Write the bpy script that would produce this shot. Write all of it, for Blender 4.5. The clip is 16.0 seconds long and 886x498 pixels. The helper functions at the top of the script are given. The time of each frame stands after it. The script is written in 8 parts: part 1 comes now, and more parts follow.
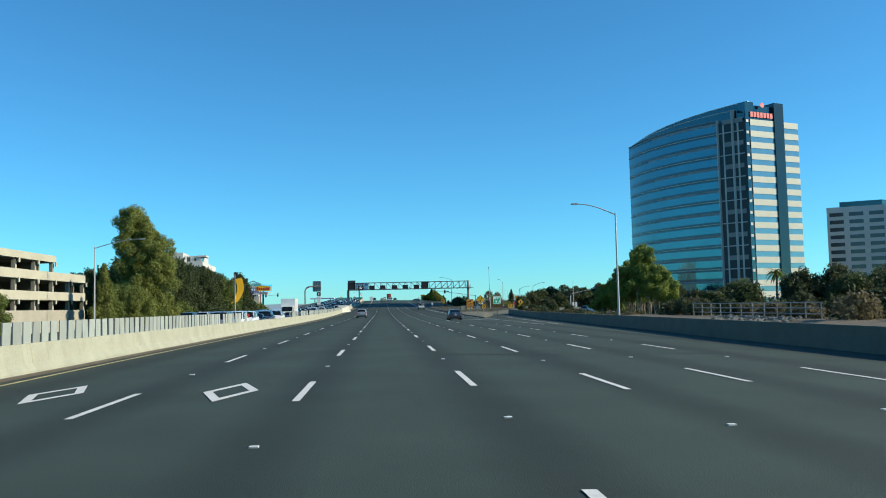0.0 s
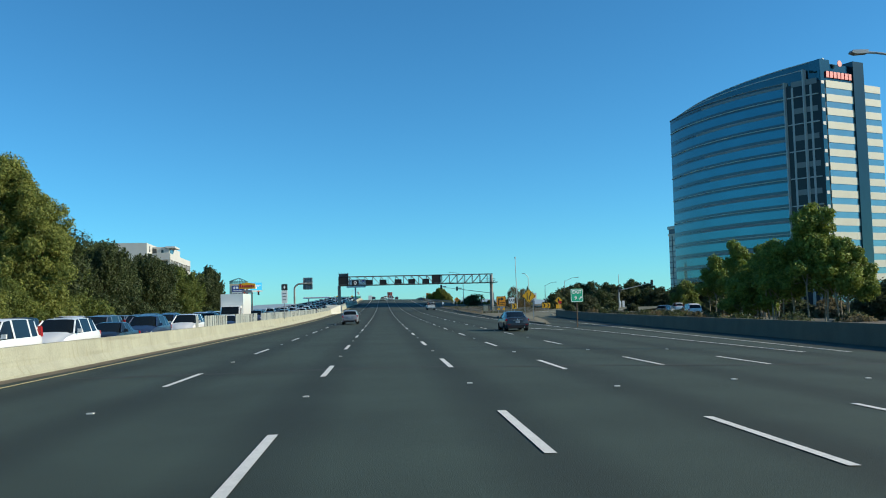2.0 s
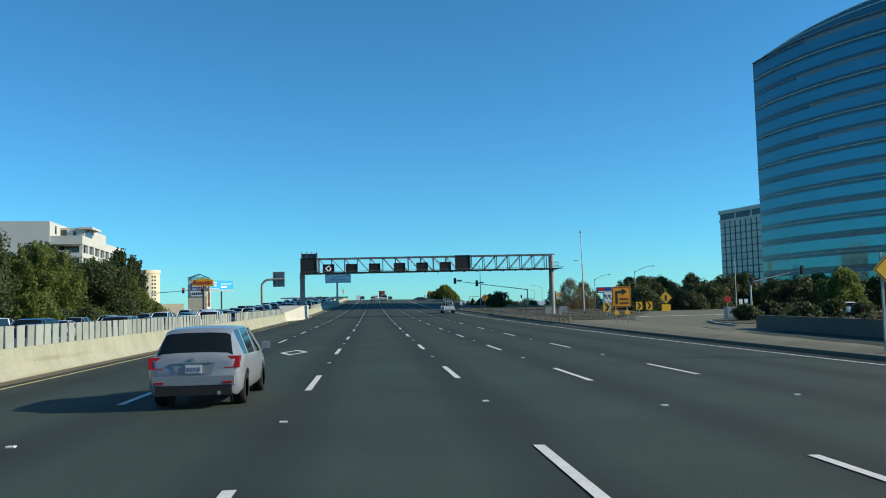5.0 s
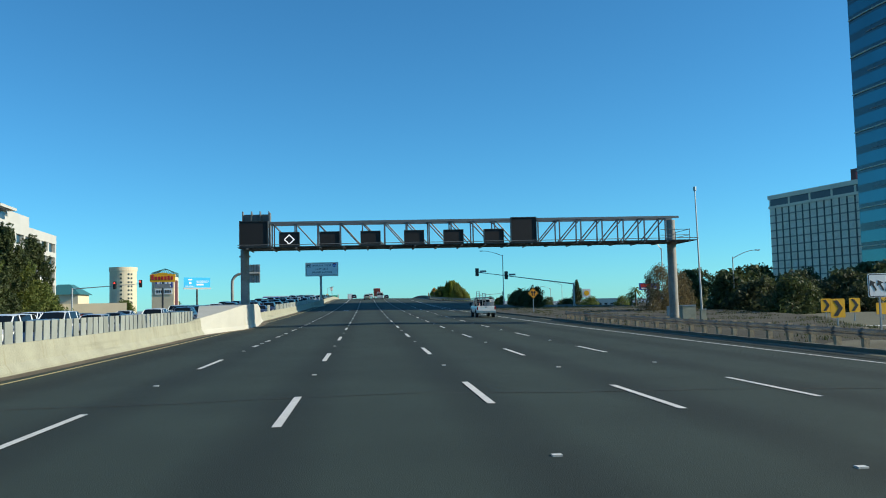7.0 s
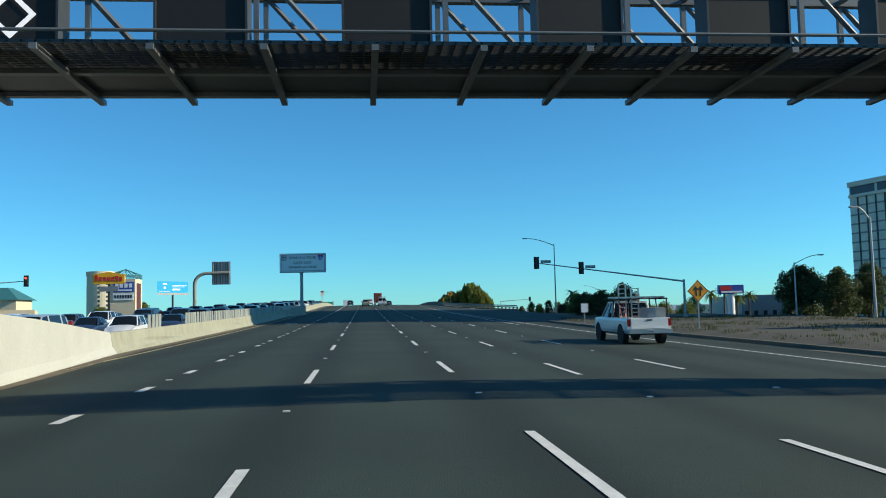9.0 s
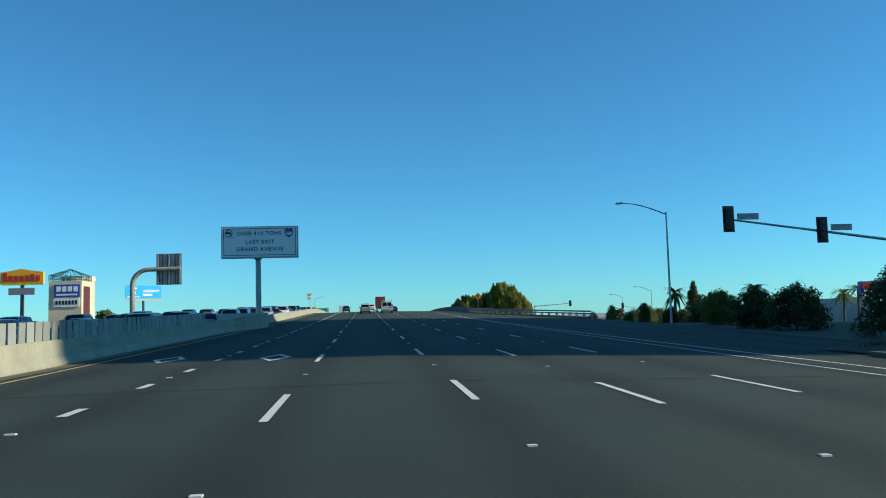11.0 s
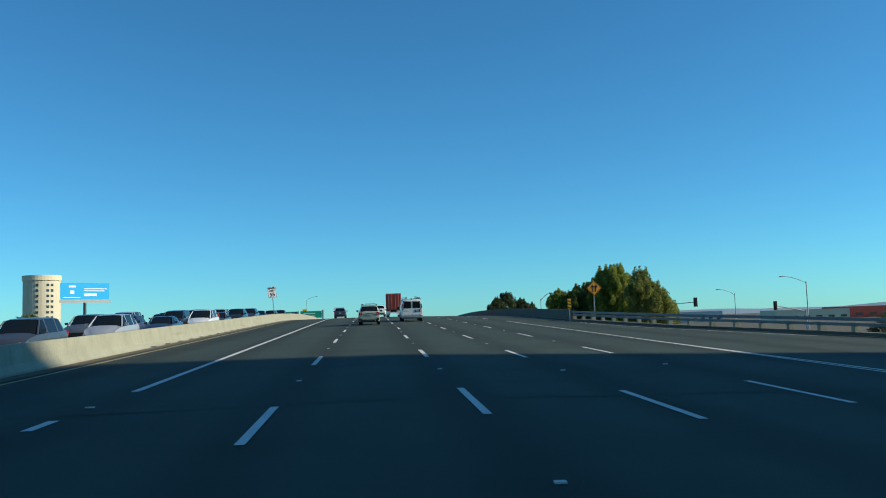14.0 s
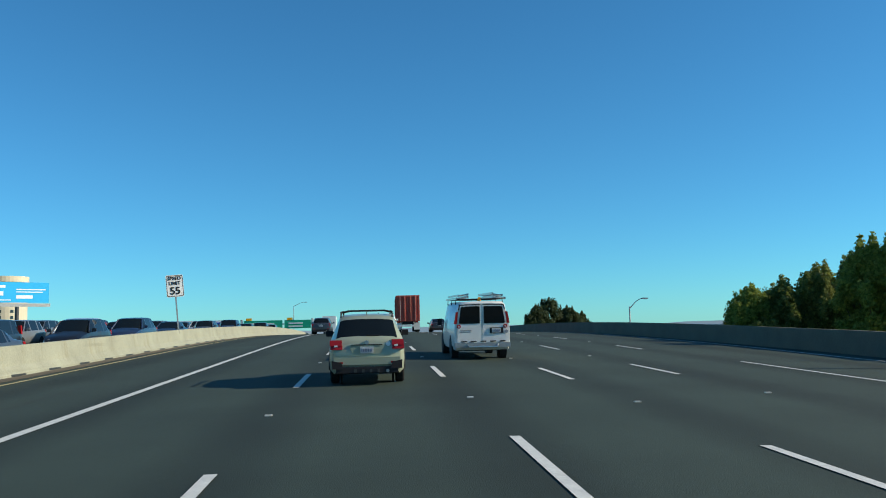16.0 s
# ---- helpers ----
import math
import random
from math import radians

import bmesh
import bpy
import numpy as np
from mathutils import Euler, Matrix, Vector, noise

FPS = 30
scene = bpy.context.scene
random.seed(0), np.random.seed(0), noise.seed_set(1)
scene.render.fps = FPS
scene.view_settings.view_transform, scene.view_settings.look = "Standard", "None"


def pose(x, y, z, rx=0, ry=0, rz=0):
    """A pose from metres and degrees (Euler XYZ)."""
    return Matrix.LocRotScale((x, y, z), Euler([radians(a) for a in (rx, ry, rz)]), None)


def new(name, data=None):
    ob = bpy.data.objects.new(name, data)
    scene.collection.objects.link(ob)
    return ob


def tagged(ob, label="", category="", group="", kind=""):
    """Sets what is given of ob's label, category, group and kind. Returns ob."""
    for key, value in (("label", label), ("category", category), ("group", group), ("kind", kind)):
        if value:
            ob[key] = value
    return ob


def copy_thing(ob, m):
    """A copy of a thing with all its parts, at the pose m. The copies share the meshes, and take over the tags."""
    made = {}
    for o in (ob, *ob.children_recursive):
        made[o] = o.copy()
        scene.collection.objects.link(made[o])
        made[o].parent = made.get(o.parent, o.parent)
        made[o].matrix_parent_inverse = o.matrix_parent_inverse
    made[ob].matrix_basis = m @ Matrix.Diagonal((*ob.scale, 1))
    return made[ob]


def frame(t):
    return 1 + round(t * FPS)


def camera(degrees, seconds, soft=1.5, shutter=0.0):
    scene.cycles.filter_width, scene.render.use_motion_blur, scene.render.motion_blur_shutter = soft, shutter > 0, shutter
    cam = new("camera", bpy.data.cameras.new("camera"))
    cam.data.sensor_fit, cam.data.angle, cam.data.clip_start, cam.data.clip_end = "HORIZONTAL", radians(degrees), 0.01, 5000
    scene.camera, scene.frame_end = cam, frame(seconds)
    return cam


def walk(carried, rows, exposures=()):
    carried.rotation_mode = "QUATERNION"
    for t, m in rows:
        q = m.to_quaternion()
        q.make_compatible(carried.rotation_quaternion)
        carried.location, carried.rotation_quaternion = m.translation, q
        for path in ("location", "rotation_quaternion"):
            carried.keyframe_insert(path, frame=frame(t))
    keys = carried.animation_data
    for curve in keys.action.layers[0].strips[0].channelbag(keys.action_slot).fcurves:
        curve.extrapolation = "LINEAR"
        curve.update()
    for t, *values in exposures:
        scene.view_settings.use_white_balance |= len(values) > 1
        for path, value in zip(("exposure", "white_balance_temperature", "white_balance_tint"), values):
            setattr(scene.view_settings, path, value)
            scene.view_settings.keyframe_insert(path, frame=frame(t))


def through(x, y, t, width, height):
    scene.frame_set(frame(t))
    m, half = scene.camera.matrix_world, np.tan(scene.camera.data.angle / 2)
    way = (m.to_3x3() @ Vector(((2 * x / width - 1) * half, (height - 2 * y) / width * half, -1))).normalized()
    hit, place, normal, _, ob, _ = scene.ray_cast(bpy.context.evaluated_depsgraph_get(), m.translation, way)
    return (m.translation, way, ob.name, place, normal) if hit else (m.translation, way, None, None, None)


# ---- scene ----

# ---------------------------------------------------------------- the lie of the road
def road_z(y):
    """Height of the road's crown along its way: level, then a climb to a crest."""
    y = max(y, -80.0)
    if y <= 450:
        return 0.0035 * y - 0.6446e-4 * y * y + 3.3514e-7 * y ** 3 - 0.3402e-9 * y ** 4
    z0, s = road_z(450), y - 450
    if s <= 100:
        return z0 + 0.0250 * s - 0.00024 * s * s
    return z0 + 0.0250 * 100 - 0.00024 * 100 * 100 - 0.0230 * (s - 100)


def fall(x):
    """Cross fall from the crown."""
    return -0.007 * min(1.8 - x, 14) if x < 1.8 else -0.0224 * min(x - 1.8, 24)


def on_road(x, y):
    return road_z(y) + fall(x)


# ---------------------------------------------------------------- camera
cam = camera(55.2, 16.0, soft=1.0)
PATH = [
    (0.0, 0.952, 0.007, 1.778, 3.828, 1.320, -4.070),
    (0.5, 1.005, 13.952, 1.792, 3.804, 1.452, -4.016),
    (1.0, 1.013, 27.020, 1.804, 3.798, 1.318, -3.978),
    (1.5, 0.984, 39.672, 1.735, 3.825, 1.253, -4.000),
    (2.0, 0.916, 52.303, 1.802, 3.823, 1.365, -4.062),
    (2.5, 0.857, 64.967, 1.756, 3.830, 1.211, -4.161),
    (3.0, 0.839, 77.619, 1.778, 3.896, 1.377, -4.219),
    (3.5, 0.834, 90.299, 1.733, 3.928, 1.257, -4.396),
    (6.0, 0.693, 154.013, 1.857, 3.897, 1.660, -4.965),
    (6.5, 0.668, 166.385, 1.819, 3.880, 1.724, -5.056),
    (7.0, 0.658, 178.828, 1.950, 3.912, 1.406, -5.170),
    (7.5, 0.666, 192.099, 1.952, 3.976, 1.276, -5.199),
    (8.0, 0.668, 205.277, 2.066, 4.108, 1.400, -5.176),
    (8.5, 0.652, 217.893, 2.144, 4.219, 1.378, -5.265),
    (9.0, 0.632, 230.409, 2.272, 4.432, 1.347, -5.262),
    (11.5, 0.928, 293.525, 3.106, 5.009, 1.643, -5.221),
    (12.0, 0.941, 306.104, 3.336, 5.211, 1.552, -5.184),
    (12.5, 0.933, 318.596, 3.609, 5.334, 1.472, -5.139),
    (13.0, 0.913, 331.258, 3.911, 5.396, 1.393, -5.065),
    (13.5, 1.034, 343.969, 4.242, 5.204, 1.798, -4.856),
    (14.0, 1.047, 355.968, 4.529, 4.942, 1.893, -4.834),
    (14.5, 1.043, 369.010, 4.805, 4.939, 1.919, -4.730),
    (15.0, 1.038, 381.787, 5.111, 5.156, 1.928, -4.746),
    (15.5, 1.039, 393.829, 5.392, 5.385, 1.300, -4.794),
    (16.0, 1.034, 406.037, 5.717, 5.522, 1.326, -4.797),
]
walk(cam, [(t, pose(x, y, z, 90 + p, r, w)) for t, x, y, z, p, r, w in PATH],
     exposures=[(0.0, 0.27), (0.5, 0.12), (1.5, 0.09), (2.5, 0.14), (3.5, 0.12), (9.0, 0.10), (11.5, -0.01), (12.5, -0.08), (14.2, -0.06), (15.0, 0.06), (16.0, -0.02)])

# ---------------------------------------------------------------- light
SUN_EL, SUN_AZ = 25.0, 98.5
world = bpy.data.worlds.new("sky")
scene.world = world
world.use_nodes = True
wn = world.node_tree.nodes
sky = wn.new("ShaderNodeTexSky")
sky.sky_type = "NISHITA"
sky.sun_disc = False
sky.sun_elevation, sky.sun_rotation = radians(SUN_EL), radians(SUN_AZ)
sky.altitude = 1250
sky.air_density, sky.dust_density, sky.ozone_density = 1.0, 0.3, 6.0
tone = wn.new("ShaderNodeMix")
tone.data_type, tone.blend_type = "RGBA", "MULTIPLY"
tone.inputs["Factor"].default_value = 1.0
tone.inputs["B"].default_value = (0.44, 0.95, 0.99, 1)
wn["Background"].inputs["Strength"].default_value = 0.147
world.node_tree.links.new(sky.outputs[0], tone.inputs["A"])
world.node_tree.links.new(tone.outputs["Result"], wn["Background"].inputs["Color"])
sun = new("sun", bpy.data.lights.new("sun", "SUN"))
sun.data.energy, sun.data.angle, sun.data.color = 5.7, radians(0.55), (1.0, 0.9, 0.70)
to_sun = Vector((math.cos(radians(SUN_EL)) * math.sin(radians(SUN_AZ)),
                 math.cos(radians(SUN_EL)) * math.cos(radians(SUN_AZ)), math.sin(radians(SUN_EL))))
sun.matrix_world = to_sun.to_track_quat("Z", "Y").to_matrix().to_4x4()


# ---------------------------------------------------------------- materials
def mat(name, color, rough=0.6, metal=0.0, vary=0.15, scale=3.0, bump=0.0, grain=40.0, spec=0.5, coat=0.0):
    """A surface with variation at two scales and a fine relief."""
    m = bpy.data.materials.new(name)
    m.use_nodes = True
    nt = m.node_tree
    n, l = nt.nodes, nt.links
    b = n["Principled BSDF"]
    b.inputs["Roughness"].default_value, b.inputs["Metallic"].default_value = rough, metal
    b.inputs["Specular IOR Level"].default_value = spec
    b.inputs["Coat Weight"].default_value = coat
    co = n.new("ShaderNodeTexCoord")
    big, fine = n.new("ShaderNodeTexNoise"), n.new("ShaderNodeTexNoise")
    big.inputs["Scale"].default_value, fine.inputs["Scale"].default_value = scale, grain
    big.inputs["Detail"].default_value = 5
    geo = n.new("ShaderNodeNewGeometry")
    l.new(geo.outputs["Position"], big.inputs["Vector"])
    l.new(geo.outputs["Position"], fine.inputs["Vector"])
    add = n.new("ShaderNodeMath")
    add.operation = "ADD"
    l.new(big.outputs["Fac"], add.inputs[0])
    l.new(fine.outputs["Fac"], add.inputs[1])
    rng = n.new("ShaderNodeMapRange")
    rng.inputs["From Min"].default_value, rng.inputs["From Max"].default_value = 0.6, 1.4
    rng.inputs["To Min"].default_value, rng.inputs["To Max"].default_value = 1 - vary, 1 + vary
    l.new(add.outputs[0], rng.inputs["Value"])
    mul = n.new("ShaderNodeVectorMath")
    mul.operation = "SCALE"
    mul.inputs[0].default_value = color[:3]
    l.new(rng.outputs[0], mul.inputs["Scale"])
    l.new(mul.outputs[0], b.inputs["Base Color"])
    if bump:
        bp = n.new("ShaderNodeBump")
        bp.inputs["Strength"].default_value, bp.inputs["Distance"].default_value = bump, 0.02
        l.new(fine.outputs["Fac"], bp.inputs["Height"])
        l.new(bp.outputs[0], b.inputs["Normal"])
    return m


def asphalt_material():
    """Worn asphalt: aggregate grain, broad stains, and a dark oil track down the middle of each lane."""
    m = mat("asphalt", (0.0310, 0.0465, 0.0365), 0.85, vary=0.34, scale=0.25, bump=0.35, grain=60, spec=0.3)
    nt = m.node_tree
    n, l = nt.nodes, nt.links
    b = n["Principled BSDF"]
    src = b.inputs["Base Color"].links[0].from_socket
    geo = n.new("ShaderNodeNewGeometry")
    sep = n.new("ShaderNodeSeparateXYZ")
    l.new(geo.outputs["Position"], sep.inputs[0])
    wob = n.new("ShaderNodeTexNoise")
    wob.inputs["Scale"].default_value = 0.05
    mp = n.new("ShaderNodeMapping")
    mp.inputs["Scale"].default_value = (1, 0.15, 1)
    l.new(geo.outputs["Position"], mp.inputs["Vector"])
    l.new(mp.outputs[0], wob.inputs["Vector"])
    sub = n.new("ShaderNodeMath")
    sub.operation = "MULTIPLY_ADD"
    l.new(wob.outputs["Fac"], sub.inputs[0])
    sub.inputs[1].default_value = 0.6
    l.new(sep.outputs["X"], sub.inputs[2])
    wave = n.new("ShaderNodeMath")
    wave.operation = "MULTIPLY"
    l.new(sub.outputs[0], wave.inputs[0])
    wave.inputs[1].default_value = 2 * math.pi / 3.5
    sh = n.new("ShaderNodeMath")
    sh.operation = "ADD"
    l.new(wave.outputs[0], sh.inputs[0])
    sh.inputs[1].default_value = 0.75
    cosn = n.new("ShaderNodeMath")
    cosn.operation = "COSINE"
    l.new(sh.outputs[0], cosn.inputs[0])
    r2 = n.new("ShaderNodeMapRange")
    r2.inputs["From Min"].default_value, r2.inputs["From Max"].default_value = -0.2, 1.0
    r2.inputs["To Min"].default_value, r2.inputs["To Max"].default_value = 1.12, 0.72
    l.new(cosn.outputs[0], r2.inputs["Value"])
    sc = n.new("ShaderNodeVectorMath")
    sc.operation = "SCALE"
    l.new(src, sc.inputs[0])
    l.new(r2.outputs[0], sc.inputs["Scale"])
    # tone eases darker over y 118 to 175, lighter again over y 338 to 372
    src = sc.outputs[0]
    for lo, hi, a, e in ((118, 175, 1.10, 0.88), (338, 372, 0.95, 1.17)):
        mr, s2 = n.new("ShaderNodeMapRange"), n.new("ShaderNodeVectorMath")
        s2.operation = "SCALE"
        mr.inputs["From Min"].default_value, mr.inputs["From Max"].default_value = lo, hi
        mr.inputs["To Min"].default_value, mr.inputs["To Max"].default_value = a, e
        l.new(sep.outputs["Y"], mr.inputs["Value"])
        l.new(src, s2.inputs[0])
        l.new(mr.outputs[0], s2.inputs["Scale"])
        src = s2.outputs[0]
    l.new(src, b.inputs["Base Color"])
    return m


def slat_material():
    """Weathered pale plastic; a random tone per slat stands in for differing shading."""
    m = mat("glare_slat", (0.28, 0.305, 0.275), 0.6, vary=0.15, scale=2.0)
    n, l = m.node_tree.nodes, m.node_tree.links
    b = n["Principled BSDF"]
    src = b.inputs["Base Color"].links[0].from_socket
    info, mr, sc = n.new("ShaderNodeObjectInfo"), n.new("ShaderNodeMapRange"), n.new("ShaderNodeVectorMath")
    sc.operation = "SCALE"
    mr.inputs["To Min"].default_value, mr.inputs["To Max"].default_value = 0.78, 1.10
    l.new(info.outputs["Random"], mr.inputs["Value"])
    l.new(src, sc.inputs[0])
    l.new(mr.outputs[0], sc.inputs["Scale"])
    l.new(sc.outputs[0], b.inputs["Base Color"])
    return m


def streaked(name, color, rough, vary, scale, bump, grain):
    """Concrete with rusty brown runs down its face and dark tyre scuffs along it."""
    m = mat(name, color, rough, vary=vary, scale=scale, bump=bump, grain=grain)
    n, l = m.node_tree.nodes, m.node_tree.links
    b = n["Principled BSDF"]
    src = b.inputs["Base Color"].links[0].from_socket
    geo = n.new("ShaderNodeNewGeometry")
    for stretch, lo, hi, tint, size in (((0.2, 1.0, 0.10), 0.56, 0.72, (0.88, 0.83, 0.75), 4.5), ((0.5, 0.05, 1.6), 0.60, 0.76, (0.72, 0.71, 0.68), 2.0)):
        mp, nz = n.new("ShaderNodeMapping"), n.new("ShaderNodeTexNoise")
        mp.inputs["Scale"].default_value = stretch
        nz.inputs["Scale"].default_value, nz.inputs["Detail"].default_value = size, 4
        l.new(geo.outputs["Position"], mp.inputs["Vector"])
        l.new(mp.outputs[0], nz.inputs["Vector"])
        mr = n.new("ShaderNodeMapRange")
        mr.inputs["From Min"].default_value, mr.inputs["From Max"].default_value = lo, hi
        l.new(nz.outputs["Fac"], mr.inputs["Value"])
        mx = n.new("ShaderNodeMix")
        mx.data_type, mx.blend_type = "RGBA", "MULTIPLY"
        mx.inputs["B"].default_value = (*tint, 1)
        l.new(mr.outputs[0], mx.inputs["Factor"])
        l.new(src, mx.inputs["A"])
        src = mx.outputs["Result"]
    l.new(src, b.inputs["Base Color"])
    return m


def leaf_material(name, c1, c2, through=0.5):
    m = bpy.data.materials.new(name)
    m.use_nodes = True
    n, l = m.node_tree.nodes, m.node_tree.links
    b = n["Principled BSDF"]
    geo = n.new("ShaderNodeNewGeometry")
    ramp = n.new("ShaderNodeMix")
    ramp.data_type = "RGBA"
    ramp.inputs["A"].default_value, ramp.inputs["B"].default_value = (*c1, 1), (*c2, 1)
    l.new(geo.outputs["Random Per Island"], ramp.inputs["Factor"])
    l.new(ramp.outputs["Result"], b.inputs["Base Color"])
    b.inputs["Roughness"].default_value = 0.6
    b.inputs["Specular IOR Level"].default_value = 0.3
    thin, both = n.new("ShaderNodeBsdfTranslucent"), n.new("ShaderNodeMixShader")
    both.inputs[0].default_value = through
    l.new(ramp.outputs["Result"], thin.inputs["Color"])
    l.new(b.outputs[0], both.inputs[1])
    l.new(thin.outputs[0], both.inputs[2])
    l.new(both.outputs[0], n["Material Output"].inputs["Surface"])
    return m


def paint_material(name, color):
    """Car paint under a clear coat, a little dusty."""
    m = bpy.data.materials.new(name)
    m.use_nodes = True
    n, l = m.node_tree.nodes, m.node_tree.links
    b = n["Principled BSDF"]
    b.inputs["Roughness"].default_value, b.inputs["Coat Weight"].default_value = 0.35, 0.5
    b.inputs["Coat Roughness"].default_value, b.inputs["Metallic"].default_value = 0.06, 0.12
    geo, dust = n.new("ShaderNodeNewGeometry"), n.new("ShaderNodeTexNoise")
    dust.inputs["Scale"].default_value, dust.inputs["Detail"].default_value = 2.5, 6
    l.new(geo.outputs["Position"], dust.inputs["Vector"])
    mr = n.new("ShaderNodeMapRange")
    mr.inputs["To Min"].default_value, mr.inputs["To Max"].default_value = 0.28, 0.42
    l.new(dust.outputs["Fac"], mr.inputs["Value"])
    l.new(mr.outputs[0], b.inputs["Roughness"])
    b.inputs["Base Color"].default_value = (*color, 1)
    return m


def glow(name, color, strength):
    m = mat(name, color, 0.4, vary=0.03)
    b = m.node_tree.nodes["Principled BSDF"]
    b.inputs["Emission Color"].default_value, b.inputs["Emission Strength"].default_value = (*color, 1), strength
    return m


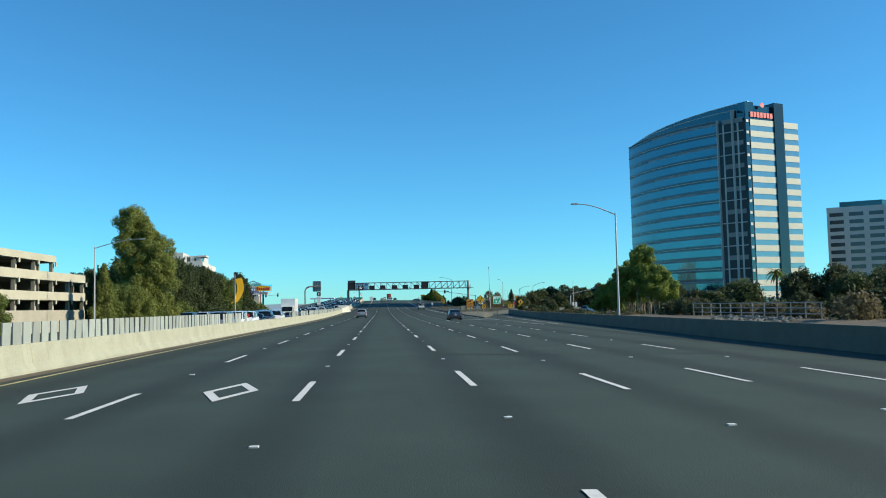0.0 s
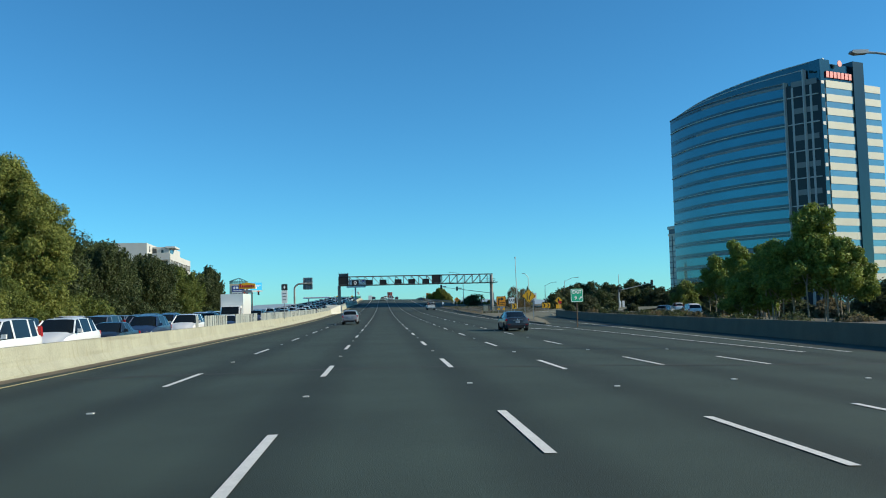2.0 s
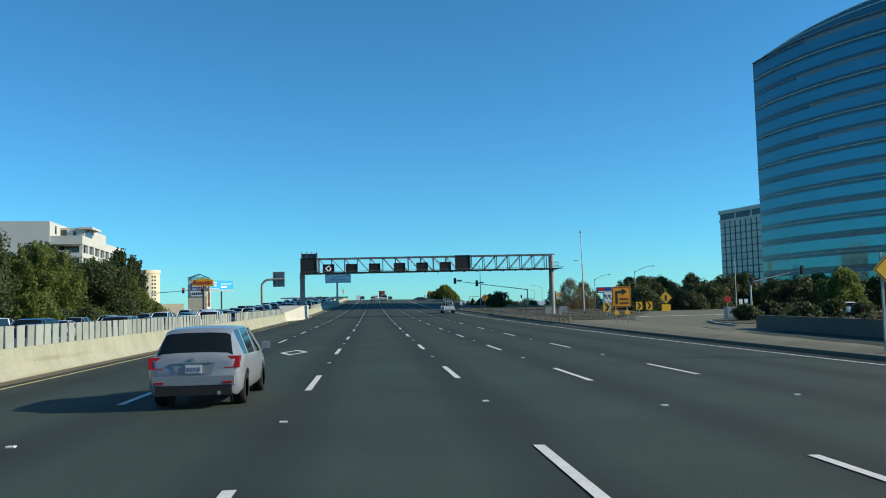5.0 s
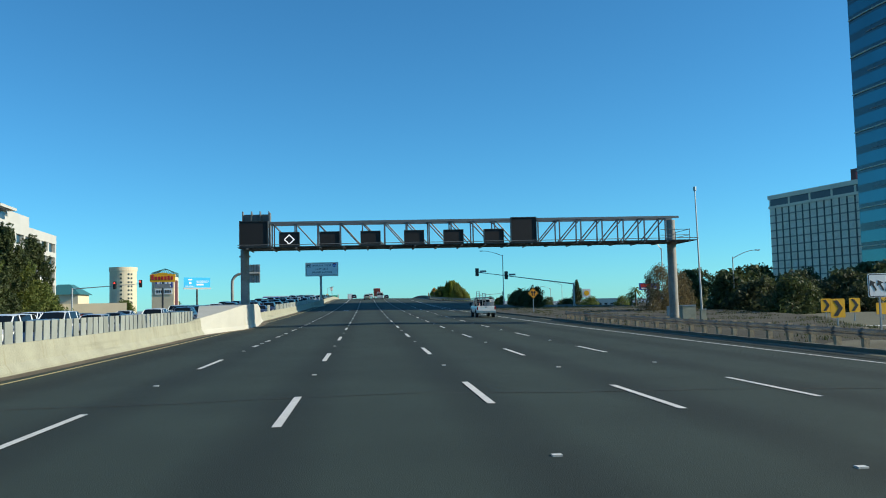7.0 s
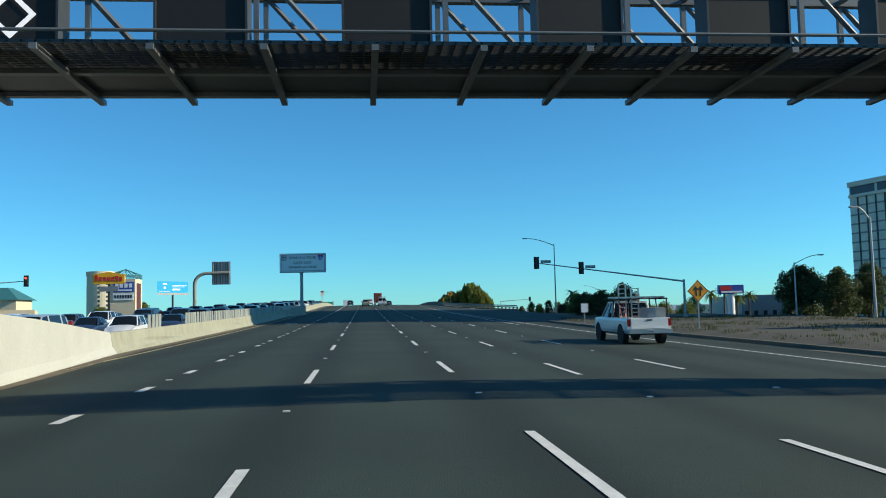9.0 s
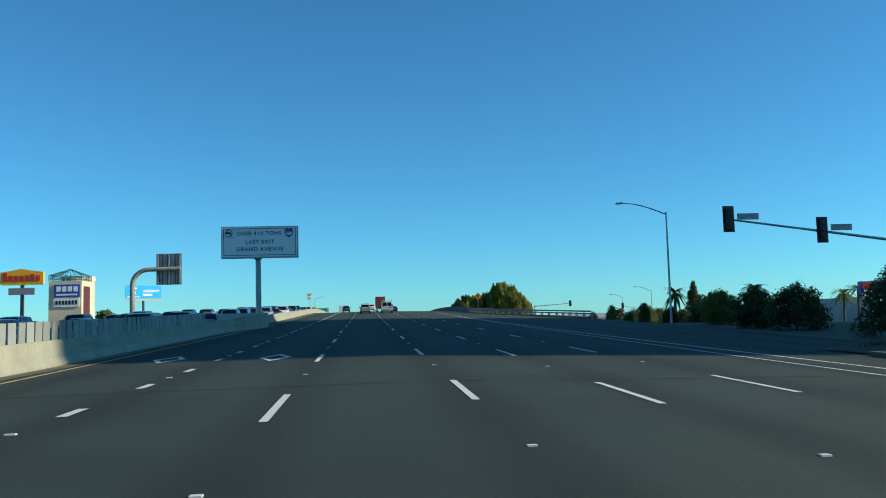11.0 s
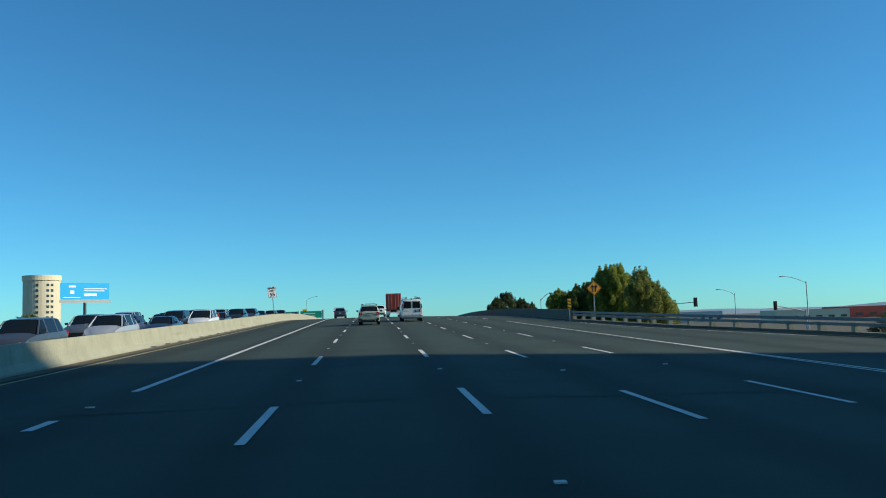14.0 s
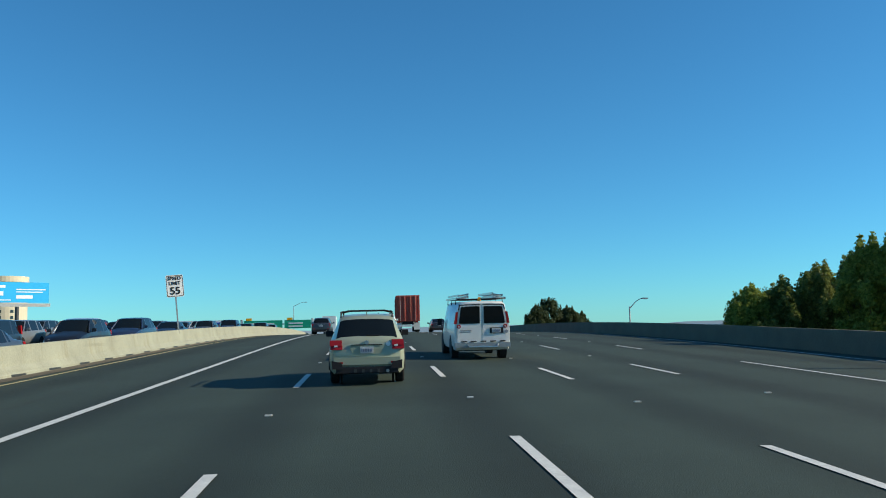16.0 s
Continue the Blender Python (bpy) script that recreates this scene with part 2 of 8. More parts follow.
M = dict(
    asphalt=asphalt_material(),
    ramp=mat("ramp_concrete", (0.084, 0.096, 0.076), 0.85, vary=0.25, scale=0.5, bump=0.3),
    concrete=streaked("barrier_concrete", (0.305, 0.308, 0.230), 0.8, vary=0.22, scale=0.9, bump=0.25, grain=18),
    white_wall=mat("whitewashed_concrete", (0.46, 0.46, 0.40), 0.75, vary=0.1, scale=0.7, bump=0.15, grain=14),
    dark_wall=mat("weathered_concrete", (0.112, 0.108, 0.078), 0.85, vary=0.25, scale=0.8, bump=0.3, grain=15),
    slat=slat_material(),
    white=mat("road_paint", (0.62, 0.62, 0.58), 0.7, vary=0.18, scale=4.0, bump=0.2, grain=25),
    yellow=mat("yellow_paint", (0.50, 0.41, 0.19), 0.7, vary=0.25, scale=2.0),
    ground=mat("dry_ground", (0.085, 0.075, 0.045), 0.95, vary=0.4, scale=0.15, bump=0.5, grain=6),
    steel=mat("galvanised_steel", (0.34, 0.36, 0.36), 0.5, 0.6, vary=0.15, scale=2.0),
    pole=mat("pole_steel", (0.42, 0.43, 0.42), 0.45, 0.5, vary=0.12, scale=1.5),
    post_steel=streaked("post_steel", (0.27, 0.265, 0.24), 0.7, vary=0.3, scale=1.2, bump=0.1, grain=12),
    dark_steel=mat("dark_steel", (0.06, 0.065, 0.065), 0.5, 0.4, vary=0.2),
    lamp_white=glow("lit_diamond", (0.9, 0.86, 0.84), 0.55),
    black=mat("matt_black", (0.012, 0.012, 0.012), 0.7, vary=0.2),
    rubber=mat("rubber", (0.018, 0.018, 0.018), 0.85, vary=0.2, spec=0.2),
    car_glass=mat("car_glass", (0.008, 0.011, 0.012), 0.05, vary=0.1, spec=0.35),
    chrome=mat("rim_metal", (0.5, 0.5, 0.5), 0.3, 0.9, vary=0.1),
    red_lens=mat("red_lens", (0.33, 0.012, 0.014), 0.2, vary=0.1, spec=0.35),
    clear_lens=mat("clear_lens", (0.7, 0.7, 0.72), 0.1, vary=0.05),
    plate=mat("plate", (0.5, 0.52, 0.52), 0.4, vary=0.05),
    plate_ink=mat("plate_ink", (0.16, 0.19, 0.27), 0.5, vary=0.05),
    plastic=mat("dark_plastic", (0.022, 0.022, 0.024), 0.75, vary=0.15, spec=0.25),
    gantry=mat("gantry_steel", (0.17, 0.18, 0.18), 0.55, 0.35, vary=0.2, scale=1.5, bump=0.1),
    bark=mat("bark", (0.12, 0.085, 0.055), 0.9, vary=0.3, bump=0.6, grain=12),
    green_sign=mat("green_sign", (0.005, 0.36, 0.20), 0.4, vary=0.05),
    orange_sign=mat("orange_sign", (0.82, 0.31, 0.012), 0.45, vary=0.06),
    yellow_sign=mat("yellow_sign", (0.88, 0.44, 0.012), 0.45, vary=0.06),
    white_sign=mat("white_sign", (0.80, 0.81, 0.79), 0.45, vary=0.06),
    black_sign=mat("black_sign", (0.02, 0.02, 0.02), 0.5, vary=0.06),
    blue_sign=mat("blue_sign", (0.03, 0.08, 0.38), 0.4, vary=0.05),
    red_sign=mat("red_sign", (0.55, 0.03, 0.03), 0.4, vary=0.05),
    board_back=mat("sign_back", (0.3, 0.31, 0.31), 0.5, 0.5, vary=0.2),
    tower_glass=mat("tower_glass", (0.05, 0.155, 0.185), 0.08, 0.85, vary=0.12, scale=0.12),
    tower_crown=mat("tower_crown_glass", (0.04, 0.10, 0.115), 0.12, 0.8, vary=0.12, scale=0.12),
    tower_dark_teal=mat("tower_core_glass", (0.02, 0.05, 0.06), 0.15, 0.6, vary=0.15, scale=0.2),
    tower_dark=mat("tower_dark_glass", (0.012, 0.018, 0.023), 0.3, vary=0.2, spec=0.3),
    tower_band=mat("tower_spandrel", (0.20, 0.20, 0.19), 0.45, vary=0.12, scale=0.3),
    tower_slot=mat("tower_slot_glass", (0.045, 0.075, 0.085), 0.2, 0.6, vary=0.15, scale=0.2),
    tower_fin=mat("tower_fin", (0.42, 0.42, 0.40), 0.5, vary=0.08, scale=0.3),
    tower_pale=mat("tower_pale_panel", (0.43, 0.44, 0.36), 0.6, vary=0.08, scale=0.3),
    tower_blue=mat("tower_blue_glass", (0.12, 0.26, 0.32), 0.15, 0.5, vary=0.12, scale=0.3, spec=0.8),
    pale_stone=mat("pale_stone", (0.47, 0.48, 0.45), 0.7, vary=0.08, scale=0.3),
    hotel_pane=mat("hotel_curtain", (0.60, 0.58, 0.50), 0.4, vary=0.35, scale=0.35, spec=0.4),
    hotel_wall=mat("hotel_wall", (0.62, 0.58, 0.47), 0.75, vary=0.1, scale=0.3),
    window=mat("window_glass", (0.03, 0.04, 0.045), 0.1, vary=0.2, spec=0.7),
    tan=mat("tan_stucco", (0.60, 0.53, 0.38), 0.8, vary=0.1, scale=0.3),
    cream=mat("cream_stucco", (0.66, 0.57, 0.40), 0.8, vary=0.1, scale=0.3),
    teal=mat("teal_frame", (0.04, 0.16, 0.17), 0.5, vary=0.1),
    billboard=mat("billboard_blue", (0.005, 0.40, 0.78), 0.7, vary=0.04, scale=0.2),
    container=mat("container_red", (0.50, 0.075, 0.045), 0.6, vary=0.2, scale=1.2),
    container_bar=mat("faded_red_bar", (0.55, 0.17, 0.11), 0.6, vary=0.2, scale=1.2),
    white_paint=paint_material("white_paint", color=(0.80, 0.79, 0.75)),
    suv_paint=paint_material("pale_green_paint", color=(0.33, 0.365, 0.27)),
    silver_paint=paint_material("silver_paint", color=(0.22, 0.24, 0.27)),
    dark_paint=paint_material("dark_grey_paint", color=(0.035, 0.045, 0.06)),
    leaf_dark=leaf_material("dark_leaves", (0.032, 0.050, 0.020), (0.092, 0.120, 0.042), 0.4),
    leaf_mid=leaf_material("mid_leaves", (0.080, 0.118, 0.028), (0.205, 0.245, 0.062)),
    leaf_gold=leaf_material("sunlit_leaves", (0.15, 0.205, 0.034), (0.36, 0.40, 0.08)),
    leaf_pine=leaf_material("pine_leaves", (0.10, 0.15, 0.026), (0.27, 0.32, 0.06), 0.28),
    pale_bark=mat("pale_bark", (0.30, 0.25, 0.17), 0.9, vary=0.3, bump=0.6, grain=12),
    leaf_olive=leaf_material("olive_leaves", (0.115, 0.152, 0.038), (0.29, 0.315, 0.078)),
    leaf_dry=leaf_material("dry_leaves", (0.12, 0.105, 0.055), (0.20, 0.165, 0.09)),
    garage_wall=mat("garage_concrete", (0.37, 0.35, 0.265), 0.85, vary=0.16, scale=0.5, bump=0.2, grain=12),
    deck=mat("deck_concrete", (0.30, 0.28, 0.22), 0.85, vary=0.2, scale=0.5, bump=0.2, grain=12),
    rock=mat("pale_rock", (0.19, 0.18, 0.145), 0.9, vary=0.3, scale=2.0, bump=0.5, grain=9),
    ramp_worn=mat("worn_ramp_paving", (0.118, 0.120, 0.078), 0.9, vary=0.22, scale=0.4, bump=0.3, grain=20),
    pale_dirt=mat("pale_dirt", (0.140, 0.131, 0.086), 0.95, vary=0.32, scale=0.5, bump=0.6, grain=16),
    # dark soil of the corner bed; on the verge the darkness is painted shade
    soil_and_shade=mat("soil_and_shade", (0.048, 0.044, 0.028), 0.95, vary=0.45, scale=0.6, bump=0.7, grain=14),
    grit=mat("roadside_grit", (0.13, 0.105, 0.07), 0.95, vary=0.4, scale=1.2, bump=0.6, grain=30),
    tar=mat("joint_tar", (0.023, 0.030, 0.025), 0.9, vary=0.3, scale=3.0),
    window_blue=mat("hotel_glass", (0.028, 0.042, 0.065), 0.3, 0.0, vary=0.25, spec=0.4),
    maroon=mat("maroon_panel", (0.10, 0.025, 0.025), 0.6, vary=0.1),
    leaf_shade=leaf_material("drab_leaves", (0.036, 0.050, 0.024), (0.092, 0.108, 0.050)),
    hill=mat("far_hill", (0.22, 0.30, 0.36), 1.0, vary=0.1, scale=0.002),
)


# ---------------------------------------------------------------- building blocks
def box(bm, x0, x1, y0, y1, z0, z1):
    v = [bm.verts.new(c) for c in ((x0, y0, z0), (x1, y0, z0), (x1, y1, z0), (x0, y1, z0),
                                   (x0, y0, z1), (x1, y0, z1), (x1, y1, z1), (x0, y1, z1))]
    for f in ((3, 2, 1, 0), (4, 5, 6, 7), (0, 1, 5, 4), (1, 2, 6, 5), (2, 3, 7, 6), (3, 0, 4, 7)):
        bm.faces.new([v[i] for i in f])
    return v


def tube(bm, a, b, ra, rb=None, seg=8, caps=True):
    """A round or tapered bar from a to b."""
    a, b = Vector(a), Vector(b)
    rb = ra if rb is None else rb
    q = (b - a).to_track_quat("Z", "Y").to_matrix()
    rings = []
    for c, r in ((a, ra), (b, rb)):
        rings.append([bm.verts.new(c + q @ Vector((r * math.cos(k * 2 * math.pi / seg), r * math.sin(k * 2 * math.pi / seg), 0))) for k in range(seg)])
    for k in range(seg):
        bm.faces.new((rings[0][k], rings[0][(k + 1) % seg], rings[1][(k + 1) % seg], rings[1][k]))
    if caps:
        bm.faces.new(rings[0][::-1])
        bm.faces.new(rings[1])


def pipe(bm, pts, r, r2=None, seg=8):
    """One continuous round bar swept along the points, tapering from r to r2."""
    p = [Vector(q) for q in pts]
    e = r if r2 is None else r2
    last = len(p) - 1
    side, rings = None, []
    for i, c in enumerate(p):
        d = (p[min(i + 1, last)] - p[max(i - 1, 0)]).normalized()
        if side is None:
            side = d.orthogonal()
        side = (side - d * side.dot(d)).normalized()
        up = d.cross(side)
        rad = r + (e - r) * i / last
        rings.append([bm.verts.new(c + side * (rad * math.cos(k * 2 * math.pi / seg)) + up * (rad * math.sin(k * 2 * math.pi / seg))) for k in range(seg)])
    for a, b in zip(rings, rings[1:]):
        for k in range(seg):
            bm.faces.new((a[k], a[(k + 1) % seg], b[(k + 1) % seg], b[k]))
    bm.faces.new(rings[0][::-1])
    bm.faces.new(rings[-1])


def prism(bm, outline, y0, y1):
    """An outline in x, z pushed from y0 to y1."""
    a = [bm.verts.new((x, y0, z)) for x, z in outline]
    b = [bm.verts.new((x, y1, z)) for x, z in outline]
    n = len(outline)
    for i in range(n):
        bm.faces.new((a[i], a[(i + 1) % n], b[(i + 1) % n], b[i]))
    bm.faces.new(a[::-1])
    bm.faces.new(b)


def mesh_of(bm, name, smooth=False):
    bmesh.ops.recalc_face_normals(bm, faces=bm.faces)
    me = bpy.data.meshes.new(name)
    bm.to_mesh(me)
    bm.free()
    if smooth:
        for p in me.polygons:
            p.use_smooth = True
        me.set_sharp_from_angle(angle=radians(40))
    return me


def part(name, bm, material, parent=None, label="", smooth=False):
    me = bm if isinstance(bm, bpy.types.Mesh) else mesh_of(bm, name, smooth)
    if not me.materials:
        me.materials.append(M[material])
    ob = new(name, me)
    if parent is not None:
        ob.parent = parent
    if label:
        tagged(ob, label)
    return ob


def thing(name, label, category, group="", kind="", at=None):
    ob = new(name)
    if at is not None:
        ob.matrix_basis = at
    return tagged(ob, label, category, group, kind)


def solid(name, fill, material, label, category, kind="", group="", smooth=False):
    """A top-level mesh thing; fill draws into its bmesh."""
    bm = bmesh.new()
    fill(bm)
    return tagged(part(name, bm, material, smooth=smooth), label, category, group, kind)


def strip(name, xs, ys, height, material, label, category="road"):
    """A sheet over the given columns; xs(y) gives the columns' places."""
    cols = [xs(y) for y in ys]
    n = len(cols[0])
    verts = [(x, y, height(x, y)) for y, row in zip(ys, cols) for x in row]
    faces = [(j * n + i, j * n + i + 1, (j + 1) * n + i + 1, (j + 1) * n + i) for j in range(len(ys) - 1) for i in range(n - 1)]
    me = bpy.data.meshes.new(name)
    me.from_pydata(verts, [], faces)
    me.materials.append(M[material])
    for p in me.polygons:
        p.use_smooth = True
    return tagged(new(name, me), label, category, kind="structure")


def sway(k, y):
    """A piecewise straight line through (y, x) pairs."""
    for (y0, x0), (y1, x1) in zip(k, k[1:]):
        if y <= y1:
            return x0 + (x1 - x0) * max(0.0, (y - y0) / (y1 - y0))
    return k[-1][1]


# ---------------------------------------------------------------- ground, road and its edges
# the outer edge of the paving, with the off-ramp swinging away and the on-ramp coming back
EDGE = [(-80, 18.6), (28, 18.6), (43, 19.2), (60, 20.5), (100, 23.5), (141, 25.8), (165, 27.5), (185, 29), (215, 30), (235, 24), (250, 18.4), (305, 17.6),
        (318, 24), (345, 27), (380, 27), (392, 25.6), (404, 23.3), (413, 21.0), (421, 20.3), (434, 19.7), (441, 20.1), (900, 20.2)]


def ease(k):
    k = min(1.0, max(0.0, k))
    return k * k * (3 - 2 * k)


def ground_height(x, y):
    """Level land, raised to the road's verges; it drops away where the road becomes a bridge."""
    top = road_z(y) - 0.72
    if x < 0:
        w = 1 - ease((-36 - x) / 26)
    else:
        shift = 45 - 24 * ease((y - 340) / 40)
        w = 1 - ease((x - shift) / (26 - 16 * ease((y - 340) / 40)))
    return -0.95 + (top + 0.95) * w


ys = [-80 + 5 * i for i in range(213)]
strip("road", lambda y: [-34, -28, -20, -14, -10.2, -6, -2, 1.8, 6, 10, 14, 16.5] + [16.5 + (sway(EDGE, y) - 16.5) * k / 4 for k in (1, 2, 3, 4)],
      ys, on_road, "asphalt", "wide grey asphalt freeway with oil-darkened lanes")
gx = [-3000, -1500, -800, -400, -250, -160, -120, -90, -70] + list(range(-62, 66, 4)) + [70, 90, 120, 160, 250, 400, 800, 1500, 3000]
gy = [-400, -200, -100] + list(range(-80, 700, 10)) + [740, 800, 900, 1100, 1500, 2200, 3200, 4600]
strip("ground", lambda y: gx, gy, ground_height, "ground", "dry brown verge and ground beyond the freeway", "ground")

LINES = {"A": -4.40, "B": -0.73, "C": 2.87, "D": 6.01, "E": 9.31, "F": 12.66}
PHASE = {"A": 19.13, "B": 20.61, "C": 22.68, "D": 21.63, "E": 23.19, "F": 23.19}


def paint_quad(bm, x0, x1, y0, y1, lift=0.012):
    n = max(1, int((y1 - y0) / 5))
    rows = []
    for i in range(n + 1):
        y = y0 + (y1 - y0) * i / n
        rows.append([bm.verts.new((x, y, on_road(x, y) + lift)) for x in (x0, x1)])
    for a, b in zip(rows, rows[1:]):
        bm.faces.new((a[0], a[1], b[1], b[0]))


def solid_line(name, x, y0, y1, width, material, label, off=lambda y: 0.0):
    bm = bmesh.new()
    y = y0
    while y < y1:
        e = min(y + 5, y1)
        a, b = x + off(y), x + off(e)
        q = [bm.verts.new((px, py, on_road(px, py) + 0.012)) for px, py in ((a - width / 2, y), (a + width / 2, y), (b + width / 2, e), (b - width / 2, e))]
        bm.faces.new(q)
        y = e
    return tagged(part(name, bm, material), label, "road marking", kind="structure")

# lane dashes: each one a painted piece on the road
road = bpy.data.objects["road"]
PERIOD, DASH = 14.63, 4.2


# dashes that were painted a little off the line: sideways, ahead
SHIFT = {("B", 1): (0.04, 0.2), ("B", 2): (0.09, 0.75), ("B", 3): (0.06, 0.1), ("B", 4): (0.05, -0.1), ("C", 0): (0.03, 0.0), ("C", 1): (0.05, 0.0),
         ("E", 1): (0.0, 0.3), ("C", 27): (0.09, 0.0), ("B", 22): (-0.06, 0.0)}


def lane_dashes():
    for key, x in LINES.items():
        k0, k1 = -6, 44
        for k in range(k0, k1):
            y1 = PHASE[key] + PERIOD * k
            if key == "A" and y1 > 212:
                continue
            if key == "F" and 95 < y1 < 442:
                continue
            if key == "E" and y1 > 520:
                continue
            side, ahead = SHIFT.get((key, k), (0.0, 0.0))
            if key == "F" and y1 > 400:
                side = 0.45
            x = LINES[key] + side
            y1 += ahead
            bm = bmesh.new()
            paint_quad(bm, x - 0.075, x + 0.075, y1 - DASH, y1)
            part("lane_dash", bm, "white", road)
            # raised marker in the gap
            bm = bmesh.new()
            ym = y1 + (PERIOD - DASH) / 2
            z = on_road(x, ym)
            box(bm, x - 0.06, x + 0.06, ym - 0.05, ym + 0.05, z, z + 0.02)
            part("road_marker", bm, "white", road)


lane_dashes()
# short dense dashes before the carpool line turns solid
short = [218.4 + 4.93 * k for k in range(5)] + [245.4 + 5.15 * k for k in range(18)] + [338.1, 342.8, 347.4, 352.1, 356.5, 360.7, 365.5, 370.6]
for i, y in enumerate(short):
    bm = bmesh.new()
    paint_quad(bm, -4.40 - 0.10, -4.40 + 0.10, y - 0.6, y + 0.6)
    part("short_dash", bm, "white", road)
    if i % 2 == 0:
        bm = bmesh.new()
        z = on_road(-4.4, y + 2.5)
        box(bm, -4.50, -4.34, y + 2.45, y + 2.55, z, z + 0.02)
        part("road_marker", bm, "white", road)
solid_line("carpool_line", -4.35, 376, 900, 0.2, "white", "solid white carpool lane line")
solid_line("yellow_edge_line", -8.86, -80, 900, 0.14, "yellow", "worn yellow edge line beside the median barrier")
solid_line("edge_line", 14.6, 84, 434, 0.15, "white", "solid white edge line", off=lambda y: sway([(84, 2.5), (130, 1.9), (165, 1.5), (220, 1.2), (268, 0.5), (340, -0.3), (390, -0.9), (430, -1.1), (900, -1.1)], y))


def diamond(x, y, w=1.2, h=4.1):
    """A painted carpool diamond outline."""
    bm = bmesh.new()
    outer = [(0, -h / 2), (w / 2, 0), (0, h / 2), (-w / 2, 0)]
    t = 0.66
    vo = [bm.verts.new((x + a, y + b, on_road(x + a, y + b) + 0.013)) for a, b in outer]
    vi = [bm.verts.new((x + a * t, y + b * t, on_road(x + a * t, y + b * t) + 0.013)) for a, b in outer]
    for i in range(4):
        bm.faces.new((vo[i], vo[(i + 1) % 4], vi[(i + 1) % 4], vi[i]))
    part("carpool_diamond", bm, "white", road)


for dx, dy in ((-6.4, 19.8), (-2.37, 18.9), (-2.6, 165.1), (-6.43, 313.6), (-2.4, 312.4)):
    diamond(dx, dy)


# ---------------------------------------------------------------- median barrier
def barrier_height(y):
    return sway([(-80, 0.92), (234, 0.92), (244.5, 1.90), (252.5, 1.90), (268, 0.92), (350, 0.92), (357.5, 1.38), (364, 1.38), (376, 0.95), (900, 0.92)], y)


def barrier_half(y):
    return sway([(-80, 0.0), (236, 0.0), (244.5, 1.5), (252, 1.5), (268, 0.0), (350, 0.0), (357.5, 1.75), (362.5, 1.75), (376, 0.0), (900, 0.0)], y)


def median(y0, y1, name, material, label):
    bm = bmesh.new()
    rings, y = [], y0
    steps = max(1, int((y1 - y0) / 4))
    for i in range(steps + 1):
        y = y0 + (y1 - y0) * i / steps
        h, w = barrier_height(y), barrier_half(y)
        z = on_road(-10.3, y)
        up = 0.22 * min(1.0, w / 0.8)
        prof = [(-9.95 + w, 0), (-9.95 + w, 0.08), (-10.13 + w + up * 0.6, 0.33), (-10.22 + w + up, h), (-10.44 - w, h), (-10.53 - w, 0.33), (-10.71 - w, 0.08), (-10.71 - w, 0)]
        rings.append([bm.verts.new((x, y, z + dz - (0.05 if k in (0, 7) else 0))) for k, (x, dz) in enumerate(prof)])
    for a, b in zip(rings, rings[1:]):
        for i in range(7):
            bm.faces.new((a[i], a[i + 1], b[i + 1], b[i]))
    bm.faces.new(rings[0])
    bm.faces.new(rings[-1][::-1])
    return tagged(part(name, bm, material), label, "barrier", kind="structure")


median(-80, 235.98, "median_barrier", "concrete", "sun-bleached concrete median barrier with faint streaks")
median(236, 268, "median_barrier_gantry", "white_wall", "whitewashed raised barrier round the gantry foot")
median(268.02, 900, "median_barrier_far", "concrete", "concrete median barrier climbing to the overpass")

# drain slots at the foot of the far barrier
far_barrier = bpy.data.objects["median_barrier_far"]
for i in range(24):
    y = 400.2 + 3.05 * i
    z = on_road(-10.3, y)
    bm = bmesh.new()
    box(bm, -10.05, -9.942, y - 0.55, y + 0.55, z + 0.005, z + 0.075)
    part("drain_slot", bm, "dark_steel", far_barrier)

solid_line("barrier_grit", -9.62, -80, 900, 0.62, "grit", "brown grit and dust swept against the barrier foot", off=lambda y: barrier_half(y) * 0.9 + 0.05 * math.sin(y * 0.9))
rg = random.Random(5)
for y in (30.5, 77.4, 131.0, 196.0, 262.0, 300.5, 372.0, 409.0):
    bm = bmesh.new()
    x, prev = -9.3, None
    while x < 18.0:
        yy = y + 0.10 * math.sin(x * 0.8 + y) + rg.uniform(-0.04, 0.04)
        w = rg.uniform(0.03, 0.07) if y != 77.4 else rg.uniform(0.16, 0.26)
        cur = [bm.verts.new((x, yy - w, on_road(x, yy) + 0.006)), bm.verts.new((x, yy + w, on_road(x, yy) + 0.006))]
        if prev:
            bm.faces.new((prev[0], cur[0], cur[1], prev[1]))
        prev = cur
        x += 0.9
    part("tar_joint", bm, "tar", road)
for k in range(9):
    # wandering sealed cracks along the lanes
    bm = bmesh.new()
    x, y, prev = rg.uniform(-8, 13), rg.uniform(-10, 430), None
    for i in range(rg.randrange(8, 20)):
        w = rg.uniform(0.015, 0.035)
        cur = [bm.verts.new((x - w, y, on_road(x, y) + 0.005)), bm.verts.new((x + w, y, on_road(x, y) + 0.005))]
        if prev:
            bm.faces.new((prev[0], prev[1], cur[1], cur[0]))
        prev = cur
        x += rg.uniform(-0.1, 0.1)
        y += 0.8
    part("sealed_crack", bm, "tar", road)

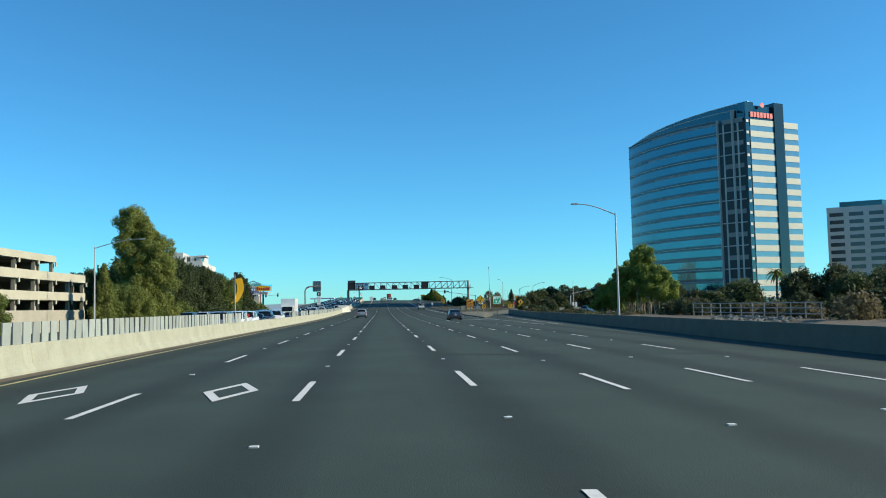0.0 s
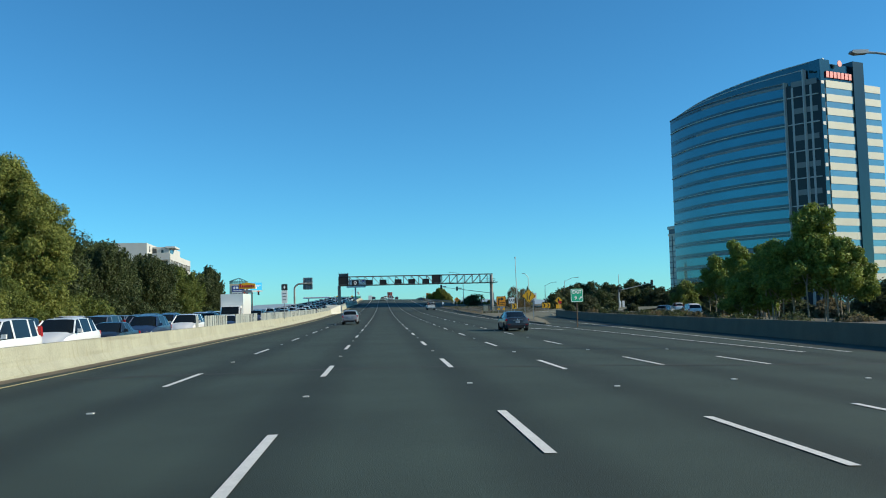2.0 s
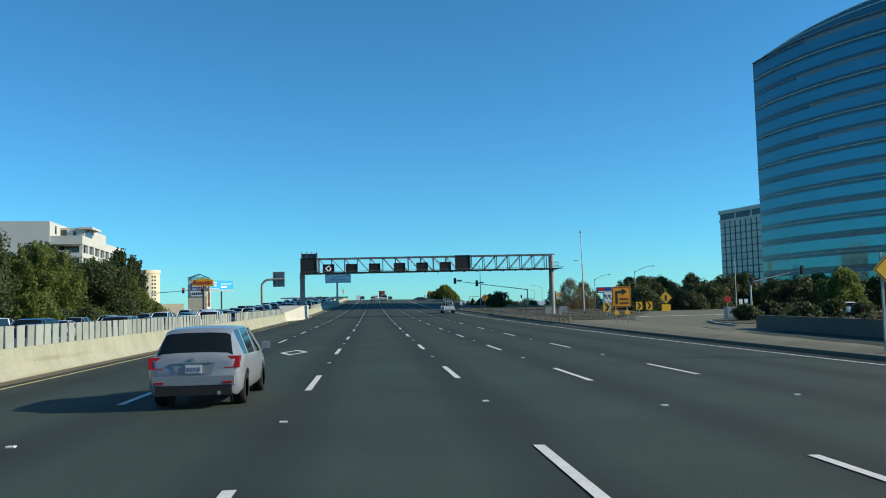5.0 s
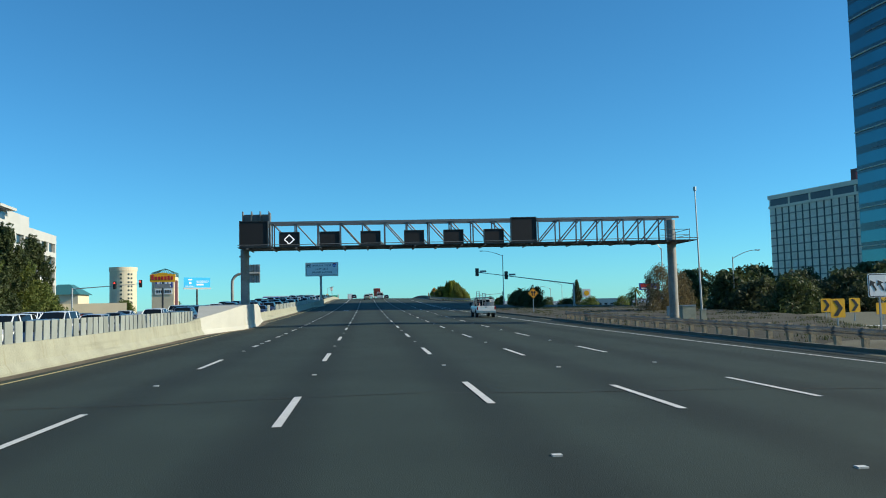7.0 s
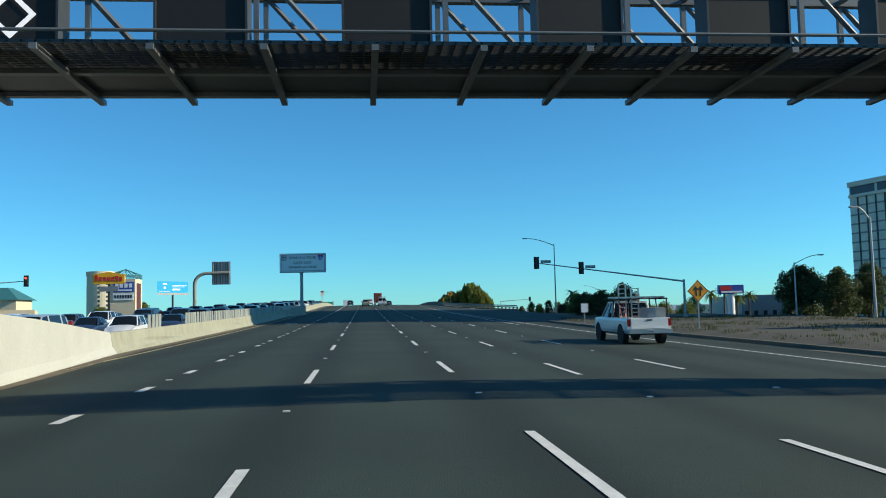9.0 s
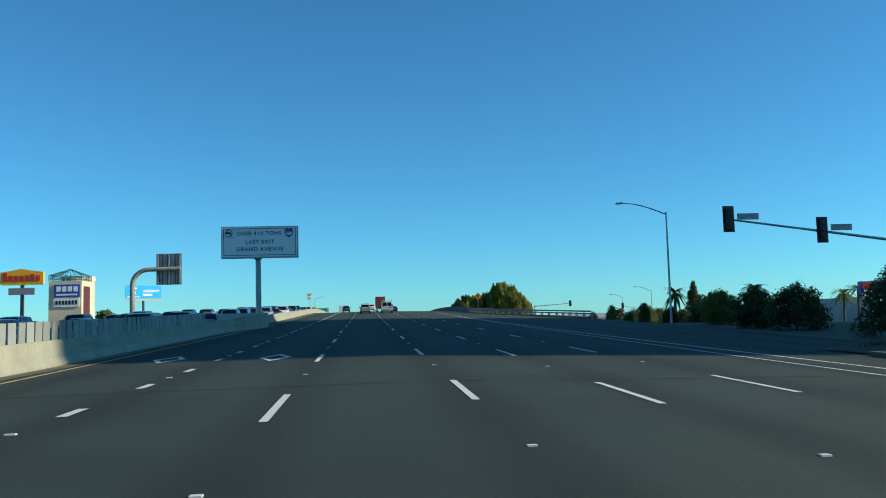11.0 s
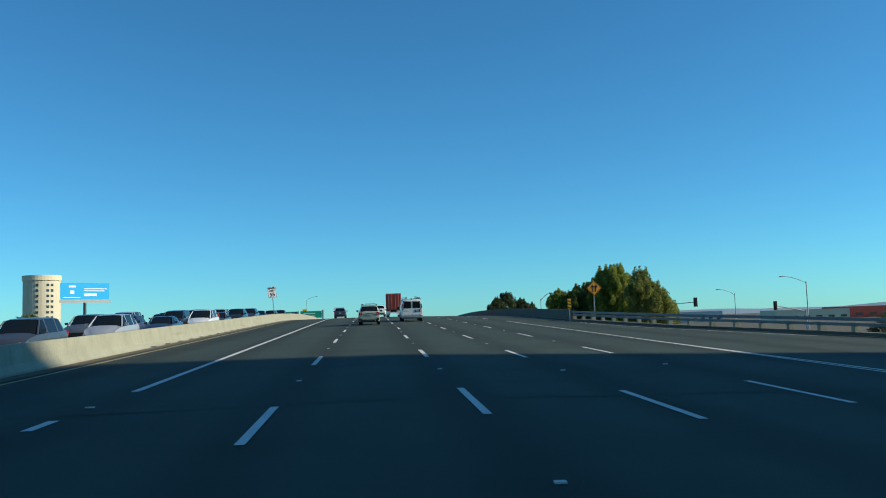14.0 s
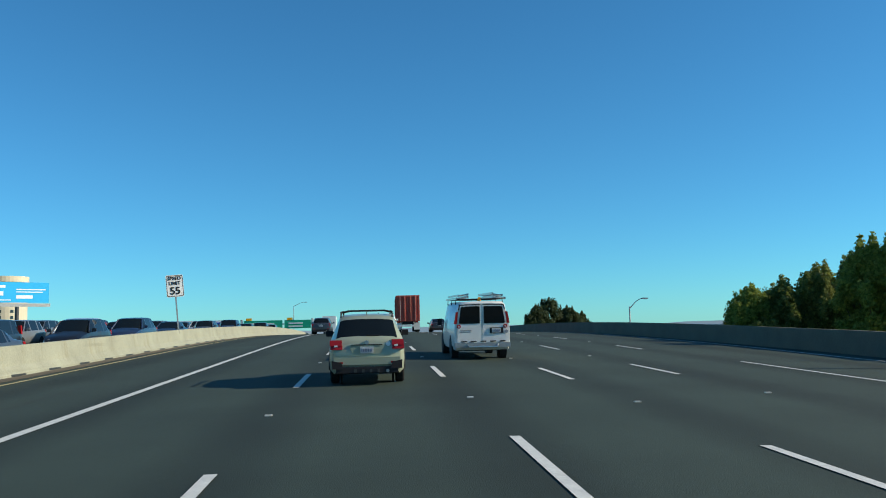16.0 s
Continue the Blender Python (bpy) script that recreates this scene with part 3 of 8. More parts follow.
# glare screen: upright slats in short panels along the barrier
screen = thing("glare_screen", "pale grey-green slatted glare screen on the median barrier", "glare screen", kind="structure")
slat_bm = bmesh.new()
box(slat_bm, -0.018, 0.018, -0.29, 0.29, 0, 0.70)
slat_mesh = mesh_of(slat_bm, "slat")
slat_mesh.materials.append(M["slat"])
count = 0
for a, b in ((18, 60.4), (61.5, 66.0), (66.9, 68.8), (70.9, 72.1), (104.9, 105.3), (107.4, 114.8), (118.6, 129.8), (132.2, 196.6), (198.6, 234), (275, 278), (284, 342.5)):
    y = a
    while y < b:
        o = new("slat", slat_mesh)
        o.matrix_basis = pose(-10.33 + 0.02 * math.sin(y * 7), y, on_road(-10.3, y) + 0.90, 0, random.uniform(-1.5, 1.5), random.uniform(-2, 2))
        o.parent = screen
        y += 0.76
        count += 1


# ---------------------------------------------------------------- right-hand walls
def wall_along(name, pts, h, thick, material, label, step=4.0, base=None):
    bm = bmesh.new()
    pl = []
    for (x0, y0), (x1, y1) in zip(pts, pts[1:]):
        n = max(1, int(math.hypot(x1 - x0, y1 - y0) / step))
        pl += [(x0 + (x1 - x0) * i / n, y0 + (y1 - y0) * i / n) for i in range(n)]
    pl.append(pts[-1])
    rings = []
    for i, (x, y) in enumerate(pl):
        z = (base or on_road)(x, y)
        a, b = pl[max(0, i - 1)], pl[min(len(pl) - 1, i + 1)]
        d = Vector((b[0] - a[0], b[1] - a[1])).normalized()
        nx, ny = d.y * thick, -d.x * thick
        hh = h(y) if callable(h) else h
        rings.append([bm.verts.new(c) for c in ((x, y, z - 0.4), (x + 0.05 * d.y, y, z + hh), (x + nx, y + ny, z + hh), (x + nx, y + ny, z - 0.6))])
    for a, b in zip(rings, rings[1:]):
        for i in range(3):
            bm.faces.new((a[i], a[i + 1], b[i + 1], b[i]))
    bm.faces.new(rings[0])
    bm.faces.new(rings[-1][::-1])
    return tagged(part(name, bm, material), label, "wall", kind="structure")


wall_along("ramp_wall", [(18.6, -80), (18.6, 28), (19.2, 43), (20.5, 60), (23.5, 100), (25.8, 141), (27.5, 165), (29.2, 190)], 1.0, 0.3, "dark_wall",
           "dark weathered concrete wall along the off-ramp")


# ---------------------------------------------------------------- overhead gantry
def gantry():
    g = thing("sign_gantry", "grey steel sign gantry spanning the freeway with dark lane signs", "gantry")
    z0, z1, yf, yb = 6.85, 8.85, 246.0, 247.6
    xl, xr = -8.75, 26.3
    bm = bmesh.new()
    tube(bm, (-8.92, 247.6, 0.4), (-8.92, 247.6, 6.9), 0.36, 0.34, 20)
    tube(bm, (-8.92, 247.6, 6.3), (-8.92, 247.6, 6.42), 0.44, 0.44, 20)
    part("left_post", bm, "post_steel", g, smooth=True)
    bm = bmesh.new()
    tube(bm, (26.1, 247.3, -0.3), (26.1, 247.3, 8.72), 0.39, 0.35, 18)
    part("right_post", bm, "post_steel", g, smooth=True)
    for nm, y, z in (("top_chord", yf, z1), ("top_chord", yb, z1), ("bottom_chord", yf, z0), ("bottom_chord", yb, z0)):
        bm = bmesh.new()
        box(bm, xl, xr, y - 0.09, y + 0.09, z - 0.09, z + 0.09)
        part(nm, bm, "gantry", g)
    n = 20
    for i in range(n):
        x = -8.33 + 1.763 * i
        for y in (yf, yb):
            bm = bmesh.new()
            box(bm, x - 0.05, x + 0.05, y - 0.05, y + 0.05, z0, z1)
            part("truss_upright", bm, "gantry", g)
            if i < n - 1:
                x2 = x + 1.763
                bm = bmesh.new()
                up = i >= 12
                tube(bm, (x, y, z0 if up else z1), (x2, y, z1 if up else z0), 0.055, seg=6)
                part("truss_diagonal", bm, "gantry", g)
        bm = bmesh.new()
        box(bm, x - 0.04, x + 0.04, yf, yb, z1 - 0.04, z1 + 0.04)
        part("cross_brace", bm, "gantry", g)
    # walkway of open grating on brackets
    bm = bmesh.new()
    for k in range(15):
        y = 244.3 + k * 0.1
        box(bm, xl - 0.25, xr + 0.9, y, y + 0.022, 6.80, 6.86)
    x = xl - 0.25
    while x < xr + 0.9:
        box(bm, x, x + 0.03, 244.3, 245.72, 6.81, 6.85)
        x += 0.22
    part("walkway_grating", bm, "dark_steel", g, "dark open steel walkway grating")
    bm = bmesh.new()
    box(bm, xl - 0.25, xr + 0.9, 245.75, 247.5, 6.84, 6.90)
    part("walkway_underside", bm, "dark_steel", g)
    x = -8.27
    while x < xr + 0.8:
        bm = bmesh.new()
        box(bm, x - 0.06, x + 0.06, 244.25, 248.0, 6.69, 6.79)
        part("walkway_bracket", bm, "gantry", g)
        x += 1.83
    bm = bmesh.new()
    tube(bm, (xl - 0.25, 244.25, 7.0), (xr + 0.9, 244.25, 7.0), 0.03, seg=6)
    part("toe_rail", bm, "gantry", g)
    bm = bmesh.new()
    for zz in (7.25, 7.7):
        tube(bm, (24.2, 244.5, zz), (26.6, 244.5, zz), 0.025, seg=6)
        tube(bm, (26.6, 244.5, zz), (26.6, 247.6, zz), 0.025, seg=6)
    for p in ((26.6, 244.5), (26.6, 247.6), (25.4, 244.5)):
        tube(bm, (*p, 6.65), (*p, 7.75), 0.025, seg=6)
    part("end_guardrail", bm, "gantry", g)
    # lane boards
    def board(nm, x, w, z, h, label):
        bm = bmesh.new()
        box(bm, x - w / 2, x + w / 2, 244.75, 245.15, z, z + h)
        b = part(nm, bm, "black", g, label)
        bm = bmesh.new()
        for a, c, d, e in ((x - w / 2 - 0.04, x + w / 2 + 0.04, z - 0.05, z), (x - w / 2 - 0.04, x + w / 2 + 0.04, z + h, z + h + 0.05),
                           (x - w / 2 - 0.04, x - w / 2, z, z + h), (x + w / 2, x + w / 2 + 0.04, z, z + h)):
            box(bm, a, c, 244.7, 245.25, d, e)
        part("board_rim", bm, "dark_steel", b)
        return b
    board("message_board", -7.85, 2.1, 6.95, 1.9, "large dark message board")
    board("message_board", 13.2, 1.95, 6.95, 1.9, "large dark message board")
    for i, x in enumerate((-5.15, -2.05, 1.1, 4.5, 7.6, 10.8)):
        b = board("lane_sign", x, 1.48, 6.95, 1.0, "small dark lane control sign" if i else "lane sign with a white carpool diamond")
        if i == 0:
            bm = bmesh.new()
            o = [(0, -0.42), (0.42, 0), (0, 0.42), (-0.42, 0)]
            vo = [bm.verts.new((x + a, 244.73, 7.42 + c)) for a, c in o]
            vi = [bm.verts.new((x + a * 0.72, 244.73, 7.42 + c * 0.72)) for a, c in o]
            for k in range(4):
                bm.faces.new((vo[k], vo[(k + 1) % 4], vi[(k + 1) % 4], vi[k]))
            part("carpool_mark", bm, "lamp_white", b, "lit white diamond")
    bm = bmesh.new()
    box(bm, -8.9, -6.9, 247.0, 247.1, 8.95, 9.65)
    box(bm, -6.86, -6.76, 246.2, 247.1, 6.9, 9.7)
    for k in range(4):
        box(bm, -8.95 + k * 0.68, -8.89 + k * 0.68, 246.4, 247.0, 8.94, 9.85)
    part("side_board_top", bm, "gantry", g)
    return g


gantry()


# ---------------------------------------------------------------- lettering
def text(name, s, size, at, material, parent, label="", align="CENTER", bold=0.0, space=1.0):
    cu = bpy.data.curves.new(name, "FONT")
    cu.body, cu.size, cu.align_x, cu.align_y = s, size, align, "CENTER"
    cu.extrude, cu.offset, cu.space_character = 0.004, bold, space
    tmp = bpy.data.objects.new(name, cu)
    me = bpy.data.meshes.new_from_object(tmp)
    bpy.data.objects.remove(tmp)
    bpy.data.curves.remove(cu)
    me.materials.clear()
    me.materials.append(M[material])
    ob = new(name, me)
    ob.matrix_basis = at
    ob.parent = parent
    if label:
        tagged(ob, label)
    return ob


FACE = (90, 0, 0)


def letters(s, size, at, material, parent, bold=0.0, space=1.0):
    """A line of lettering with every letter a piece of its own."""
    line = text("lettering", s, size, at, material, parent, bold=bold, space=space)
    me = line.data
    bm = bmesh.new()
    bm.from_mesh(me)
    bm.verts.ensure_lookup_table()
    todo = set(bm.verts)
    groups = []
    while todo:
        stack, isle = [todo.pop()], set()
        while stack:
            v = stack.pop()
            isle.add(v.index)
            for ed in v.link_edges:
                o = ed.other_vert(v)
                if o in todo:
                    todo.discard(o)
                    stack.append(o)
        groups.append(isle)
    co = [v.co.copy() for v in bm.verts]
    faces = [[v.index for v in f.verts] for f in bm.faces]
    bm.free()
    for isle in sorted(groups, key=min):
        ids = {k: i for i, k in enumerate(sorted(isle))}
        piece = bpy.data.meshes.new("letter")
        piece.from_pydata([co[k] for k in ids], [], [[ids[k] for k in f] for f in faces if f[0] in isle])
        piece.materials.append(M[material])
        ob = new("letter", piece)
        ob.matrix_basis = at
        ob.parent = parent
    bpy.data.objects.remove(line)


def panel(parent, name, x0, x1, y, z0, z1, material, thick=0.05, label=""):
    bm = bmesh.new()
    box(bm, x0, x1, y, y + thick, z0, z1)
    return part(name, bm, material, parent, label)


def tons_sign():
    s = thing("truck_weight_sign", "large white truck weight sign on a single steel post", "road sign")
    x0, x1, y, z0, z1 = -11.8, -5.1, 358.2, 9.15, 11.85
    bm = bmesh.new()
    tube(bm, (-8.75, 359.4, 2.6), (-8.75, 359.4, 9.2), 0.26, 0.24, 14)
    part("post", bm, "steel", s, smooth=True)
    bm = bmesh.new()
    tube(bm, (-8.75, 359.3, 8.95), (-8.75, 359.3, 9.18), 0.26, 0.52, 10)
    part("post_cap", bm, "steel", s)
    p = panel(s, "sign_panel", x0, x1, y, z0, z1, "white_sign")
    bm = bmesh.new()
    for a, b, c, d in ((x0 - 0.07, x1 + 0.07, z0 - 0.12, z0), (x0 - 0.07, x1 + 0.07, z1, z1 + 0.05), (x0 - 0.07, x0, z0, z1), (x1, x1 + 0.07, z0, z1)):
        box(bm, a, b, y - 0.02, y + 0.45, c, d)
    part("sign_box", bm, "steel", s)
    bm = bmesh.new()
    t, i = 0.045, 0.13
    for a, b, c, d in ((x0 + i, x1 - i, z0 + i, z0 + i + t), (x0 + i, x1 - i, z1 - i - t, z1 - i), (x0 + i, x0 + i + t, z0 + i, z1 - i), (x1 - i - t, x1 - i, z0 + i, z1 - i)):
        box(bm, a, b, y - 0.012, y + 0.001, c, d)
    part("sign_border", bm, "black_sign", s)
    for line, x, z, sz in (("OVER 4  /  TONS", -8.55, 11.25, 0.52), ("LAST EXIT", -8.45, 10.48, 0.50), ("GRAND AVENUE", -8.45, 9.83, 0.50)):
        if "/" in line:
            letters("OVER 4", sz * 0.95, pose(-9.62, y - 0.012, z, *FACE), "black_sign", s, 0.007, 1.12)
            letters("1/2", sz * 0.85, pose(-8.40, y - 0.012, z, *FACE), "black_sign", s, 0.005, 0.9)
            letters("TONS", sz * 0.95, pose(-7.22, y - 0.012, z, *FACE), "black_sign", s, 0.007, 1.12)
        else:
            letters(line, sz, pose(x, y - 0.012, z, *FACE), "black_sign", s, 0.007, 1.14)
    # route shield
    bm = bmesh.new()
    o = [(-0.36, 0.3), (-0.2, 0.42), (0, 0.36), (0.2, 0.42), (0.36, 0.3), (0.4, 0.0), (0.3, -0.25), (0, -0.45), (-0.3, -0.25), (-0.4, 0.0)]
    prism(bm, [(-5.85 + a, 11.28 + b) for a, b in o], y - 0.012, y)
    sh = part("route_shield", bm, "blue_sign", s, "blue route shield with a red band")
    bm = bmesh.new()
    prism(bm, [(-5.85 + a, 11.28 + b) for a, b in [(-0.34, 0.22), (-0.33, 0.3), (-0.2, 0.4), (0, 0.34), (0.2, 0.4), (0.33, 0.3), (0.34, 0.22)]], y - 0.017, y - 0.011)
    part("shield_band", bm, "red_sign", sh)
    text("route_number", "580", 0.42, pose(-5.85, y - 0.018, 11.2, *FACE), "white_sign", sh, bold=0.008)
    # no-truck symbol
    bm = bmesh.new()
    for k in range(24):
        a, b = k * math.pi / 12, (k + 1) * math.pi / 12
        q = [(-11.2 + r * math.cos(c), 11.28 + r * math.sin(c)) for r, c in ((0.27, a), (0.34, a), (0.34, b), (0.27, b))]
        bm.faces.new([bm.verts.new((px, y - 0.013, pz)) for px, pz in q])
    box(bm, -11.42, -11.05, y - 0.013, y - 0.005, 11.22, 11.42)
    box(bm, -11.05, -10.96, y - 0.013, y - 0.005, 11.22, 11.34)
    prism(bm, [(-11.44, 11.47), (-11.4, 11.52), (-10.97, 11.1), (-11.0, 11.05)], y - 0.016, y - 0.01)
    part("no_truck_symbol", bm, "black_sign", s)
    bm = bmesh.new()
    for a, b, c, d in ((-11.62, -10.78, 11.66, 11.69), (-11.62, -10.78, 10.88, 10.91), (-11.62, -11.59, 10.88, 11.69), (-10.81, -10.78, 10.88, 11.69)):
        box(bm, a, b, y - 0.012, y + 0.001, c, d)
    part("symbol_frame", bm, "black_sign", s)


tons_sign()


# ---------------------------------------------------------------- lamps and poles
def street_lamp(x, y, z0, z1, arm, label, side=-1, group="freeway lamps"):
    s = thing("street_lamp", label, "street lamp", group)
    bm = bmesh.new()
    tube(bm, (x, y, z0), (x, y, z1), 0.13, 0.075, 10)
    part("pole", bm, "pole", s, smooth=True)
    bm = bmesh.new()
    tube(bm, (x, y, z0 - 0.2), (x, y, z0 + 0.25), 0.25, 0.22, 10)
    part("base", bm, "dark_wall", s)
    bm = bmesh.new()
    pts = []
    for i in range(9):
        k = i / 8
        pts.append((x + side * arm * k, y, z1 - 0.25 + 1.15 * math.sin(k * math.pi / 2)))
    pipe(bm, pts, 0.06, 0.045, 6)
    part("arm", bm, "pole", s)
    bm = bmesh.new()
    hx, hz = pts[-1][0], pts[-1][2]
    prism(bm, [(hx + side * 0.62, hz - 0.03), (hx + side * 0.55, hz + 0.07), (hx - side * 0.1, hz + 0.08), (hx - side * 0.1, hz - 0.06), (hx + side * 0.4, hz - 0.1)], y - 0.16, y + 0.16)
    part("lamp_head", bm, "steel", s)
    return s


street_lamp(25.1, 85.6, -0.4, 11.0, 4.0, "tall galvanised lamp post with a curved arm beside the off-ramp")
street_lamp(30.4, 360.9, 1.0, 12.95, 4.4, "tall galvanised lamp post with a curved arm by the on-ramp")
street_lamp(-37.5, 116.7, -0.5, 10.8, 6.0, "galvanised lamp post beside the opposite carriageway", side=1)
street_lamp(54.5, 299, -0.9, 8.3, 3.6, "slim lamp post with a short curved arm", side=1)

# ---------------------------------------------------------------- glass office tower
def tower():
    t = thing("office_tower", "curved blue glass office tower with pale banded end wall", "office building")
    z0, z1 = -1.0, 66.0
    A, B, C = Vector((107.2, 352.0)), Vector((131.9, 291.6)), Vector((156.0, 301.2))
    # bowed road-facing front from A to B
    chord = B - A
    nrm = Vector((chord.y, -chord.x)).normalized()
    if nrm.x > 0:
        nrm = -nrm
    def front(k, out=0.0):
        p = A + chord * k + nrm * (9.0 * 4 * k * (1 - k) * 0.75 + out)
        return p
    N = 28
    back = [C, C + (A - B) * 1.0 + Vector((6, 4))]
    core = [front(i / N) for i in range(N + 1)] + back
    bm = bmesh.new()
    lo = [bm.verts.new((p.x, p.y, z0)) for p in core]
    hi = [bm.verts.new((p.x, p.y, z1)) for p in core]
    n = len(core)
    for i in range(n):
        bm.faces.new((lo[i], lo[(i + 1) % n], hi[(i + 1) % n], hi[i]))
    bm.faces.new(hi)
    part("core", bm, "tower_dark", t)
    KE, ZF = 0.845, 67.2
    floors, fh = 16, 4.13
    def ring(nm, k0, k1, za, zb, out, material, steps=24, parent=t, inner=0.02, grow=None):
        bm = bmesh.new()
        cols = []
        for i in range(steps + 1):
            k = k0 + (k1 - k0) * i / steps
            p, q = front(k, out), front(k, inner)
            if grow:
                za, zb = grow(k)
            cols.append([bm.verts.new((p.x, p.y, za)), bm.verts.new((p.x, p.y, zb)), bm.verts.new((q.x, q.y, zb)), bm.verts.new((q.x, q.y, za))])
        for a, b in zip(cols, cols[1:]):
            for i in range(4):
                bm.faces.new((a[i], a[(i + 1) % 4], b[(i + 1) % 4], b[i]))
        bm.faces.new(cols[0])
        bm.faces.new(cols[-1][::-1])
        return part(nm, bm, material, parent)
    for f in range(floors):
        za = ZF - (f + 1) * fh
        g = ring("glass_band", 0.0, KE, za, za + fh * 0.60, 0.10, "tower_glass")
        ring("dark_band", 0.0, KE, za + fh * 0.60, za + fh, 0.05, "tower_slot")
        if f % 2:
            ring("pale_line", 0.0, KE, za + fh * 0.76, za + fh * 0.82, 0.30, "tower_pale")
        else:
            ring("spandrel", 0.34 + 0.05 * math.sin(f * 2.3), KE, za + fh * 0.60, za + fh * 0.80, 0.13, "tower_band", 18)
            ring("pale_line", 0.08, 0.5, za + fh * 0.74, za + fh * 0.77, 0.20, "tower_band", 14)
        if f % 2:
            ring("corner_ledge", KE + 0.012, 0.99, za + fh * 0.74, za + fh * 0.82, 0.35, "tower_fin", 6)
        else:
            ring("corner_spandrel", KE + 0.03, 0.985, za + fh * 0.55, za + fh * 0.95, 0.06, "tower_band", 6)
    ring("parapet", 0.0, KE, ZF - 0.25, ZF, 0.35, "tower_band")
    # two glass screens behind the front, rising from its far end to the corner
    for kb, out, top in ((0.93, -0.7, 70.0), (1.0, -1.5, 72.5)):
        def crest(k, kb=kb, top=top):
            return ZF + (top - ZF) * min(1.0, max(0.0, k - 0.02) / (kb - 0.02)) ** 0.8
        sc = ring("roof_screen", 0.03, kb, 0, 0, out, "tower_crown", 28, inner=out - 0.5, grow=lambda k: (ZF - 1.5, crest(k)))
        ring("edge_line", 0.03, kb, 0, 0, out + 0.1, "tower_fin", 28, sc, inner=out - 0.5, grow=lambda k: (crest(k) + 0.01, crest(k) + 0.30))
    for k in (KE + 0.03, 0.955):
        ring("corner_column", k, k + 0.008, z0, ZF - 2, 0.16, "tower_fin", 1)
    # unseen block added over the rear corner to shape the tower's road shadow
    D = back[1]
    pl = [D, D + (C - D) * 0.25, D + (C - D) * 0.25 + (A - D) * 0.3, D + (A - D) * 0.3]
    bm = bmesh.new()
    lo = [bm.verts.new((p.x, p.y, z1 - 0.5)) for p in pl]
    hi = [bm.verts.new((p.x, p.y, 72.5)) for p in pl]
    for i in range(4):
        bm.faces.new((lo[i], lo[(i + 1) % 4], hi[(i + 1) % 4], hi[i]))
    bm.faces.new(hi)
    part("plant_room", bm, "tower_band", t)
    # white fins at the corner
    for k, top, wd in ((KE, ZF, 0.42), (0.93, 70.1, 0.42)):
        p, q = front(k, 0.7), front(k, -0.8)
        d = chord.normalized() * wd
        bm = bmesh.new()
        c = [(p.x, p.y), (p.x + d.x, p.y + d.y), (q.x + d.x, q.y + d.y), (q.x, q.y)]
        lo = [bm.verts.new((*a, z0)) for a in c]
        hi = [bm.verts.new((*a, top)) for a in c]
        for i in range(4):
            bm.faces.new((lo[i], lo[(i + 1) % 4], hi[(i + 1) % 4], hi[i]))
        bm.faces.new(hi)
        part("corner_fin", bm, "tower_fin", t)
    # banded end wall from B to C
    e = C - B
    en = Vector((e.y, -e.x)).normalized()
    if en.y > 0:
        en = -en
    def slab(nm, k0, k1, za, zb, out, material, parent=t, back=0.4):
        bm = bmesh.new()
        p0, p1 = B + e * k0, B + e * k1
        c = [p0 + en * out, p1 + en * out, p1 - en * back, p0 - en * back]
        lo = [bm.verts.new((p.x, p.y, za)) for p in c]
        hi = [bm.verts.new((p.x, p.y, zb)) for p in c]
        for i in range(4):
            bm.faces.new((lo[i], lo[(i + 1) % 4], hi[(i + 1) % 4], hi[i]))
        bm.faces.new(hi)
        bm.faces.new(lo[::-1])
        return part(nm, bm, material, parent)
    for f in range(16):
        za = 66.2 - f * fh
        for k0, k1 in ((0.08, 0.53), (0.71, 1.0)):
            slab("pale_band", k0, k1, za - fh * 0.53, za, 0.25, "tower_pale")
            w = slab("window_band", k0, k1, za - fh, za - fh * 0.53, 0.10, "tower_blue")
        slab("balcony_edge", 0.0, 0.045, za - fh * 0.30, za - fh * 0.06, 0.3, "tower_fin")
    slab("corner_strip", 0.0, 0.06, z0, 69.0, 0.12, "tower_crown")
    slab("core_glass", 0.53, 0.71, z0, 73.0, 0.55, "tower_dark_teal", back=9)
    slab("top_glass", 0.0, 0.53, 66.2, 69.0, 0.05, "tower_crown", back=1)
    slab("corner_glass", 0.0, 0.16, 69.0, 72.5, 0.02, "tower_crown", back=6)
    slab("roof_glass", 0.16, 0.53, 69.0, 71.6, -0.6, "tower_crown", back=6)
    # red sign: lettering drawn as plain bars with a round mark
    p = B + e * 0.30 + en * 0.6
    bm = bmesh.new()
    tube(bm, (p.x, p.y, 71.6), (p.x + en.x * 0.15, p.y + en.y * 0.15, 71.6), 0.95, seg=18)
    part("sign_mark", bm, "red_sign", t, "round red sign mark")
    for i in range(7):
        slab("sign_bar", 0.08 + i * 0.062, 0.127 + i * 0.062, 67.0, 68.9, 0.5, "red_sign", back=0)
    return t


tower()


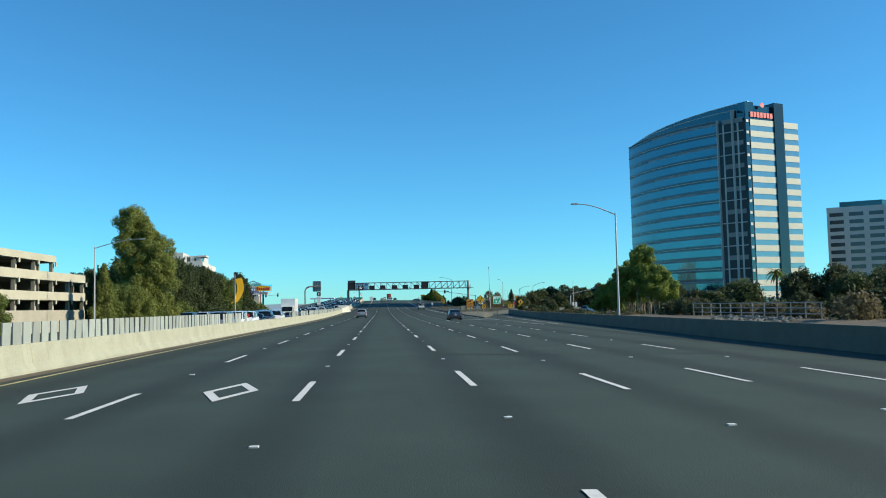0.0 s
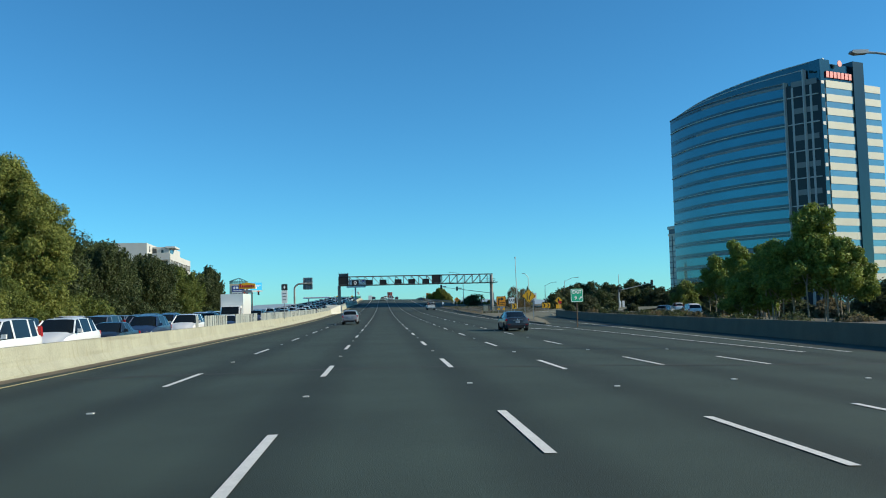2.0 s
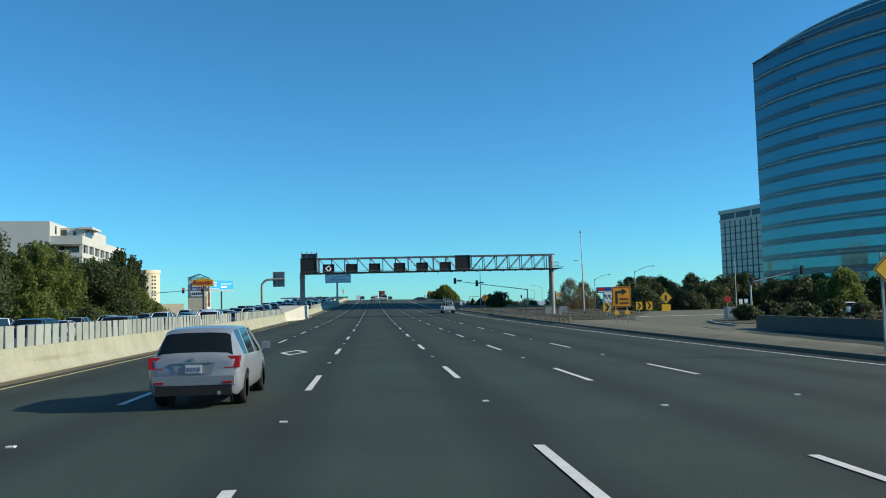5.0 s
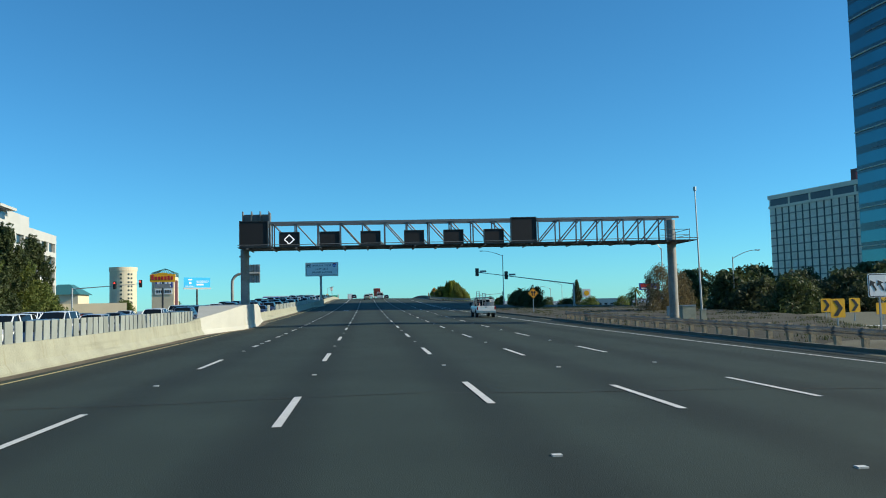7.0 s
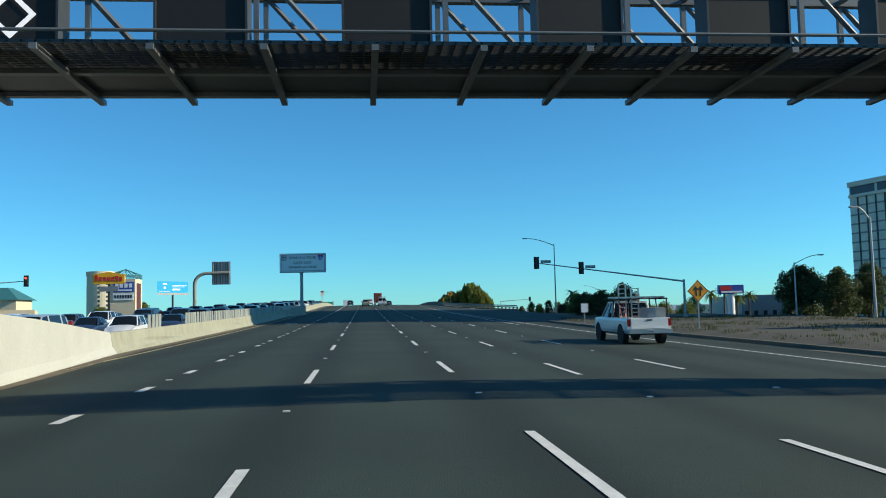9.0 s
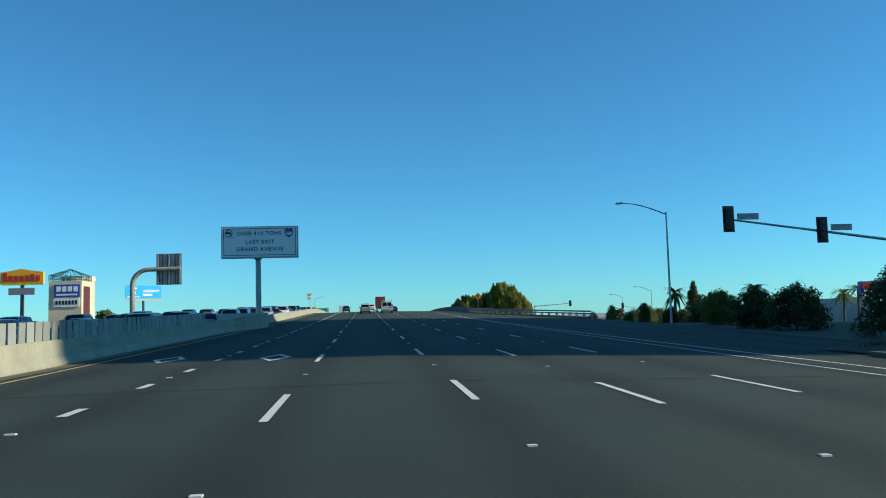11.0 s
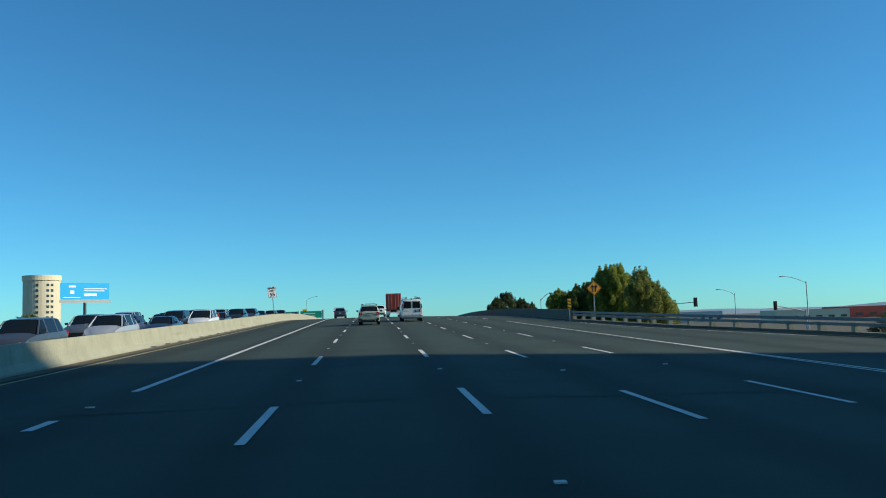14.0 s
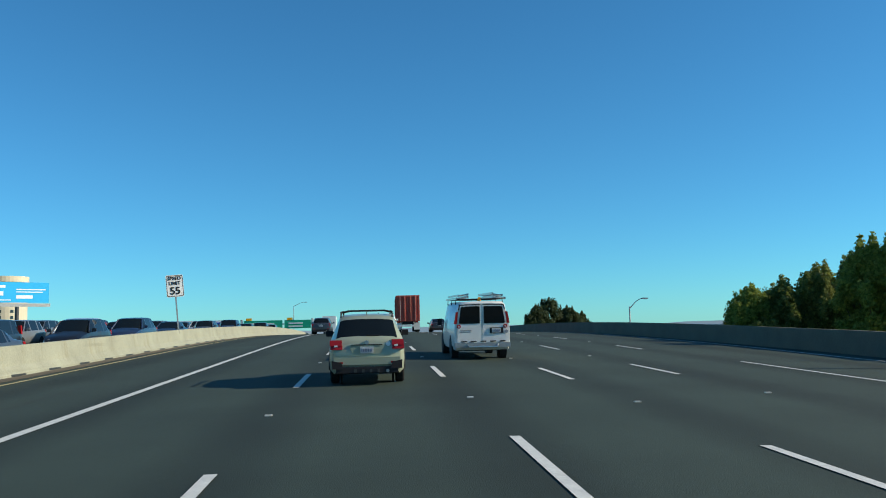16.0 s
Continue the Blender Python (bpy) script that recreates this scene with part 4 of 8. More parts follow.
def block(name, label, corners, z0, z1, material, rows, cols, win="window", frac=(0.7, 0.55), top=None, category="building"):
    """A building on a four-cornered plan with separate windows on its seen sides (the first two edges)."""
    t = thing(name, label, category)
    bm = bmesh.new()
    lo = [bm.verts.new((*p, z0)) for p in corners]
    hi = [bm.verts.new((*p, z1)) for p in corners]
    n = len(corners)
    for i in range(n):
        bm.faces.new((lo[i], lo[(i + 1) % n], hi[(i + 1) % n], hi[i]))
    bm.faces.new(hi)
    part("wall", bm, material, t)
    cx, cy = sum(p[0] for p in corners) / n, sum(p[1] for p in corners) / n
    for s in range(2):
        a, b = Vector(corners[s]), Vector(corners[s + 1])
        d = b - a
        nr = Vector((d.y, -d.x)).normalized()
        if nr.dot(Vector((cx, cy)) - a) > 0:
            nr = -nr
        nc = cols[s]
        for r in range(rows):
            h = (z1 - z0) / (rows + 0.6)
            za = z0 + h * (r + 0.35)
            for c in range(nc):
                k0, k1 = (c + 0.5 - frac[0] / 2) / nc, (c + 0.5 + frac[0] / 2) / nc
                p, q = a + d * k0, a + d * k1
                bm = bmesh.new()
                pts = [p + nr * 0.12, q + nr * 0.12, q - nr * 0.1, p - nr * 0.1]
                l2 = [bm.verts.new((v.x, v.y, za)) for v in pts]
                h2 = [bm.verts.new((v.x, v.y, za + h * frac[1])) for v in pts]
                for i in range(4):
                    bm.faces.new((l2[i], l2[(i + 1) % 4], h2[(i + 1) % 4], h2[i]))
                bm.faces.new(h2)
                part("window", bm, win, t)
    if top:
        k0, k1, h, m = top
        bm = bmesh.new()
        c = [Vector((cx, cy)) + (Vector(p) - Vector((cx, cy))) * k1 for p in corners]
        lo = [bm.verts.new((v.x, v.y, z1)) for v in c]
        hi = [bm.verts.new((v.x, v.y, z1 + h)) for v in c]
        for i in range(n):
            bm.faces.new((lo[i], lo[(i + 1) % n], hi[(i + 1) % n], hi[i]))
        bm.faces.new(hi)
        part("roof_house", bm, m, t)
    return t


def hotel():
    """A long slab: cornice, a banded top storey, and bays of curtained windows between dark strips."""
    t = thing("hotel", "grey concrete hotel slab with bays of curtained windows", "hotel")
    P = [Vector(p) for p in ((145.8, 470), (162.2, 403), (189.5, 410), (173, 477))]
    z1 = 38.6
    def slab(nm, a, b, k0, k1, za, zb, out, material, back=0.1):
        d = b - a
        n = Vector((d.y, -d.x)).normalized()
        if n.dot((P[0] + P[2]) / 2 - a) > 0:
            n = -n
        c = [a + d * k0 + n * out, a + d * k1 + n * out, a + d * k1 - n * back, a + d * k0 - n * back]
        bm = bmesh.new()
        lo, hi = [bm.verts.new((*p, za)) for p in c], [bm.verts.new((*p, zb)) for p in c]
        for i in range(4):
            bm.faces.new((lo[i], lo[(i + 1) % 4], hi[(i + 1) % 4], hi[i]))
        bm.faces.new(hi)
        bm.faces.new(lo[::-1])
        return part(nm, bm, material, t)
    bm = bmesh.new()
    lo, hi = [bm.verts.new((*p, -1)) for p in P], [bm.verts.new((*p, z1)) for p in P]
    for i in range(4):
        bm.faces.new((lo[i], lo[(i + 1) % 4], hi[(i + 1) % 4], hi[i]))
    bm.faces.new(hi)
    part("wall", bm, "hotel_wall", t)
    fh = 2.72
    for a, b, bays in ((P[0], P[1], 21), (P[1], P[2], 6)):
        slab("cornice", a, b, -0.004, 1.004, z1 - 1.25, z1 + 0.25, 0.5, "hotel_wall")
        for c in range(max(2, bays // 3)):
            n = max(2, bays // 3)
            slab("top_window", a, b, (c + 0.05) / n, (c + 0.95) / n, z1 - 3.6, z1 - 1.25, 0.06, "window_blue")
        slab("string_course", a, b, -0.002, 1.002, z1 - 4.5, z1 - 3.6, 0.4, "hotel_wall")
        for c in range(bays):
            slab("recess", a, b, (c + 0.84) / bays, (c + 1.02) / bays, -1, z1 - 4.5, 0.10, "tower_dark")
            for r in range(12):
                zt = z1 - 5.0 - r * fh
                slab("window", a, b, (c + 0.16) / bays, (c + 0.68) / bays, zt - 1.55, zt, 0.08, "hotel_pane")
        for r in range(12):
            zt = z1 - 5.0 - r * fh - 1.75
            slab("sill_band", a, b, 0.0, 1.0, zt - 0.45, zt, 0.05, "tower_band")
    c = (P[1] + P[2]) / 2 + (P[0] - P[1]) * 0.32
    u, v = (P[1] - P[0]).normalized(), (P[2] - P[1]).normalized()
    bm = bmesh.new()
    q = [c - u * 13 - v * 10, c + u * 13 - v * 10, c + u * 13 + v * 8, c - u * 13 + v * 8]
    lo, hi = [bm.verts.new((*p, z1)) for p in q], [bm.verts.new((*p, z1 + 4.6)) for p in q]
    for i in range(4):
        bm.faces.new((lo[i], lo[(i + 1) % 4], hi[(i + 1) % 4], hi[i]))
    bm.faces.new(hi)
    part("roof_house", bm, "maroon", t, "dark maroon roof house")
    for k in range(9):
        p = q[0] + u * (2.2 + k * 2.5) - v * 0.15
        bm = bmesh.new()
        e = u * 1.6
        lo, hi = [bm.verts.new((*w, z1 + 1.2)) for w in (p, p + e, p + e + v * 0.2, p + v * 0.2)], [bm.verts.new((*w, z1 + 3.4)) for w in (p, p + e, p + e + v * 0.2, p + v * 0.2)]
        for i in range(4):
            bm.faces.new((lo[i], lo[(i + 1) % 4], hi[(i + 1) % 4], hi[i]))
        bm.faces.new(hi)
        part("lettering_bar", bm, "red_sign", t)
    return t


hotel()
block("office_block", "white concrete office block with ribbon windows", [(238, 434), (262, 419), (312, 450), (272, 480)], -1, 49, "pale_stone", 12, (3, 6), frac=(0.72, 0.5), top=(0, 0.72, 3.4, "tower_crown"), category="office building")


def white_office():
    """White office with a glazed terrace corner, piers between the windows and a set-back top storey."""
    t = thing("white_office", "white office building with terraces above the trees", "office building", at=pose(-70.2, 343.3, 0, 0, 0, 5.06))
    def put(name, material, *b):
        bm = bmesh.new()
        box(bm, *b)
        return part(name, bm, material, t)
    L, D, top = 50.5, 30.0, 21.6
    put("wall", "pale_stone", -D, -7.6, 0.0, L, -1, top)
    put("core", "window", -7.6, -0.9, 7.0, L - 0.4, -1, top - 1.9)
    put("tall_wing", "pale_stone", -19.5, -7.5, -0.3, 16, -1, 25.2)
    put("roof", "pale_stone", -7.6, 0.0, 0.0, L, top - 2.1, top - 1.6)
    for a in ((-7.6, 0.0, 0.0, 0.35), (-0.35, 0.0, 0.35, L), (-7.6, -0.35, L - 0.35, L)):
        put("parapet", "pale_stone", *a, top - 1.6, top)
    for f in range(5):
        z = top - 5.35 - f * 3.4
        put("floor_band", "pale_stone", -7.6, 0.0, 0.0, L, z, z + 1.15)
        bays = 8
        for b in range(bays):
            y0 = 0.2 + b * (L - 1.4) / bays
            put("pier", "pale_stone", -0.8, -0.05, y0 + (0 if b else 0.2), y0 + 1.15, z + 1.15, z + 3.4)
            if b:
                for m in (1.15, 2.55, 3.95):
                    put("window", "window", -0.62, -0.5, y0 + m + 0.05, y0 + m + 1.3, z + 1.2, z + 3.3)
        put("pier", "pale_stone", -0.8, -0.05, L - 1.0, L, z + 1.15, z + 3.4)
        put("terrace_rail", "pale_stone", -7.6, -3.2, 0.05, 0.2, z + 1.15, z + 1.75)
    # set-back top storey with its windows and canopy
    put("penthouse", "pale_stone", -16, -1.6, 9.0, 34, top - 1.6, 24.4)
    for x0, x1, z0, z1 in ((-7.3, -5.9, 22.0, 23.9), (-4.4, -3.6, 22.4, 23.5)):
        put("penthouse_window", "window", x0, x1, 8.94, 9.1, z0, z1)
    put("penthouse_window", "window", -1.7, -1.5, 9.6, 17.0, 21.7, 23.6)
    put("canopy", "pale_stone", -3.0, 0.4, 8.2, 18.5, 24.0, 24.55)
    for x0, y0 in ((-10.4, 20), (-12, 26)):
        put("roof_unit", "tower_fin", x0, x0 + 2.2, y0, y0 + 3, 24.4, 25.6)
    put("wing_window", "window", -7.6, -7.44, 4.2, 5.6, 22.4, 24.4)
    return t


white_office()


# ---------------------------------------------------------------- trees
def crown_mesh(name, clumps, leaf, count, material, seed):
    """Many small leaves scattered over the clumps (x, y, z, radius)."""
    rs = np.random.RandomState(seed)
    cl = np.array(clumps)
    w = cl[:, 3] ** 2
    idx = rs.choice(len(cl), count, p=w / w.sum())
    d = rs.normal(size=(count, 3))
    d /= np.linalg.norm(d, axis=1)[:, None]
    r = cl[idx, 3] * (0.35 + 0.85 * rs.rand(count) ** 0.8)
    c = cl[idx, :3] + d * r[:, None]
    nrm = d + 0.6 * rs.normal(size=(count, 3))
    nrm /= np.linalg.norm(nrm, axis=1)[:, None]
    t = np.cross(nrm, rs.normal(size=(count, 3)))
    t /= np.linalg.norm(t, axis=1)[:, None] + 1e-9
    b = np.cross(nrm, t)
    s = leaf * (0.6 + 0.8 * rs.rand(count))[:, None]
    v = np.stack([c - t * s + b * s * 0.5, c + t * s * 1.1 + nrm * s * 0.1, c - t * s * 0.3 - b * s * 0.8], 1).reshape(-1, 3)
    f = np.arange(count * 3).reshape(-1, 3)
    me = bpy.data.meshes.new(name)
    me.from_pydata(v.tolist(), [], f.tolist())
    me.materials.append(M[material])
    return me


def tree(x, y, z, h, w, material, label, style="round", seed=1, leaves=5000, leaf=0.28, trunk=0.3, group=""):
    rs = random.Random(seed)
    t = thing("tree", label, "tree", group, at=pose(x, y, z))
    bm = bmesh.new()
    th = h * (0.2 if style == "column" else 0.35)
    tube(bm, (0, 0, -0.3), (0, 0, th), trunk, trunk * 0.7, 8)
    clumps = []
    n = (84 if style in ("column", "cone", "spire") else 66) if leaves > 5500 else 40
    if h > 20:
        n = 190
    for i in range(n):
        k = (i + 0.5) / n
        a = i * 2.4 + rs.uniform(-0.4, 0.4)
        if style == "column":
            zz = h * (0.08 + 0.82 * k)
            rr = w * (1.0 - 0.22 * k ** 1.5 - 0.40 * max(0, k - 0.68) / 0.32) if h > 20 else w * (1.0 - 0.12 * k - 0.42 * max(0, k - 0.45) / 0.55)
        elif style == "cone":
            zz = h * (0.12 + 0.86 * k)
            rr = w * (1.05 - k)
        elif style == "spire":
            zz = h * (0.08 + 0.90 * k)
            rr = w * (1.0 - k) ** 0.75
        elif style == "bush":
            zz = h * (0.1 + 0.75 * k)
            rr = w * math.sqrt(max(0.05, 1 - k * k))
        else:
            zz = h * (0.38 + 0.56 * k)
            rr = w * math.sqrt(max(0.08, 1 - (2 * k - 0.85) ** 2 * 0.75))
        lean = -0.9 * (w - rr) if style == "column" and h > 20 else 0.0
        q = rs.uniform(0.3, 0.98)
        cx, cy = rr * q * math.cos(a) + lean, rr * q * math.sin(a)
        cr = max(0.3, w * rs.uniform(0.15, 0.36) * (1 - {"cone": 0.6, "spire": 0.78}.get(style, 0.3) * k))
        if h > 20:
            cr *= 0.72
        clumps.append((cx, cy, zz, cr))
        if i % 3 == 0:
            tube(bm, (0, 0, min(zz * 0.6, th * rs.uniform(0.6, 1.0) + 0.2)), (cx * 0.85, cy * 0.85, zz), trunk * 0.32, trunk * 0.08, 5)
    if group in ("overpass trees", "crest trees"):
        # loose pointed sprays over the top
        for i in range(22):
            a, q = rs.uniform(0, 6.28), rs.uniform(0.1, 0.95) * w
            zt = h * (1.07 - 0.36 * (q / w) ** 1.3) + rs.uniform(-0.3, 0.35)
            for m in range(4):
                clumps.append((q * math.cos(a), q * math.sin(a), zt - 0.30 * m, 0.13 + 0.08 * m))
    if group == "roadside trees" and h > 10:
        # feathery sprays reaching out of the crown
        for i in range(60):
            a, e = rs.uniform(0, 6.28), rs.uniform(0.05, 1.5)
            d = Vector((math.cos(a) * math.cos(e), math.sin(a) * math.cos(e), math.sin(e)))
            c = Vector((d.x * w * 0.85, d.y * w * 0.85, h * (0.42 + 0.46 * d.z)))
            g = Vector((d.x * 0.6, d.y * 0.6, 0.8)).normalized() * rs.uniform(0.35, 0.6)
            for m in range(5):
                clumps.append((*(c + g * m), 0.62 - 0.10 * m))
    if style in ("column", "spire"):
        # a dense heart to the crown
        for i in range(14):
            k = (i + 0.5) / 14
            clumps.append((rs.uniform(-0.1, 0.1) * w - (0.32 * w * k if h > 20 else 0.0), rs.uniform(-0.1, 0.1) * w, h * (0.1 + 0.8 * k), w * 0.5 * (1 - (0.45 if style == "column" else 0.75) * k)))
    tube(bm, (0, 0, th), (0, 0, h * 0.8), trunk * 0.7, trunk * 0.15, 6)
    part("trunk", bm, "bark", t)
    part("crown", crown_mesh("crown", clumps, leaf, leaves, material, seed), material, t)
    return t


def pine(x, y, z, h, w, seed, leaves=26000, leaf=0.13):
    """Several slender bare stems leaning apart under uneven tiers of dense foliage."""
    rs = random.Random(seed)
    t = thing("pine_tree", "pine with slender pale bare stems and sunlit dense top", "tree", "ramp trees", at=pose(x, y, z))
    clumps, tips = [], []
    for i in range(26):
        k = (i + 0.5) / 26
        a = i * 2.4 + rs.uniform(-0.5, 0.5)
        reach = w * (1.0 - 0.80 * k ** 1.25) * rs.uniform(0.25, 1.0)
        c = (reach * math.cos(a), reach * math.sin(a), h * (0.36 + 0.58 * k) + rs.uniform(-0.3, 0.3))
        r = w * rs.uniform(0.20, 0.34) * (1 - 0.35 * k)
        clumps.append((*c, r))
        tips.append(c)
        for m in range(4):
            b = rs.uniform(0, 6.28)
            clumps.append((c[0] + r * 0.9 * math.cos(b), c[1] + r * 0.9 * math.sin(b), c[2] + rs.uniform(-0.25, 0.35) * r, r * rs.uniform(0.4, 0.65)))
    for k in range(6):
        clumps.append((rs.uniform(-0.15, 0.15) * w, rs.uniform(-0.15, 0.15) * w, h * (0.42 + 0.08 * k), w * (0.42 - 0.05 * k)))
    bm = bmesh.new()
    for i in range(5):
        a = i * 1.3 + rs.uniform(-0.3, 0.3)
        q = rs.uniform(0.1, 0.5) * w
        foot = (q * math.cos(a), q * math.sin(a), -0.3)
        tip = tips[i * 2]
        knee = (foot[0] * 1.25 + rs.uniform(-0.2, 0.2), foot[1] * 1.25 + rs.uniform(-0.2, 0.2), h * rs.uniform(0.24, 0.34))
        pipe(bm, [foot, knee, (tip[0] * 0.8, tip[1] * 0.8, tip[2])], 0.085, 0.05, 7)
        for m in range(2):
            e = tips[(i * 2 + 5 * m + 3) % 12]
            tube(bm, knee, (e[0] * 0.8, e[1] * 0.8, e[2]), 0.045, 0.02, 5)
    part("trunk", bm, "pale_bark", t, "pale bare stems")
    part("crown", crown_mesh("crown", clumps, leaf, leaves, "leaf_pine", seed), "leaf_pine", t)
    return t


tree(-41.3, 157, -0.8, 23.4, 5.9, "leaf_olive", "tall dense columnar evergreen tree", "column", 3, 120000, 0.15, 0.4)
for i, (x, y, h, w, style) in enumerate(((-39.0, 125.5, 9.8, 2.5, "spire"), (-37.2, 135, 7.4, 3.0, "bush"), (-42, 143, 8, 3.4, "bush"), (-41, 151, 7.5, 3.4, "bush"), (-44, 168, 9, 4, "bush"), (-38.4, 87, 6.0, 2.8, "bush"), (-39.5, 130, 7.2, 2.4, "spire"))):
    tree(x, y, -0.8, h, w, "leaf_olive" if i < 2 else "leaf_mid", "bushy green tree behind the carriageway", style, 20 + i, 26000, 0.10, 0.2, "roadside trees")
for i, (x, y, h) in enumerate(((-66, 200, 12.4), (-70.5, 205, 11.6), (-61.5, 196, 12.8), (-75, 201, 10.5))):
    tree(x, y, -0.8, h, 4.2, "leaf_dark", "dark broad-crowned roadside tree", "bush", 30 + i, 14000, 0.2, 0.3, "roadside trees")
for i in range(15):
    y = 176 + i * 8.8
    h = 16.0 - 0.36 * i + 1.6 * math.sin(i * 2.1)
    tree(-47 - (i % 3) * 3.5, y, -0.8, h, 6.9 - 0.08 * i, "leaf_dark" if i % 4 != 1 else "leaf_mid", "dark broad-crowned roadside tree", "bush" if i % 2 else "round", 40 + i, 36000, 0.17, 0.3, "roadside trees")
for i, (x, y, h) in enumerate(((-48.5, 286, 10.6), (-49.0, 301, 15.4), (-49.5, 312, 14.6), (-50, 306, 11.0), (-47.5, 309, 8.6))):
    tree(x, y, -0.8, h, (4.4, 2.6, 2.3, 3.6, 3.8)[i], "leaf_dark" if i in (1, 2) else "leaf_mid", "dark pointed roadside tree" if i in (1, 2) else "olive-green rounded roadside tree", "spire" if i in (1, 2) else "bush", 56 + i, 22000, 0.16, 0.3, "roadside trees")
for i in range(13):
    tree(-41 - (i % 2) * 2, 180 + i * 9.6, -0.8, 5.0 + 1.2 * math.sin(i * 1.3), 3.6, "leaf_mid" if i % 3 == 0 else "leaf_dark", "low roadside bush under the trees", "bush", 60 + i, 6000, 0.19, 0.15, "roadside bushes")
for i, (x, y, h, w) in enumerate(((41.3, 129, 11.6, 3.1), (38.6, 131, 8.4, 2.5), (43.4, 128, 8.4, 2.5), (36.5, 133, 5.2, 2.2))):
    pine(x, y, -0.8, h, w * 1.2, 80 + i, 30000)

# ---------------------------------------------------------------- vehicles
def loft(bm, sections, close=True):
    """Skin over cross-sections of equal point count."""
    rings = [[bm.verts.new(p) for p in s] for s in sections]
    n = len(rings[0])
    for a, b in zip(rings, rings[1:]):
        for i in range(n):
            bm.faces.new((a[i], a[(i + 1) % n], b[(i + 1) % n], b[i]))
    if close:
        bm.faces.new(rings[0][::-1])
        bm.faces.new(rings[-1])


def body_ring(y, w, zb, zs, zt, tuck=0.9):
    """One cross-section of a car's lower body: sill, flank, shoulder, deck."""
    half = [(w * tuck, zb), (w * 0.985, zb + 0.10), (w, zb + 0.28), (w * 0.985, zs - 0.10), (w * 0.93, zs), (w * 0.75, zs + (zt - zs) * 0.7), (w * 0.35, zt)]
    return [(x, y, z) for x, z in half] + [(-x, y, z) for x, z in reversed(half)]


def rounded(bm, r, seg=2):
    bmesh.ops.bevel(bm, geom=[e for e in bm.edges if len(e.link_faces) == 2 and e.calc_face_angle(0) > 0.5], offset=r, segments=seg, affect="EDGES", profile=0.6)


def wheel(parent, x, y, r, w):
    s = 1 if x > 0 else -1
    bm = bmesh.new()
    prof = [(0.62, 0.0), (0.9, 0.0), (1.0, 0.18), (1.0, 0.82), (0.9, 1.0), (0.62, 1.0)]
    n = 20
    rings = []
    for k in range(n):
        a = 2 * math.pi * k / n
        rings.append([bm.verts.new((x - s * w * q, y + r * p * math.cos(a), r + r * p * math.sin(a))) for p, q in prof])
    for k in range(n):
        a, b = rings[k], rings[(k + 1) % n]
        for i in range(len(prof) - 1):
            bm.faces.new((a[i], a[i + 1], b[i + 1], b[i]))
    wh = part("wheel", bm, "rubber", parent, smooth=True)
    bm = bmesh.new()
    c = bm.verts.new((x - s * 0.035, y, r))
    ring = [bm.verts.new((x - s * 0.055, y + r * 0.63 * math.cos(2 * math.pi * k / n), r + r * 0.63 * math.sin(2 * math.pi * k / n))) for k in range(n)]
    for k in range(0, n):
        if k % 4 != 3:
            bm.faces.new((c, ring[k], ring[(k + 1) % n]))
    part("rim", bm, "chrome", wh)
    bm = bmesh.new()
    tube(bm, (x - s * 0.09, y, r), (x - s * w, y, r), r * 0.62, seg=14)
    part("brake_disc", bm, "black", wh)


def lens(parent, name, x0, x1, y, z0, z1, material, depth=0.08, slope=0.0, label=""):
    bm = bmesh.new()
    prism(bm, [(x0, z0), (x1, z0 + 0.0), (x1, z1), (x0, z1)], y - depth / 2, y + depth / 2)
    for v in bm.verts:
        v.co.y += slope * (v.co.z - z0)
    rounded(bm, 0.015, 1)
    return part(name, bm, material, parent, label)


def plate(parent, x, y, z, s=1):
    bm = bmesh.new()
    box(bm, x - 0.155, x + 0.155, y - 0.012, y + 0.012, z - 0.077, z + 0.077)
    p = part("number_plate", bm, "plate", parent, "pale number plate")
    bm = bmesh.new()
    yy = y - s * 0.016
    for i in range(7):
        cx = x - 0.115 + i * 0.038
        box(bm, cx - 0.012, cx + 0.012, yy - 0.004, yy + 0.004, z - 0.04, z + 0.03)
    part("plate_bars", bm, "plate_ink", p)


